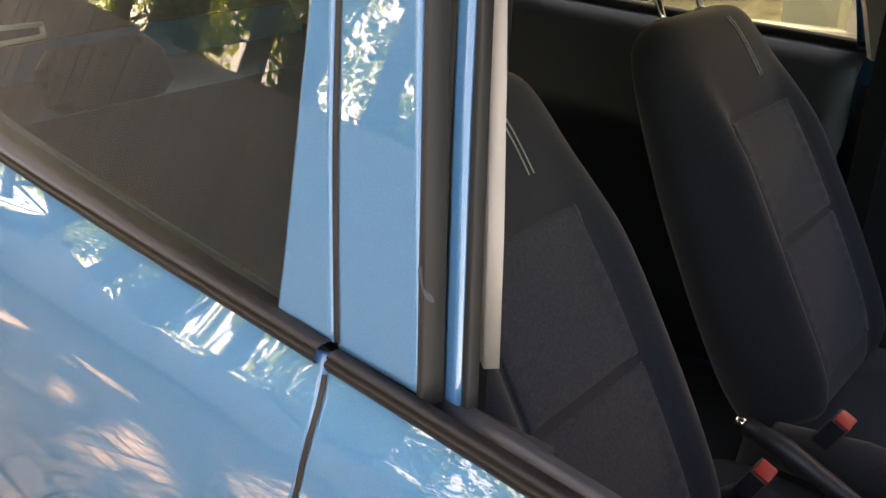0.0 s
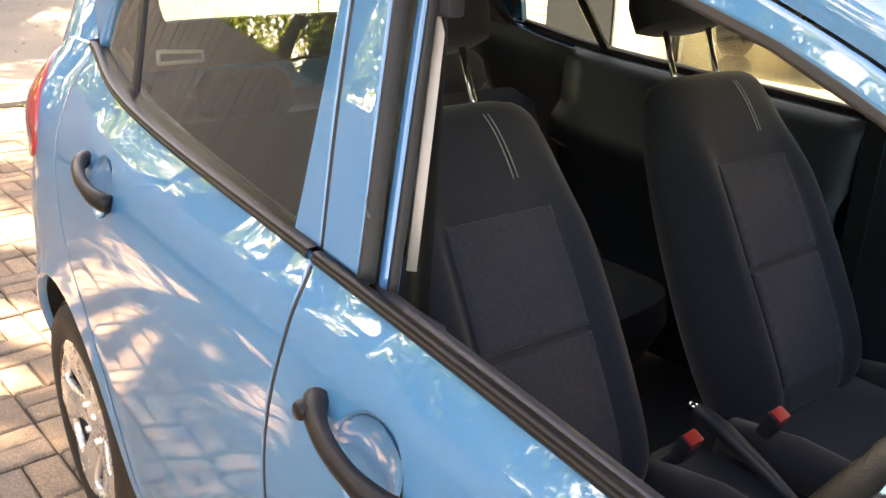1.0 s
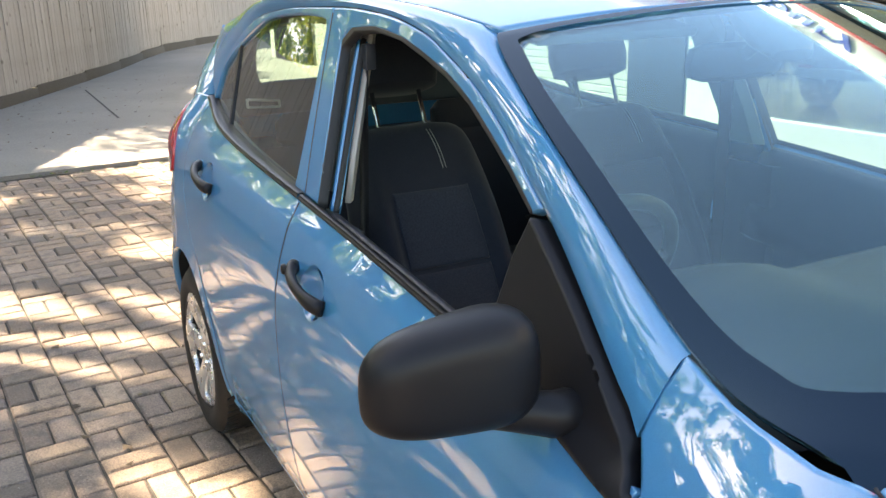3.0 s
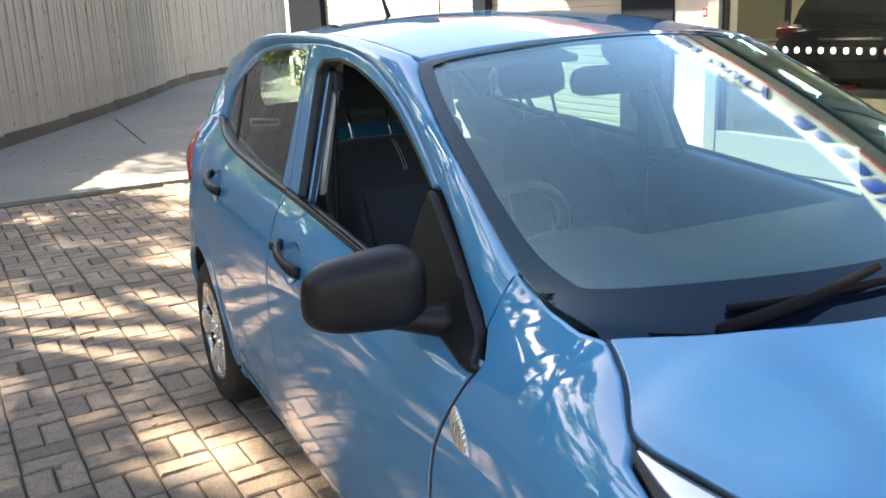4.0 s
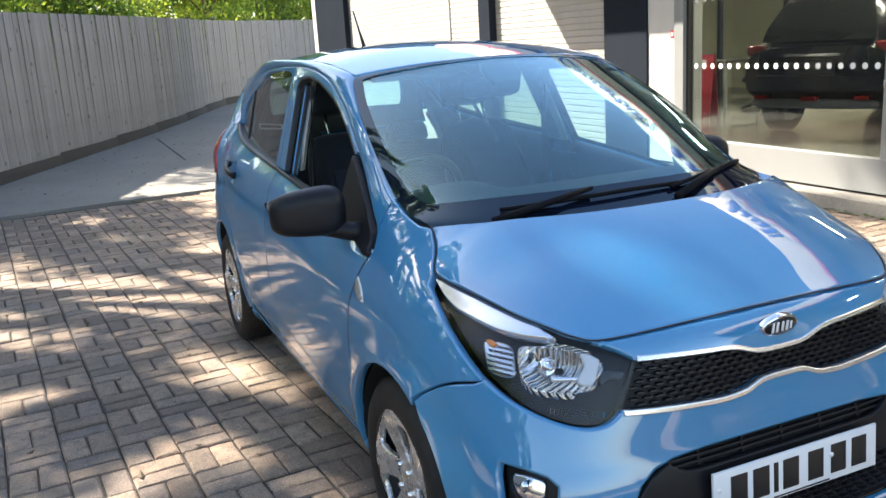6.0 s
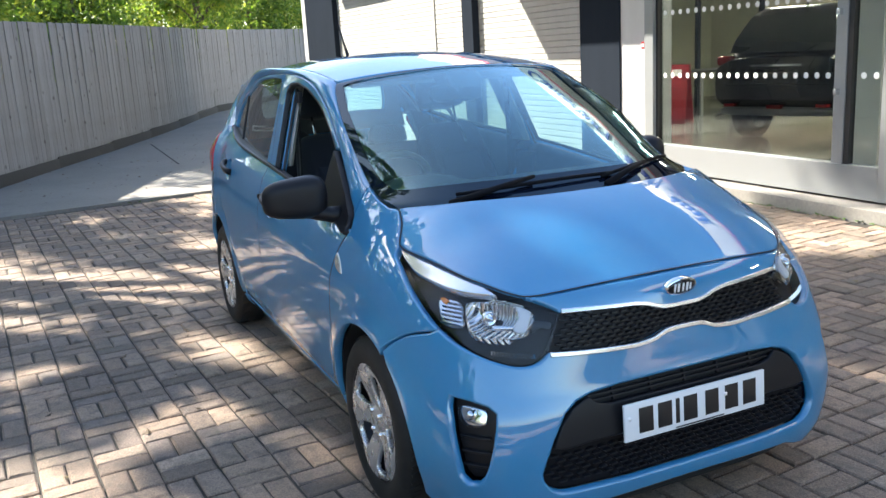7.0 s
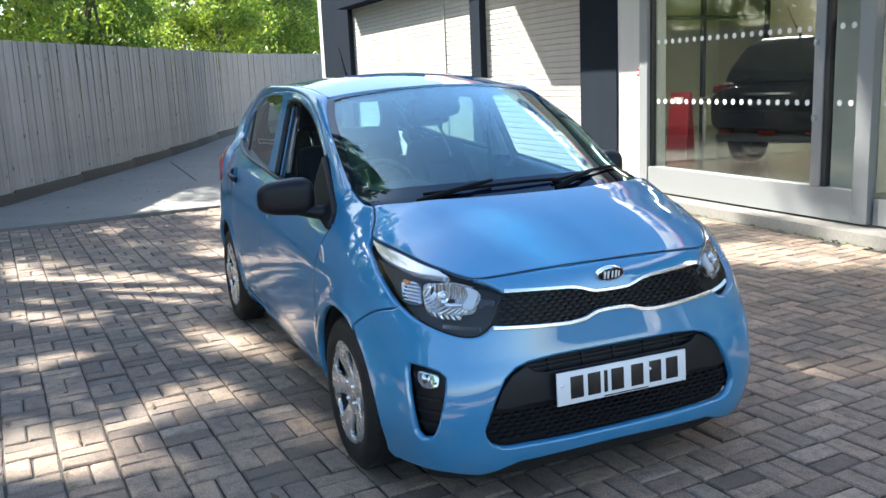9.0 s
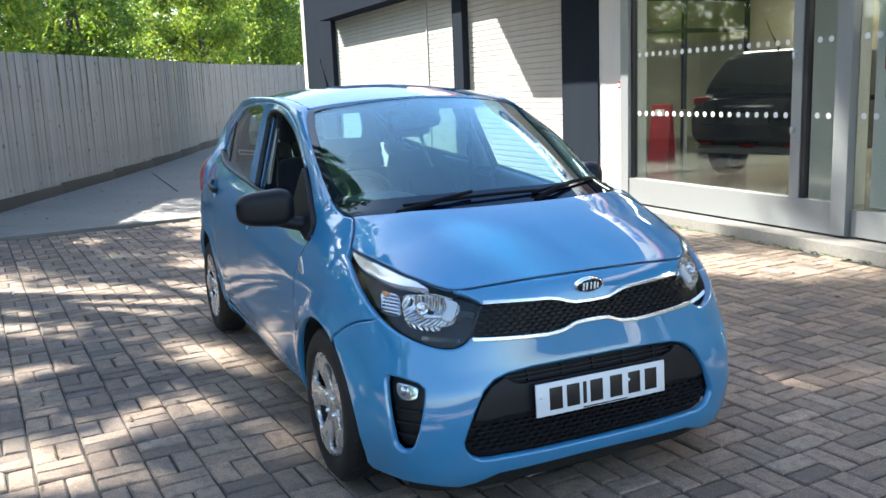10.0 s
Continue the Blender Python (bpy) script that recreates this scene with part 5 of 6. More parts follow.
win = spline([(-0.40, 0.18), (-0.41, 0.75), (-0.36, 0.86), (0, 0.90), (0.36, 0.86), (0.41, 0.75), (0.40, 0.18), (0.3, 0.12), (-0.3, 0.12)], 5, True)
part("hatch_frame", patch([(-0.53, 0), (0.53, 0), (0.53, 1), (-0.53, 1)], rear_screen, 0.06, holes=[win], thick=0.03, gap=0, flip=True), PAINT, car)
part("hatch_trim", patch([(-0.50, -0.3), (0.50, -0.3), (0.50, 0.98), (-0.50, 0.98)], lambda y, t: rear_screen(y, t) + Vector((0.045, 0, 0)), 0.06, holes=[win], thick=0.01, gap=0, flip=True), CABIN, car)
part("rear_window", patch(win, lambda y, t: rear_screen(y, t) + Vector((0.006, 0, 0)), 0.06, thick=0.004, gap=-0.01, flip=True), SCREEN_GLASS, car).visible_shadow = False

# side repeaters, handles, mirrors
REPEATER = Mat("repeater_clear", (0.55, 0.54, 0.50), 0.10, 0.6)
REPEATER.bump(REPEATER.node("ShaderNodeTexWave", Vector=REPEATER.coord, Scale=40.0, Distortion=2.0).outputs["Fac"], 0.8, 0.004)
REPEATER = REPEATER.m
for m in (False, True):
    sg = 1 if m else -1
    part("side_repeater", patch(spline([(0.922, 0.818), (0.942, 0.812), (0.975, 0.792), (1.000, 0.764), (0.998, 0.755), (0.968, 0.757), (0.937, 0.770), (0.920, 0.794)], 4, True), lambda x, z: side(x, z) + Vector((0, -0.006, 0)), 0.012, mirror=m, thick=0.012, soft=0.004, lip=0.004), REPEATER, car, "clear side indicator")
    for x0, z0, owner in ((-0.095, 0.889, front_door[m]), (-0.985, 0.962, None)):
        owner = owner or [o for o in car.children if o.name.startswith("rear_door")][int(m)]
        x1, z1 = x0 + 0.182, z0 - 0.040
        pts, rad = [], []
        for k in range(17):
            t = k / 16
            x, z = x0 + (x1 - x0) * t, z0 + (z1 - z0) * t + 0.004 * math.sin(math.pi * t)
            y = -side(x, z).y + 0.004 + 0.028 * math.sin(math.pi * min(max((t - 0.02) / 0.96, 0), 1)) ** 0.55
            pts.append(Vector((x, sg * y, z)))
            rad.append(0.0115 + 0.0045 * smooth01(0.6, 0.95, t) + 0.004 * smooth01(0.25, 0.0, t))
        hd = part("door_handle", tube(bmesh.new(), pts, rad, 12), BLACK, owner, "black door handle")
        # hand cup pressed into the door
        cx, cz = x0 + 0.101, z0 - 0.031

        def cup_fn(x, z, cx=cx, cz=cz):
            r = math.hypot((x - cx) / 0.061, (z - cz) / 0.050)
            return side(x, z) + Vector((0, -0.0005 + 0.024 * max(0.0, 1 - r * r) ** 0.6, 0))

        part("hand_cup", patch(cup_outline(x0, z0), cup_fn, 0.010, mirror=m, thick=0.0, gap=0.0005, lip=0.0, soft=0.004), PAINT, owner)
        if owner is front_door[m] and not m:
            part("lock", lathe(bmesh.new(), [(0.0001, -0.004), (0.009, -0.003), (0.011, 0.0), (0.012, 0.006)], side(x0 + 0.012, z0) + Vector((0, -0.034, 0)), "Y", 16), BLACK, hd)
    sail = spline([(0.628, 1.138), (0.66, 1.118), (0.75, 1.055), (0.85, 0.975), (0.935, 0.905)], 4) + spline([(0.945, 0.890), (0.93, 0.880), (0.88, 0.886), (0.78, 0.905), (0.64, 0.928)], 4) + [(0.60, 0.945), (0.598, 1.0), (0.608, 1.08)]

    def sail_fn(x, z):
        top = DOOR_TOP(x)
        w = min(max((z - 0.90) / max(top - 0.90, 0.02), 0.0), 1.0)
        y = side(x, min(z, 0.93)).y
        up = pillar_y(x) if x > 0.58 else glasshouse(x, top).y
        return Vector((x, y + (up - y) * w - 0.018, z))

    sl = part("mirror_sail", patch(sail, sail_fn, 0.02, mirror=m, thick=0.035, gap=0.001, soft=0.006, lip=0.003), BLACK, front_door[m])
    # mirror housing: a rounded shell, deeper at its front
    MC = Vector((0.752, sg * 0.846, 0.990))
    rows = []
    for i in range(21):
        a = math.pi * i / 20
        row = []
        for k in range(36):
            b = 2 * math.pi * k / 36
            cx = -math.cos(a)
            ring_r = math.sin(a) ** 0.42 if 0 < i < 20 else 0.0
            cb, sb = math.cos(b), math.sin(b)
            e = 2 / 3.4
            yy = math.copysign(abs(cb) ** e, cb) * 0.118 * ring_r
            zz = math.copysign(abs(sb) ** e, sb) * 0.078 * ring_r
            xx = cx * (0.052 if cx > 0 else 0.045)
            zz *= 1.0 - 0.14 * (yy / 0.118) * 1.0 - (0.10 if zz < 0 else 0)
            row.append(Vector((MC.x + xx * (1 - 0.25 * (yy / 0.118)), MC.y + sg * yy, MC.z + zz)))
        rows.append(row)
    turn = Matrix.Rotation(radians(68), 4, "Z") if m else Matrix.Identity(4)
    pivot = Vector((0.775, sg * 0.745, 0.0))
    rows = [[pivot + turn @ (v - pivot) for v in row] for row in rows]
    mir = part("door_mirror", lofted(rows, close=True), BLACK, front_door[m], "black plastic door mirror housing, folded in" if m else "black plastic door mirror housing")
    bmm = bmesh.new()
    bmm.from_mesh(mir.data)
    bmesh.ops.recalc_face_normals(bmm, faces=list(bmm.faces))
    bmm.to_mesh(mir.data)
    bmm.free()
    part("mirror_foot", tube(bmesh.new(), [(0.80, sg * 0.68, 0.922), (0.790, sg * 0.72, 0.924), (0.775, sg * 0.76, 0.932), (0.760, sg * 0.80, 0.945)], [0.036, 0.030, 0.027, 0.03], 12), BLACK, front_door[m])

# a small scuff on the door frame
part("scuff_mark", patch(spline([(-0.141, 1.090), (-0.136, 1.082), (-0.130, 1.074), (-0.122, 1.073), (-0.124, 1.077), (-0.133, 1.080), (-0.138, 1.092)], 3, True), lambda x, z: glasshouse(x, z) + Vector((0, -0.0012, 0)), 0.01, thick=0.0, gap=0, lip=0, soft=0.001), Mat("scuff_grey", (0.05, 0.07, 0.10), 0.6).m, front_door[False])

# wheels
SPOKES = 5


def wheel(cx, m):
    sg = 1 if m else -1
    w = new("wheel")
    w.parent = car
    w.matrix_local = pose(cx, sg * 0.690, 0.287, 0, 0, 0 if m else 180)
    o = [(0.190, -0.075), (0.205, -0.083), (0.235, -0.088), (0.262, -0.085), (0.276, -0.075), (0.285, -0.058), (0.287, -0.03), (0.287, 0.03), (0.285, 0.058), (0.276, 0.075), (0.262, 0.085), (0.235, 0.088), (0.205, 0.083), (0.190, 0.075)]
    ty = part("tyre", lathe(bmesh.new(), o, (0, 0, 0), "Y", 64), TYRE, w, "black tyre")
    bm = bmesh.new()
    for k in range(60):
        a = 2 * math.pi * k / 60
        for s in (-1, 1):
            b = boxed((-0.006, s * 0.045 - 0.022, 0.2835), (0.006, s * 0.045 + 0.022, 0.2895))
            bmesh.ops.transform(b, matrix=Matrix.Rotation(a + s * 0.03, 4, "Y") @ Matrix.Rotation(0.35 * s, 4, "Z"), verts=list(b.verts))
            me = bpy.data.meshes.new("tmp")
            b.to_mesh(me)
            b.free()
            bm.from_mesh(me)
            bpy.data.meshes.remove(me)
    tagged(part("tread", bm, TYRE, ty, smooth=False), kind="stuff")
    part("rim", lathe(bmesh.new(), [(0.192, 0.080), (0.197, 0.082), (0.192, 0.070), (0.172, 0.030), (0.165, -0.07), (0.02, -0.07)], (0, 0, 0), "Y", 48), BLACK, w)

    # wheel trim: five broad spokes between rounded openings
    def face(u, v):
        r = math.hypot(u, v)
        y = 0.083 - 0.018 * smooth01(0.17, 0.05, r) + 0.006 * smooth01(0.05, 0.02, r) - 0.006 * smooth01(0.186, 0.203, r)
        a = math.atan2(v, u)
        y += 0.004 * math.cos(SPOKES * a) * smooth01(0.05, 0.12, r)
        return Vector((u, y, v))

    rimc = [(0.204 * math.cos(2 * math.pi * k / 72), 0.204 * math.sin(2 * math.pi * k / 72)) for k in range(72)]
    holes = []
    for k in range(SPOKES):
        a = 2 * math.pi * (k + 0.5) / SPOKES
        pts = []
        for rr, aa in ((0.062, 0.0), (0.075, 0.20), (0.115, 0.30), (0.150, 0.30), (0.163, 0.18), (0.167, 0.0), (0.163, -0.18), (0.150, -0.30), (0.115, -0.30), (0.075, -0.20)):
            pts.append((1.06 * rr * math.cos(a + aa), 1.06 * rr * math.sin(a + aa)))
        holes.append(spline(pts, 3, True))
    part("wheel_trim", patch(rimc, face, 0.016, holes=holes, thick=0.014, gap=0, soft=0.004, lip=0.005, flip=True), SILVER, w, "silver plastic wheel trim")
    part("disc", lathe(bmesh.new(), [(0.125, 0.02), (0.125, 0.03), (0.06, 0.032), (0.0001, 0.035)], (0, 0, 0), "Y", 40), Mat("brake_disc", (0.16, 0.14, 0.13), 0.5, 0.8).m, w)
    for k in range(4):
        a = 2 * math.pi * (k + 0.5) / 4
        part("wheel_bolt", lathe(bmesh.new(), [(0.009, 0.0), (0.009, 0.012), (0.006, 0.015), (0.0001, 0.015)], (0.046 * math.cos(a), 0.062, 0.046 * math.sin(a)), "Y", 6), CHROME, w)
    return w


for cx in (1.2, -1.2):
    for m in (False, True):
        wheel(cx, m)
        a = FRONT_ARCH if cx > 0 else REAR_ARCH
        sg = 1 if m else -1
        rim_pts = [(a[0] + (a[2] + 0.002) * math.cos(t), a[1] + (a[2] + 0.002) * math.sin(t)) for t in np.linspace(-0.35, math.pi + 0.35, 24)]
        rows = [[Vector((x, sg * (0.45 + (min(0.775, -side(x, z).y) - 0.014 - 0.45) * k), z)) for x, z in rim_pts] for k in (0, 0.5, 1)]
        part("arch_liner", lofted(rows, flip=m), UNDER, car)
# underside and inner tub
part("underbody", boxed((-1.55, -0.66, 0.17), (1.62, 0.66, 0.21), 0.01), UNDER, car)
part("bulkhead", boxed((0.86, -0.60, 0.20), (1.30, 0.60, 0.80), 0.02), UNDER, car)
part("engine_bay", boxed((1.30, -0.40, 0.20), (1.70, 0.40, 0.66), 0.02), UNDER, car)

# ---- cabin ----
part("cabin_floor", boxed((-1.55, -0.62, 0.215), (0.90, 0.62, 0.27), 0.01), CABIN, car)
LINER = Mat("headliner", (0.16, 0.155, 0.15), 0.9)
LINER.bump(LINER.noise(300, 2), 0.2, 0.001)
part("headliner", solid([[roof(x, y) - Vector((0, 0, 0.030)) for y in np.linspace(-0.49, 0.49, 9)] for x in np.linspace(-1.50, 0.33, 12)], 0.01), LINER.m, car)


def pad(rows, n=28, power=3.0):
    """A stuffed shape: rows of (centre, half width, half depth, direction of depth); the cross-section is a rounded box."""
    out = []
    for c, hw, hd, dirn in rows:
        c, dirn = Vector(c), Vector(dirn).normalized()
        ring_ = []
        for k in range(n):
            t = 2 * math.pi * k / n
            cs, sn = math.cos(t), math.sin(t)
            e = 2 / power
            a, b = math.copysign(abs(cs) ** e, cs), math.copysign(abs(sn) ** e, sn)
            ring_.append(c + Vector((0, 1, 0)) * hw * a + dirn * hd * b)
        out.append(ring_)
    bm = lofted(out, close=True)
    bm.verts.ensure_lookup_table()
    bm.faces.new([bm.verts[i] for i in range(n)][::-1])
    bm.faces.new([bm.verts[len(bm.verts) - n + i] for i in range(n)])
    bmesh.ops.recalc_face_normals(bm, faces=list(bm.faces))
    return bm


def seat(y0, name, label):
    s = part(name, pad([((0.0, y0, 0.30), 0.20, 0.20, (1, 0, 0)), ((0.02, y0, 0.36), 0.235, 0.25, (1, 0, 0)), ((0.05, y0, 0.44), 0.25, 0.27, (1, 0, 0)), ((0.06, y0, 0.49), 0.245, 0.265, (1, 0, 0)), ((0.06, y0, 0.515), 0.21, 0.23, (1, 0, 0))]), SEAT_DARK, car, label)
    # backrest: one stuffed shape, with side bolsters round a sunken middle
    dep = Vector((0.90, 0, 0.42))
    nrm = Vector((0.893, 0, 0.45))
    HALF = pchip([0.0, 0.05, 0.2, 0.38, 0.55, 0.72, 0.85, 0.94, 0.985, 1.0], [0.150, 0.188, 0.208, 0.213, 0.211, 0.202, 0.189, 0.172, 0.145, 0.105])
    THICK = pchip([0.0, 0.05, 0.2, 0.5, 0.8, 0.94, 0.985, 1.0], [0.045, 0.075, 0.090, 0.084, 0.066, 0.052, 0.036, 0.018])

    def front(q, v):
        """The front of the backrest at q (-1 to 1 across) and v (0 to 1 up)."""
        a = min(abs(q), 1.0)
        rim = (1 - a ** 4.5) ** 0.5
        swell = 0.034 * math.exp(-((a - 0.74) / 0.17) ** 2) * (1 - smooth01(0.62, 0.92, v)) * smooth01(-0.05, 0.12, v)
        crease = 0.010 * math.exp(-((a - 0.565) / 0.045) ** 2) * (1 - smooth01(0.66, 0.74, v))
        top = 0.008 * math.exp(-((v - 0.735) / 0.012) ** 2) * (1 - smooth01(0.45, 0.62, a))
        mid = 0.006 * math.exp(-((v - 0.43) / 0.010) ** 2) * (1 - smooth01(0.45, 0.6, a))
        c = Vector((-0.145 - 0.315 * v, y0 + q * HALF(v), 0.475 + 0.625 * v))
        return c + nrm * (THICK(v) * rim + (swell - crease - top - mid) * rim)

    rows = []
    for v in np.concatenate([np.linspace(0, 0.9, 55), np.linspace(0.915, 1.0, 8)]):
        row = [front(math.sin(math.pi / 2 * k / 22), v) for k in range(-22, 23)]
        c = Vector((-0.145 - 0.315 * v, y0, 0.475 + 0.625 * v))
        row += [c + Vector((0, HALF(v) * math.cos(math.pi * k / 14), 0)) - nrm * (THICK(v) * math.sin(math.pi * k / 14) ** 0.7) for k in range(1, 14)]
        rows.append(row)
    bm = lofted(rows, close=True)
    bm.verts.ensure_lookup_table()
    n = len(rows[0])
    bm.faces.new([bm.verts[i] for i in range(n)][::-1])
    bm.faces.new([bm.verts[len(bm.verts) - n + i] for i in range(n)])
    bmesh.ops.recalc_face_normals(bm, faces=list(bm.faces))
    back = part("backrest", bm, SEAT_DARK, s, angle=1.2)

    def face(u, v):
        return front(u / HALF(v), v) + nrm * 0.0025

    for lo, hi in ((0.10, 0.424), (0.436, 0.728)):
        part("centre_panel", patch([(sg * 0.535 * HALF(v), v) for v, sg in [(v, -1) for v in np.linspace(hi, lo, 8)] + [(v, 1) for v in np.linspace(lo, hi, 8)]], face, 0.02, thick=0.006, gap=0, soft=0.006, lip=0.003), SEAT_CENTRE, back, "slate fabric centre panel")
    STITCH = Mat("pale_stitching", (0.35, 0.35, 0.34), 0.8).m
    for du in (0.0, 0.009):
        part("stitching", tube(bmesh.new(), [face(0.052 + du - 0.012 * (1 - k / 8) ** 2, 0.96 - 0.16 * k / 8) - nrm * 0.0016 for k in range(9)], 0.0011, 5), STITCH, back)
    for sg in (-1, 1):
        part("cushion_bolster", tube(bmesh.new(), [(-0.13, y0 + sg * 0.21, 0.50), (0.0, y0 + sg * 0.212, 0.515), (0.18, y0 + sg * 0.21, 0.515), (0.30, y0 + sg * 0.19, 0.49)], [0.035, 0.045, 0.045, 0.03], 14), SEAT_DARK, s)
    # head restraint on two chromed posts
    hr = part("head_restraint", pad([((-0.507, y0, 1.185), 0.09, 0.035, dep), ((-0.512, y0, 1.195), 0.125, 0.052, dep), ((-0.525, y0, 1.24), 0.135, 0.055, dep), ((-0.54, y0, 1.30), 0.128, 0.05, dep), ((-0.55, y0, 1.345), 0.105, 0.042, dep), ((-0.555, y0, 1.362), 0.07, 0.025, dep)], 24, 2.6), SEAT_DARK, back)
    for sg in (-1, 1):
        part("post", tube(bmesh.new(), [(-0.452, y0 + sg * 0.068, 1.075), (-0.468, y0 + sg * 0.068, 1.11), (-0.505, y0 + sg * 0.068, 1.20)], 0.0062, 12), CHROME, hr, "chromed head restraint post")
        part("post_guide", lathe(bmesh.new(), [(0.0065, 0.003), (0.017, 0.002), (0.019, -0.004), (0.019, -0.02)], (-0.458, y0 + sg * 0.068, 1.099), "Z", 16), CABIN, hr)
    return s


seat(-0.325, "seat", "")
seat(0.325, "seat", "")
# rear bench
bench = part("rear_seat", pad([((-0.86, 0, 0.32), 0.56, 0.24, (1, 0, 0)), ((-0.84, 0, 0.42), 0.60, 0.26, (1, 0, 0)), ((-0.84, 0, 0.50), 0.59, 0.25, (1, 0, 0)), ((-0.84, 0, 0.52), 0.52, 0.2, (1, 0, 0))], 40, 5), SEAT_DARK, car)
part("rear_backrest", pad([((-1.08 - 0.16 * t, 0, 0.46 + 0.48 * t), w, d, (0.94, 0, 0.33)) for t, w, d in ((0, 0.5, 0.05), (0.1, 0.57, 0.075), (0.5, 0.575, 0.075), (0.9, 0.56, 0.065), (1.0, 0.5, 0.03))], 40, 5), SEAT_DARK, bench)
for y0 in (-0.30, 0.30):
    part("head_restraint", pad([((-1.26, y0, 0.94), 0.10, 0.035, (1, 0, 0.2)), ((-1.265, y0, 0.96), 0.125, 0.045, (1, 0, 0.2)), ((-1.28, y0, 1.02), 0.12, 0.045, (1, 0, 0.2)), ((-1.285, y0, 1.05), 0.09, 0.03, (1, 0, 0.2))], 20), SEAT_DARK, bench)
part("parcel_shelf", boxed((-1.60, -0.50, 0.90), (-1.27, 0.50, 0.93), 0.008), CABIN, car)
# pale frame round the rear belt's outlet
ring_pts = [Vector(q) for q in ((-1.10, -0.560, 1.128), (-1.235, -0.415, 1.102), (-1.235, -0.415, 1.082), (-1.10, -0.560, 1.104))]
bm = bmesh.new()
for k in range(4):
    tube(bm, [ring_pts[k], ring_pts[k].lerp(ring_pts[(k + 1) % 4], 0.5), ring_pts[(k + 1) % 4]], 0.0045, 8)
part("belt_outlet", bm, WHITE, car, "pale frame of the rear belt outlet")
# inside of the doors and pillars
for m in (False, True):
    sg = 1 if m else -1
    for x0, x1 in ((-0.13, 0.84), (-1.10, -0.26)):
        rows = []
        for x in np.linspace(x0, x1, 14):
            b = BELT(x)
            rows.append([Vector((x, sg * (glasshouse(x, b).y * -1 + o), z)) for o, z in ((-0.022, b - 0.022), (-0.034, b - 0.024), (-0.052, b - 0.045), (-0.060, b - 0.16), (-0.095, b - 0.20), (-0.10, b - 0.25), (-0.055, b - 0.28), (-0.05, 0.40), (-0.06, 0.28))])
        part("door_card", solid(rows, 0.012, flip=m), CABIN, front_door[m] if x1 > 0 else car)
    # pale upper trim on the middle pillar, dark below
    rows = [[Vector((x, sg * y, z)) for x, y in ((-0.255 + k, yy - 0.045), (-0.24 + k, yy - 0.068), (-0.136 + k, yy - 0.068), (-0.111 + k, yy - 0.050))] for z, k, yy in ((1.005, 0.008, 0.676), (1.10, -0.010, 0.650), (1.20, -0.035, 0.618), (1.30, -0.062, 0.585), (1.38, -0.09, 0.555), (1.42, -0.115, 0.53))]
    part("pillar_trim", solid(rows, 0.012, flip=not m), CABIN_GREY, car, "pale grey pillar trim")
    rows = [[Vector((x, sg * y, z)) for x, y in ((-0.255, 0.655), (-0.23, 0.615), (-0.06, 0.615), (-0.03, 0.65))] for z in (0.30, 0.60, 0.85, 0.95)]
    part("pillar_base", solid(rows, 0.012, flip=not m), CABIN, car)
    # belt webbing
    BELT_WEB = fabric("webbing", (0.008, 0.008, 0.009), (0.02, 0.02, 0.022), 700)
    rows = [[Vector((x + w, sg * y, z)) for w in (-0.023, 0.023)] for x, y, z in ((-0.18, 0.545, 1.30), (-0.19, 0.555, 1.0), (-0.20, 0.565, 0.7), (-0.21, 0.565, 0.40))]
    part("seat_belt", solid(rows, 0.0015, flip=m), BELT_WEB, car)
    part("belt_anchor", boxed((-0.21, sg * 0.54 - 0.012, 1.28), (-0.15, sg * 0.54 + 0.012, 1.335), 0.005), CABIN, car)
    # quarter and door upper trims at the back
    rows = [[Vector((x, sg * (min(-glasshouse(x, z).y, -side(x, z).y) - 0.05), z)) for z in (BELT(x) - 0.01, BELT(x) - 0.10, 0.80, 0.68)] for x in np.linspace(-1.52, -1.08, 6)]
    part("quarter_trim", solid(rows, 0.012, flip=m), CABIN, car)
    # inside face of the screen pillar and side rail
    rows = []
    for i in range(15):
        t = i / 14
        p = screen(-1, 0.28 + 0.68 * t)
        q = glasshouse(0.84 - 0.58 * t, DOOR_TOP(0.84 - 0.58 * t) - 0.012)
        rows.append([Vector((v.x - 0.01, -sg * (v.y + 0.03), v.z - 0.018)) for v in (p, p.lerp(q, 0.5) + Vector((-0.02, 0.035, -0.01)), q)])
    part("screen_pillar_trim", solid(rows, 0.008, flip=not m), LINER.m, car)
    rows = []
    for i in range(20):
        x = -1.30 + 1.56 * i / 19
        a, b = glasshouse(x, DOOR_TOP(x) - 0.015), roof_edge(x)
        rows.append([Vector((v.x, -sg * (v.y + o), v.z - 0.02)) for v, o in ((a, 0.028), (a.lerp(b, 0.5), 0.05), (b, 0.03))])
    part("side_rail_trim", solid(rows, 0.008, flip=not m), LINER.m, car)
# buckles on stalks
for x, y in ((-0.085, -0.084), (-0.045, 0.100)):
    bk = part("seat_belt_buckle", boxed((-0.013, -0.017, -0.03), (0.013, 0.017, 0.030), 0.004), CABIN, car)
    bk.matrix_local = pose(x, y, 0.575, 12, 25, 0)
    part("release_button", boxed((-0.010, -0.014, 0.012), (0.014, 0.014, 0.034), 0.003), RED, bk, "red release button")
    part("stalk", tube(bmesh.new(), [(0, 0, -0.02), (-0.02, 0, -0.10), (-0.03, 0, -0.2)], 0.012, 8), CABIN, bk)
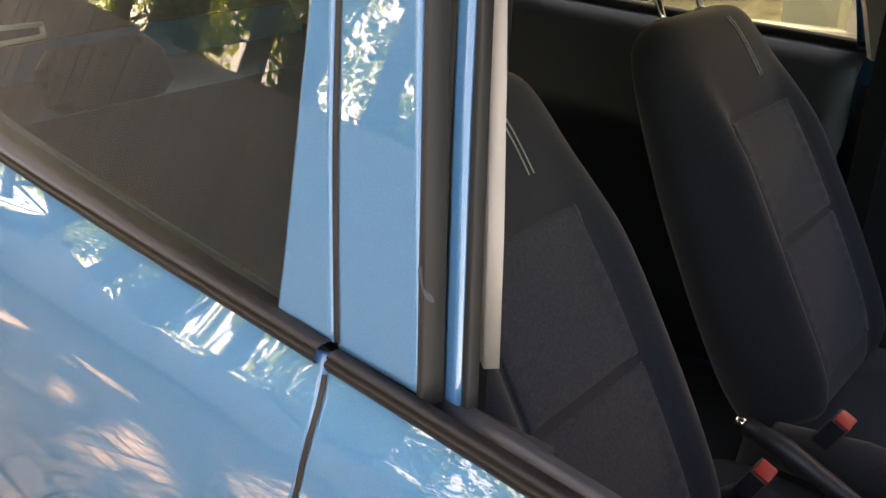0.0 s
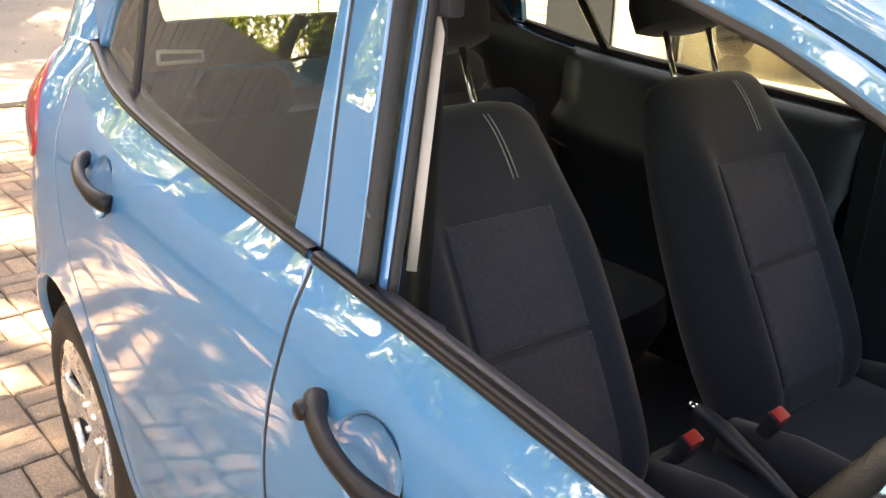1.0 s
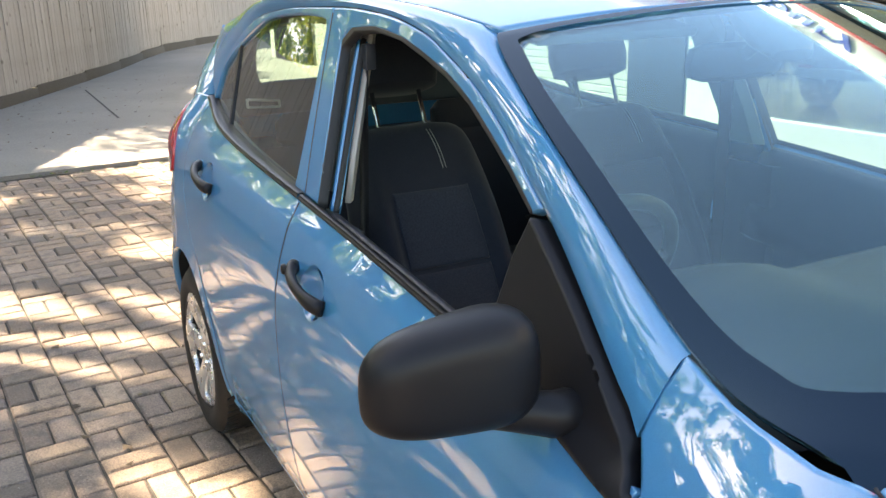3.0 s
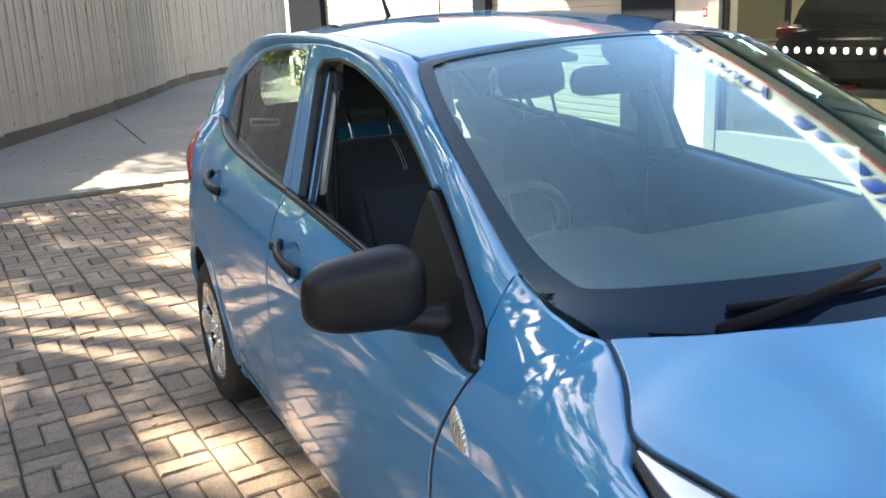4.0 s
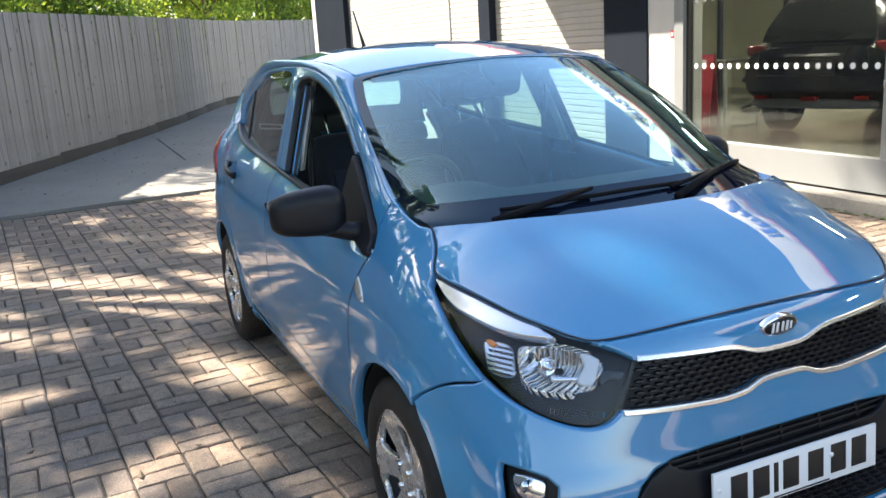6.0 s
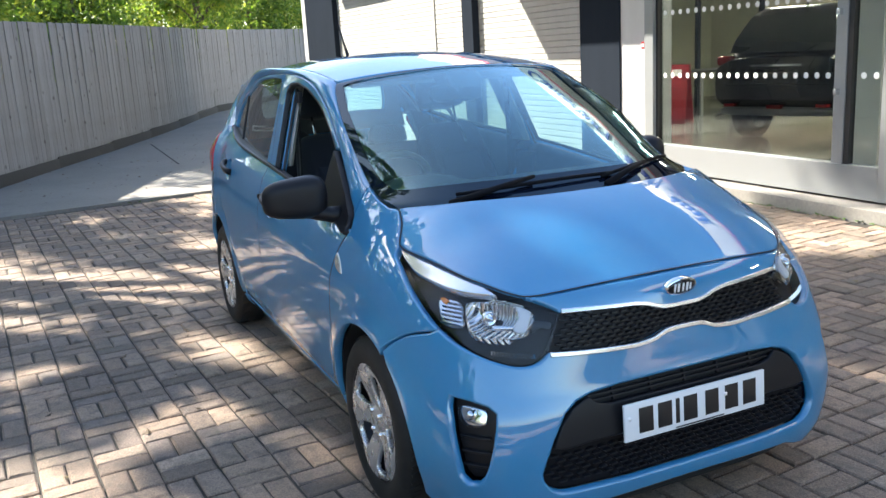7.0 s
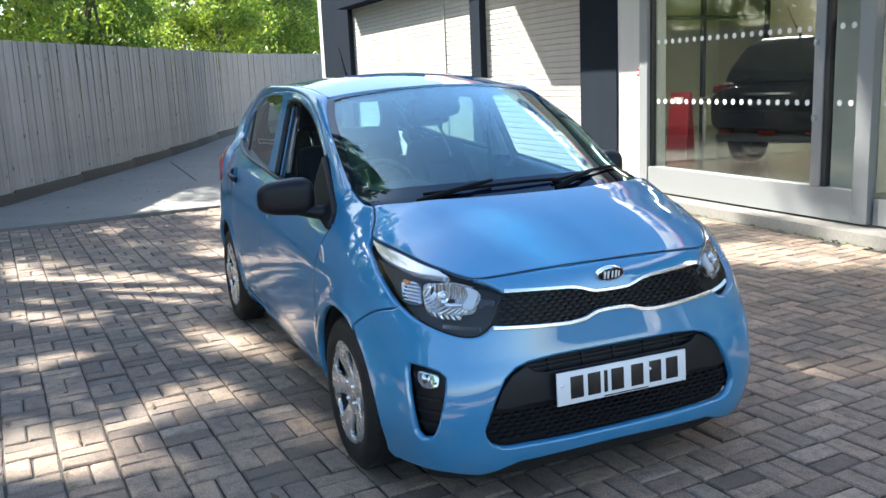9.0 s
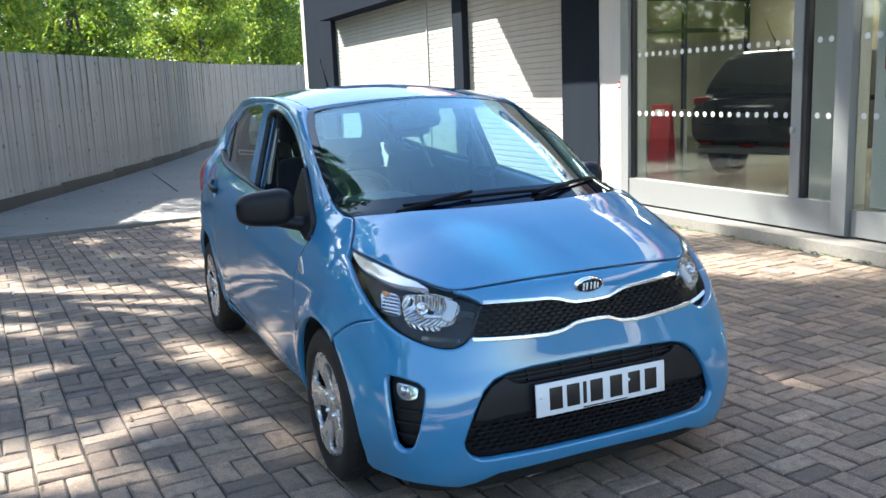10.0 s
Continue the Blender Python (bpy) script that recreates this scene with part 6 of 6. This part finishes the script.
# console and handbrake
part("console", pad([((0.16, 0, 0.27), 0.09, 0.42, (1, 0, 0)), ((0.16, 0, 0.42), 0.085, 0.40, (1, 0, 0)), ((0.18, 0, 0.475), 0.075, 0.38, (1, 0, 0)), ((0.18, 0, 0.485), 0.06, 0.35, (1, 0, 0))], 32, 6), CABIN, car)
hb = part("handbrake", tube(bmesh.new(), [(0.12, 0.01, 0.48), (0.02, 0.01, 0.535), (-0.08, 0.012, 0.572), (-0.14, 0.012, 0.585)], [0.014, 0.013, 0.017, 0.015], 12), CABIN, car)
part("button", tube(bmesh.new(), [(-0.14, 0.012, 0.585), (-0.156, 0.012, 0.588)], 0.009, 10), CHROME, hb)
part("gear_lever", tube(bmesh.new(), [(0.42, 0, 0.49), (0.40, 0, 0.58), (0.395, 0, 0.62), (0.39, 0, 0.66)], [0.05, 0.014, 0.020, 0.016], 12), CABIN, car)
part("cup_ring", lathe(bmesh.new(), [(0.036, 0.0), (0.036, 0.006), (0.042, 0.006), (0.044, 0.0)], (0.30, 0.02, 0.486), "Z", 24), SATIN, car)
# dashboard: a rolled shelf with a hooded cluster
rows = []
for i in range(25):
    s = -1 + 2 * i / 24
    y = 0.60 * s
    hood = 0.045 * math.exp(-((y + 0.33) / 0.17) ** 4)
    fx = 0.96 - 0.10 * abs(s) ** 2
    rows.append([Vector(p) for p in ((min(fx + 0.16, screen(s * 0.97, 0.1).x - 0.03), y, 0.945), (fx, y, 0.955), (0.80, y, 0.960 + hood * 0.5), (0.66, y, 0.955 + hood), (0.585, y, 0.935 + hood), (0.555, y, 0.905 + hood * 0.6), (0.57, y, 0.84), (0.60, y, 0.76), (0.56, y, 0.70), (0.57, y, 0.60), (0.66, y, 0.50))])
DASH = Mat("dashboard_plastic", (0.030, 0.030, 0.033), 0.6)
DASH.bump(DASH.noise(240, 3), 0.25, 0.002)
dash = part("dashboard", solid(rows, 0.012), DASH.m, car, "dark grey moulded dashboard")
# steering wheel
WHEEL_LEATHER = Mat("wheel_rim_grain", (0.045, 0.042, 0.038), 0.42)
WHEEL_LEATHER.bump(WHEEL_LEATHER.noise(420, 2), 0.4, 0.002)
SW = pose(0.355, -0.33, 0.915, 0, 28, 0)
ringp = [(0, 0.182 * math.cos(2 * math.pi * k / 48), 0.182 * math.sin(2 * math.pi * k / 48)) for k in range(48)]
stw = part("steering_wheel", tube(bmesh.new(), ringp, 0.0155, 14, closed=True), WHEEL_LEATHER.m, car, "steering wheel with grained rim")
stw.matrix_local = SW
part("hub", pad([((0.05, 0, -0.09), 0.05, 0.01, (1, 0, 0)), ((0.045, 0, -0.06), 0.075, 0.03, (1, 0, 0)), ((0.04, 0, 0.0), 0.085, 0.035, (1, 0, 0)), ((0.045, 0, 0.045), 0.08, 0.03, (1, 0, 0)), ((0.05, 0, 0.07), 0.05, 0.01, (1, 0, 0))], 24), CABIN, stw)
for a in (0.15, math.pi - 0.15, -math.pi / 2):
    c, s_ = math.cos(a), math.sin(a)
    part("spoke", tube(bmesh.new(), [(0.045, 0.06 * c, 0.06 * s_), (0.02, 0.12 * c, 0.12 * s_), (0.0, 0.178 * c, 0.178 * s_)], [0.022, 0.016, 0.012], 10), SATIN if abs(c) > 0.5 else CABIN, stw)
part("column", tube(bmesh.new(), [(0.40, -0.33, 0.89), (0.50, -0.33, 0.85), (0.62, -0.33, 0.82)], [0.045, 0.055, 0.06], 14), CABIN, car)
for sg in (-1, 1):
    part("column_stalk", tube(bmesh.new(), [(0.445, -0.33 + sg * 0.05, 0.885), (0.435, -0.33 + sg * 0.13, 0.90), (0.432, -0.33 + sg * 0.175, 0.905), (0.43, -0.33 + sg * 0.20, 0.91)], [0.008, 0.008, 0.013, 0.011], 10), CABIN, car)
# air vents
for y0 in (-0.53, 0.53):
    part("air_vent", lathe(bmesh.new(), [(0.0001, 0.0), (0.04, 0.003), (0.05, 0.0), (0.054, -0.012), (0.054, -0.04)][::-1], (0.563, y0, 0.86), "X", 24), SATIN, car)
# rear-view mirror, sensor box and visors
rv = part("rear_view_mirror", pad([((0.36, 0, 1.262), 0.08, 0.012, (1, 0, 0)), ((0.362, 0, 1.272), 0.115, 0.022, (1, 0, 0)), ((0.365, 0, 1.30), 0.125, 0.026, (1, 0, 0)), ((0.368, 0, 1.325), 0.118, 0.022, (1, 0, 0)), ((0.37, 0, 1.335), 0.09, 0.012, (1, 0, 0))], 28), CABIN, car)
part("mirror_stem", tube(bmesh.new(), [(0.385, 0, 1.31), (0.43, 0, 1.345), (0.465, 0, 1.375)], [0.012, 0.016, 0.03], 10), CABIN, rv)
part("sensor_box", pad([((0.50, 0, 1.315), 0.05, 0.012, (0.4, 0, 1)), ((0.47, 0, 1.345), 0.075, 0.024, (0.4, 0, 1)), ((0.43, 0, 1.372), 0.075, 0.026, (0.4, 0, 1)), ((0.40, 0, 1.385), 0.06, 0.014, (0.4, 0, 1))], 20), CABIN, car)
for sg in (-1, 1):
    v = part("sun_visor", boxed((-0.075, -0.19, -0.009), (0.075, 0.19, 0.009), 0.007), LINER.m, car)
    v.matrix_local = pose(0.30, sg * 0.29, 1.372, 0, 12, sg * -4)

# ---- trees ----


def leaf_material(name, a, b, c):
    k = Mat(name, a, 0.45)
    r = k.island()
    col = k.ramp(r, (0.0, a), (0.55, b), (1.0, c))
    k.link(col, "Base Color")
    tl = k.t.nodes.new("ShaderNodeBsdfTranslucent")
    k.t.links.new(k.mix(1.0, col, (1.0, 1.0, 0.55), "MULTIPLY"), tl.inputs["Color"])
    mx = k.t.nodes.new("ShaderNodeMixShader")
    mx.inputs[0].default_value = 0.55
    k.t.links.new(k.b.outputs[0], mx.inputs[1])
    k.t.links.new(tl.outputs[0], mx.inputs[2])
    k.t.links.new(mx.outputs[0], k.t.nodes["Material Output"].inputs["Surface"])
    return k.m


LEAF = leaf_material("leaf", (0.10, 0.19, 0.03), (0.22, 0.32, 0.055), (0.42, 0.44, 0.09))
LEAF_DARK = leaf_material("leaf_dark", (0.07, 0.14, 0.03), (0.15, 0.24, 0.045), (0.28, 0.35, 0.08))
BARK = Mat("bark", (0.10, 0.08, 0.06), 0.9)
BARK.link(BARK.ramp(BARK.noise(14, 6, 0.7, stretch=(3, 3, 0.5)), (0.3, (0.05, 0.04, 0.03)), (0.7, (0.16, 0.13, 0.10))), "Base Color")
BARK.bump(BARK.noise(20, 5, 0.7, stretch=(3, 3, 0.4)), 0.8, 0.02)
BARK = BARK.m


def leaves(clumps, per, size, rs):
    """Small folded leaves scattered in clumps (centre, radius)."""
    pts = []
    for c, r in clumps:
        d = rs.normal(size=(per, 3))
        d /= np.linalg.norm(d, axis=1)[:, None]
        pts.append(np.array(c) + d * (r * rs.random(per) ** 0.45)[:, None] * np.array([1, 1, 0.75]))
    pts = np.concatenate(pts)
    n = len(pts)
    ax = rs.normal(size=(n, 3)) + np.array([0, 0, -0.3])
    ax /= np.linalg.norm(ax, axis=1)[:, None]
    up = rs.normal(size=(n, 3)) + np.array([0, 0, 0.8])
    sd = np.cross(ax, up)
    sd /= np.linalg.norm(sd, axis=1)[:, None] + 1e-9
    nn = np.cross(sd, ax)
    s = size * (0.6 + 0.8 * rs.random(n))[:, None]
    v = np.stack([pts, pts + ax * s * 0.5 + sd * s * 0.28 + nn * s * 0.06, pts + ax * s, pts + ax * s * 0.5 - sd * s * 0.28 + nn * s * 0.06], 1).reshape(-1, 3)
    idx = np.arange(n)[:, None] * 4
    f = (idx + np.array([[0, 1, 2, 3]])).tolist()
    me = bpy.data.meshes.new("crown")
    me.from_pydata(v.tolist(), [], f)
    return me


def tree(x, y, z0, height, spread, clump_count, per, size, seed, mat, label, low=0.3, group="trees behind the fence", clump=(0.35, 0.75), shift=(0, 0)):
    rs = np.random.RandomState(seed)
    t = thing("tree", label, "tree", group, at=Matrix.Translation((x, y, z0)))
    lean = rs.uniform(-0.6, 0.6, 2)
    pts = [Vector(((lean[0] + shift[0] * 0.7) * k * k / 16, (lean[1] + shift[1] * 0.7) * k * k / 16, height * 0.8 * k / 4)) for k in range(5)]
    part("trunk", tube(bmesh.new(), spline(pts, 4), [0.16 * height / 6 * (1 - 0.75 * k / 16) for k in range(17)], 10), BARK, t)
    clumps = []
    for k in range(clump_count):
        a = rs.uniform(0, 2 * math.pi)
        h = low + (1 - low) * rs.random() ** 0.8
        r = spread * math.sin(math.pi * (0.12 + 0.82 * (h - low) / (1 - low))) ** 0.7 * rs.random() ** 0.5
        clumps.append(((shift[0] + r * math.cos(a), shift[1] + r * math.sin(a), height * h), rs.uniform(*clump)))
    for k in range(7):
        c = Vector(clumps[k * clump_count // 7][0])
        b = pts[2].lerp(pts[4], rs.random())
        part("limb", tube(bmesh.new(), spline([b, b.lerp(c, 0.5) + Vector((0, 0, 0.25)), c], 4), [0.06 * height / 6 * (1 - 0.8 * i / 8) for i in range(9)], 7), BARK, t)
    me = leaves(clumps, per, size, rs)
    me.materials.append(mat)
    ob = new("crown", me)
    ob.parent = t
    return t


# a thick row behind the fence
rs0 = np.random.RandomState(3)
for i, (fx, off) in enumerate([(-10, 2.6), (-13, 2.0), (-15.5, 3.4), (-18, 2.2), (-21, 2.8), (-24, 2.0), (-27.5, 2.6), (-31, 2.2), (-35, 2.0), (-20, 6.5), (-26, 7.0), (-33, 7.5), (-40, 6.0), (-15, 7.0), (-39, 1.0)]):
    if fx < -29:
        continue
    k = int(np.argmin([abs(p[0] - fx) for p in FENCE_LINE]))
    py = FENCE_LINE[k][1] - off - 0.8 if fx > -29 else 5.6 + (-29 - fx) * 0.32 - off
    tree(fx, py, 0.2, rs0.uniform(5.0, 7.5), rs0.uniform(1.5, 2.0) if off < 4 else 2.6, 70 if fx < -14 else 38, 230, 0.12, 20 + i, LEAF if i % 3 else LEAF_DARK, "leafy green tree behind the fence with sunlit yellowish leaves", low=0.16)
for i, (tx, ty) in enumerate([(-31, 5.2), (-34, 7.6), (-37, 10.5), (-33.5, 4.0), (-39, 7.0), (-42, 11.5), (-44, 14.5)]):
    tree(tx, ty, 0.4, rs0.uniform(5.5, 8), 2.8, 70, 230, 0.135, 40 + i, LEAF if i % 2 else LEAF_DARK, "leafy green tree behind the fence with sunlit yellowish leaves", low=0.1)
# more of the row where the fence runs on beside the paving
# added out of view to cover bright horizon sky in the car's reflections
for i, (tx, ty) in enumerate([(-5.2, -8.4), (-2.4, -10.0), (0.8, -10.6), (4.2, -11.8), (7.6, -13.0), (-0.6, -13.0), (3.0, -14.5), (-4.2, -12.4), (-8.4, -11.8), (-11.0, -9.0), (-6.6, -10.2), (2.4, -12.6)]):
    tree(tx, ty, 0.0, rs0.uniform(5.5, 6.8), 2.3, 60, 130, 0.18, 50 + i, LEAF if i % 2 else LEAF_DARK, "leafy green tree behind the fence with sunlit yellowish leaves", low=0.1)
# tall trees out of view, placed and seeded to dapple and shade the paving
for x, y, h, sp, cl, low, sh, sd in (
    (-6.2, -6.6, 9.0, 3.2, 16, 0.55, (0, 0.5), 240), (-9.6, -5.4, 9.5, 3.3, 22, 0.55, (0, 0.4), 2530), (-2.6, -9.2, 9.0, 3.0, 16, 0.55, (0, 0), 0),
    (-7.4, -5.6, 8.0, 2.3, 26, 0.55, (1.0, 1.9), 73), (-8.6, -7.2, 14.0, 3.0, 44, 0.60, (1.5, 2.4), 1638), (-10.4, -6.2, 14.0, 3.0, 52, 0.60, (1.2, 2.4), 58),
    (-5.2, -7.6, 12.0, 3.0, 34, 0.60, (0.6, 1.6), 9)):
    tree(x, y, 0.0, h, sp, cl, 380, 0.15, sd, LEAF, "tall leafy tree out of view, placed to dapple and shade the paving", low=low, group="overhanging trees", clump=(0.32, 0.70), shift=sh)

# ---- sign lettering, mirrored in the glass and bonnet ----


def lettering(text, size, m, mat, parent, name):
    cu = bpy.data.curves.new(name, "FONT")
    cu.body, cu.size, cu.extrude, cu.align_x = text, size, 0.01, "LEFT"
    cu.offset = 0.012 * size
    cu.materials.append(mat)
    ob = new(name, cu)
    ob.parent = parent
    ob.matrix_local = m
    return ob


lettering("Canterbury", 0.47, pose(-3.22, SIGN_Y - 0.012, 3.27, 90, 0, 0), SIGN_BLUE, sign, "lettering")
for x, w, h in ((-0.70, 0.21, 0.32), (-0.44, 0.18, 0.23), (-0.21, 0.17, 0.23), (0.01, 0.18, 0.23), (0.24, 0.17, 0.32), (0.46, 0.06, 0.32)):
    part("word_bar", boxed((x, SIGN_Y - 0.014, 3.27), (x + w, SIGN_Y + 0.004, 3.27 + h), 0.02), SIGN_BLUE, sign)

# ---- block paving in pairs of blocks, each pair turned against the next ----


def paver_material(name, island):
    k = Mat(name, (0.3, 0.25, 0.2), 0.85)
    r = k.island() if island else k.random()
    base = k.ramp(r, (0.0, (0.17, 0.125, 0.098)), (0.3, (0.30, 0.215, 0.158)), (0.6, (0.40, 0.285, 0.205)), (0.85, (0.22, 0.172, 0.146)), (1.0, (0.47, 0.345, 0.255)))
    geo = k.t.nodes.new("ShaderNodeNewGeometry").outputs["Position"]
    fine, mid, big = k.noise(150, 4, 0.7, vector=geo), k.noise(16, 5, 0.65, vector=geo), k.noise(1.1, 5, 0.6, vector=geo)
    c = k.mix(1.0, base, k.ramp(fine, (0.3, g(0.48)), (0.7, g(1.32))), "MULTIPLY")
    c = k.mix(k.ramp(mid, (0.46, g(0.0)), (0.68, g(0.65))), c, (0.115, 0.095, 0.08))
    c = k.mix(k.ramp(big, (0.45, g(0.0)), (0.7, g(0.35))), c, (0.17, 0.16, 0.13))
    speck = k.node("ShaderNodeTexVoronoi", Vector=geo, Scale=85.0)
    dotm = k.ramp(speck.outputs["Distance"], (0.08, g(1.0)), (0.13, g(0.0)))
    pick = k.ramp(speck.outputs["Color"], (0.70, g(0.0)), (0.78, g(0.8)))
    k.link(k.mix(k.mix(1.0, dotm, pick, "MULTIPLY"), c, (0.62, 0.58, 0.52)), "Base Color")
    k.bump(fine, 1.0, 0.006)
    return k.m


PAVER, PAVER_FAR = paver_material("paver", False), paver_material("paver_far", True)
ANG, PX0, PY0, CELL = radians(4.3), -0.345, -1.278, 0.2
U, V = Vector((math.cos(ANG), math.sin(ANG), 0)), Vector((-math.sin(ANG), math.cos(ANG), 0))


def block_arrays(rng):
    """One block, 200 x 100 mm, with worn edges."""
    a, b = 0.0957, 0.0457
    lev = ((0.0, 0.0, -0.05), (0.0, 0.0, -0.006), (0.007, 0.007, 0.0))
    v = [(sx * (a - i), sy * (b - j), z) for i, j, z in lev for sx, sy in ((-1, -1), (1, -1), (1, 1), (-1, 1))]
    f = [(k * 4 + i, k * 4 + (i + 1) % 4, k * 4 + 4 + (i + 1) % 4, k * 4 + 4 + i) for k in (0, 1) for i in range(4)] + [(8, 9, 10, 11)]
    return np.array(v), f


paving = tagged(new("paving"), "worn brownish concrete block paving in basket weave", "", "", "structure")
bv, bf = block_arrays(None)
blocks = []
for m in range(5):
    me = bpy.data.meshes.new("paver")
    jit = bv.copy()
    prng = np.random.RandomState(m)
    jit[8:] += prng.uniform(-0.0015, 0.0015, (4, 3))
    jit[4:] += prng.uniform(-0.001, 0.001, (8, 3))
    me.from_pydata(jit.tolist(), [], bf)
    me.materials.append(PAVER)
    blocks.append(me)
prng = np.random.RandomState(8)
fv, ff, near_count = [], [], 0
for i in range(-42, 52):
    for j in range(-34, 30):
        for k in (0, 1):
            turned = (i + j) % 2
            du, dv = (CELL * (i + 0.5), CELL * (j + 0.25 + 0.5 * k)) if not turned else (CELL * (i + 0.25 + 0.5 * k), CELL * (j + 0.5))
            p = Vector((PX0, PY0, 0)) + U * du + V * dv
            if p.x < -6.52 - 0.10 * p.y or p.x > 8.2 or p.y > 3.98 or p.y < -7.0:
                continue
            rot = ANG + (math.pi / 2 if turned else 0) + prng.normal() * 0.012
            p = p + Vector((prng.normal() * 0.0012, prng.normal() * 0.0012, prng.normal() * 0.0022))
            tilt = prng.normal(size=2) * 0.006
            if -0.9 < p.x < 2.6 and -2.7 < p.y < -0.75 and near_count < 300:
                ob = new("paver", blocks[(i * 7 + j * 3 + k) % 5])
                ob.parent = paving
                ob.matrix_local = Matrix.Translation(p) @ Euler((tilt[0], tilt[1], rot)).to_matrix().to_4x4()
                near_count += 1
                continue
            c, s = math.cos(rot), math.sin(rot)
            q = bv.copy()
            q[:, 2] += q[:, 0] * tilt[0] + q[:, 1] * tilt[1]
            n0 = len(fv) * 12
            fv.append(np.stack([p.x + q[:, 0] * c - q[:, 1] * s, p.y + q[:, 0] * s + q[:, 1] * c, p.z + q[:, 2]], 1))
            ff += [tuple(n0 + w for w in face) for face in bf]
me = bpy.data.meshes.new("paver_field")
me.from_pydata(np.concatenate(fv).tolist(), [], ff)
me.materials.append(PAVER_FAR)
ob = new("paver_field", me)
ob.parent = paving
tagged(ob, kind="stuff")

# ---- fallen leaves and bits on the ground ----


def litter(name, count, spots, size, mat, seed, label):
    """Curled little leaves lying about (x0, x1, y0, y1, height)."""
    rs = np.random.RandomState(seed)
    v, f = [], []
    for x0, x1, y0, y1, z, share in spots:
        for _ in range(int(count * share)):
            x, y, a = rs.uniform(x0, x1), rs.uniform(y0, y1), rs.uniform(0, 2 * math.pi)
            s, w = size * rs.uniform(0.5, 1.4), rs.uniform(0.25, 0.5)
            zz = z + (drive_z(x) if x < DRIVE_X - 0.3 else 0.0)
            c, d = math.cos(a), math.sin(a)
            n0 = len(v)
            for u, t, h in ((-0.5, 0, 0.1), (0, -w, 0.02), (0.5, 0, rs.uniform(0.1, 0.4)), (0, w, 0.02)):
                v.append((x + s * (u * c - t * d), y + s * (u * d + t * c), zz + 0.003 + s * h))
            f.append((n0, n0 + 1, n0 + 2, n0 + 3))
    me = bpy.data.meshes.new(name)
    me.from_pydata(v, [], f)
    me.materials.append(mat)
    return tagged(new(name, me), label, "leaves", "", "stuff")


DRY = Mat("dry_leaf", (0.10, 0.07, 0.04), 0.8)
DRY.link(DRY.ramp(DRY.island(), (0.0, (0.05, 0.035, 0.025)), (0.6, (0.12, 0.08, 0.045)), (1.0, (0.22, 0.17, 0.08))), "Base Color")
litter("fallen_leaves", 900, ((-6.4, 6.0, -4.5, -0.9, 0.0, 0.25), (-6.4, 5.0, 0.9, 3.9, 0.0, 0.15), (-14.0, -6.9, -2.0, 3.5, 0.0, 0.35), (-5.0, 6.0, 3.9, 4.02, 0.0, 0.15), (-6.6, -6.4, -3.0, 3.0, 0.0, 0.10)), 0.035, DRY.m, 11, "dry brown leaves and bits scattered on the paving")
MOSS = Mat("weed_green", (0.06, 0.10, 0.025), 0.8).m
litter("kerb_weeds", 500, ((-4.8, 6.5, 3.985, 4.03, 0.0, 0.8), (-6.62, -6.45, -2.5, 3.2, 0.0, 0.2)), 0.04, MOSS, 12, "small weeds along the concrete strip")
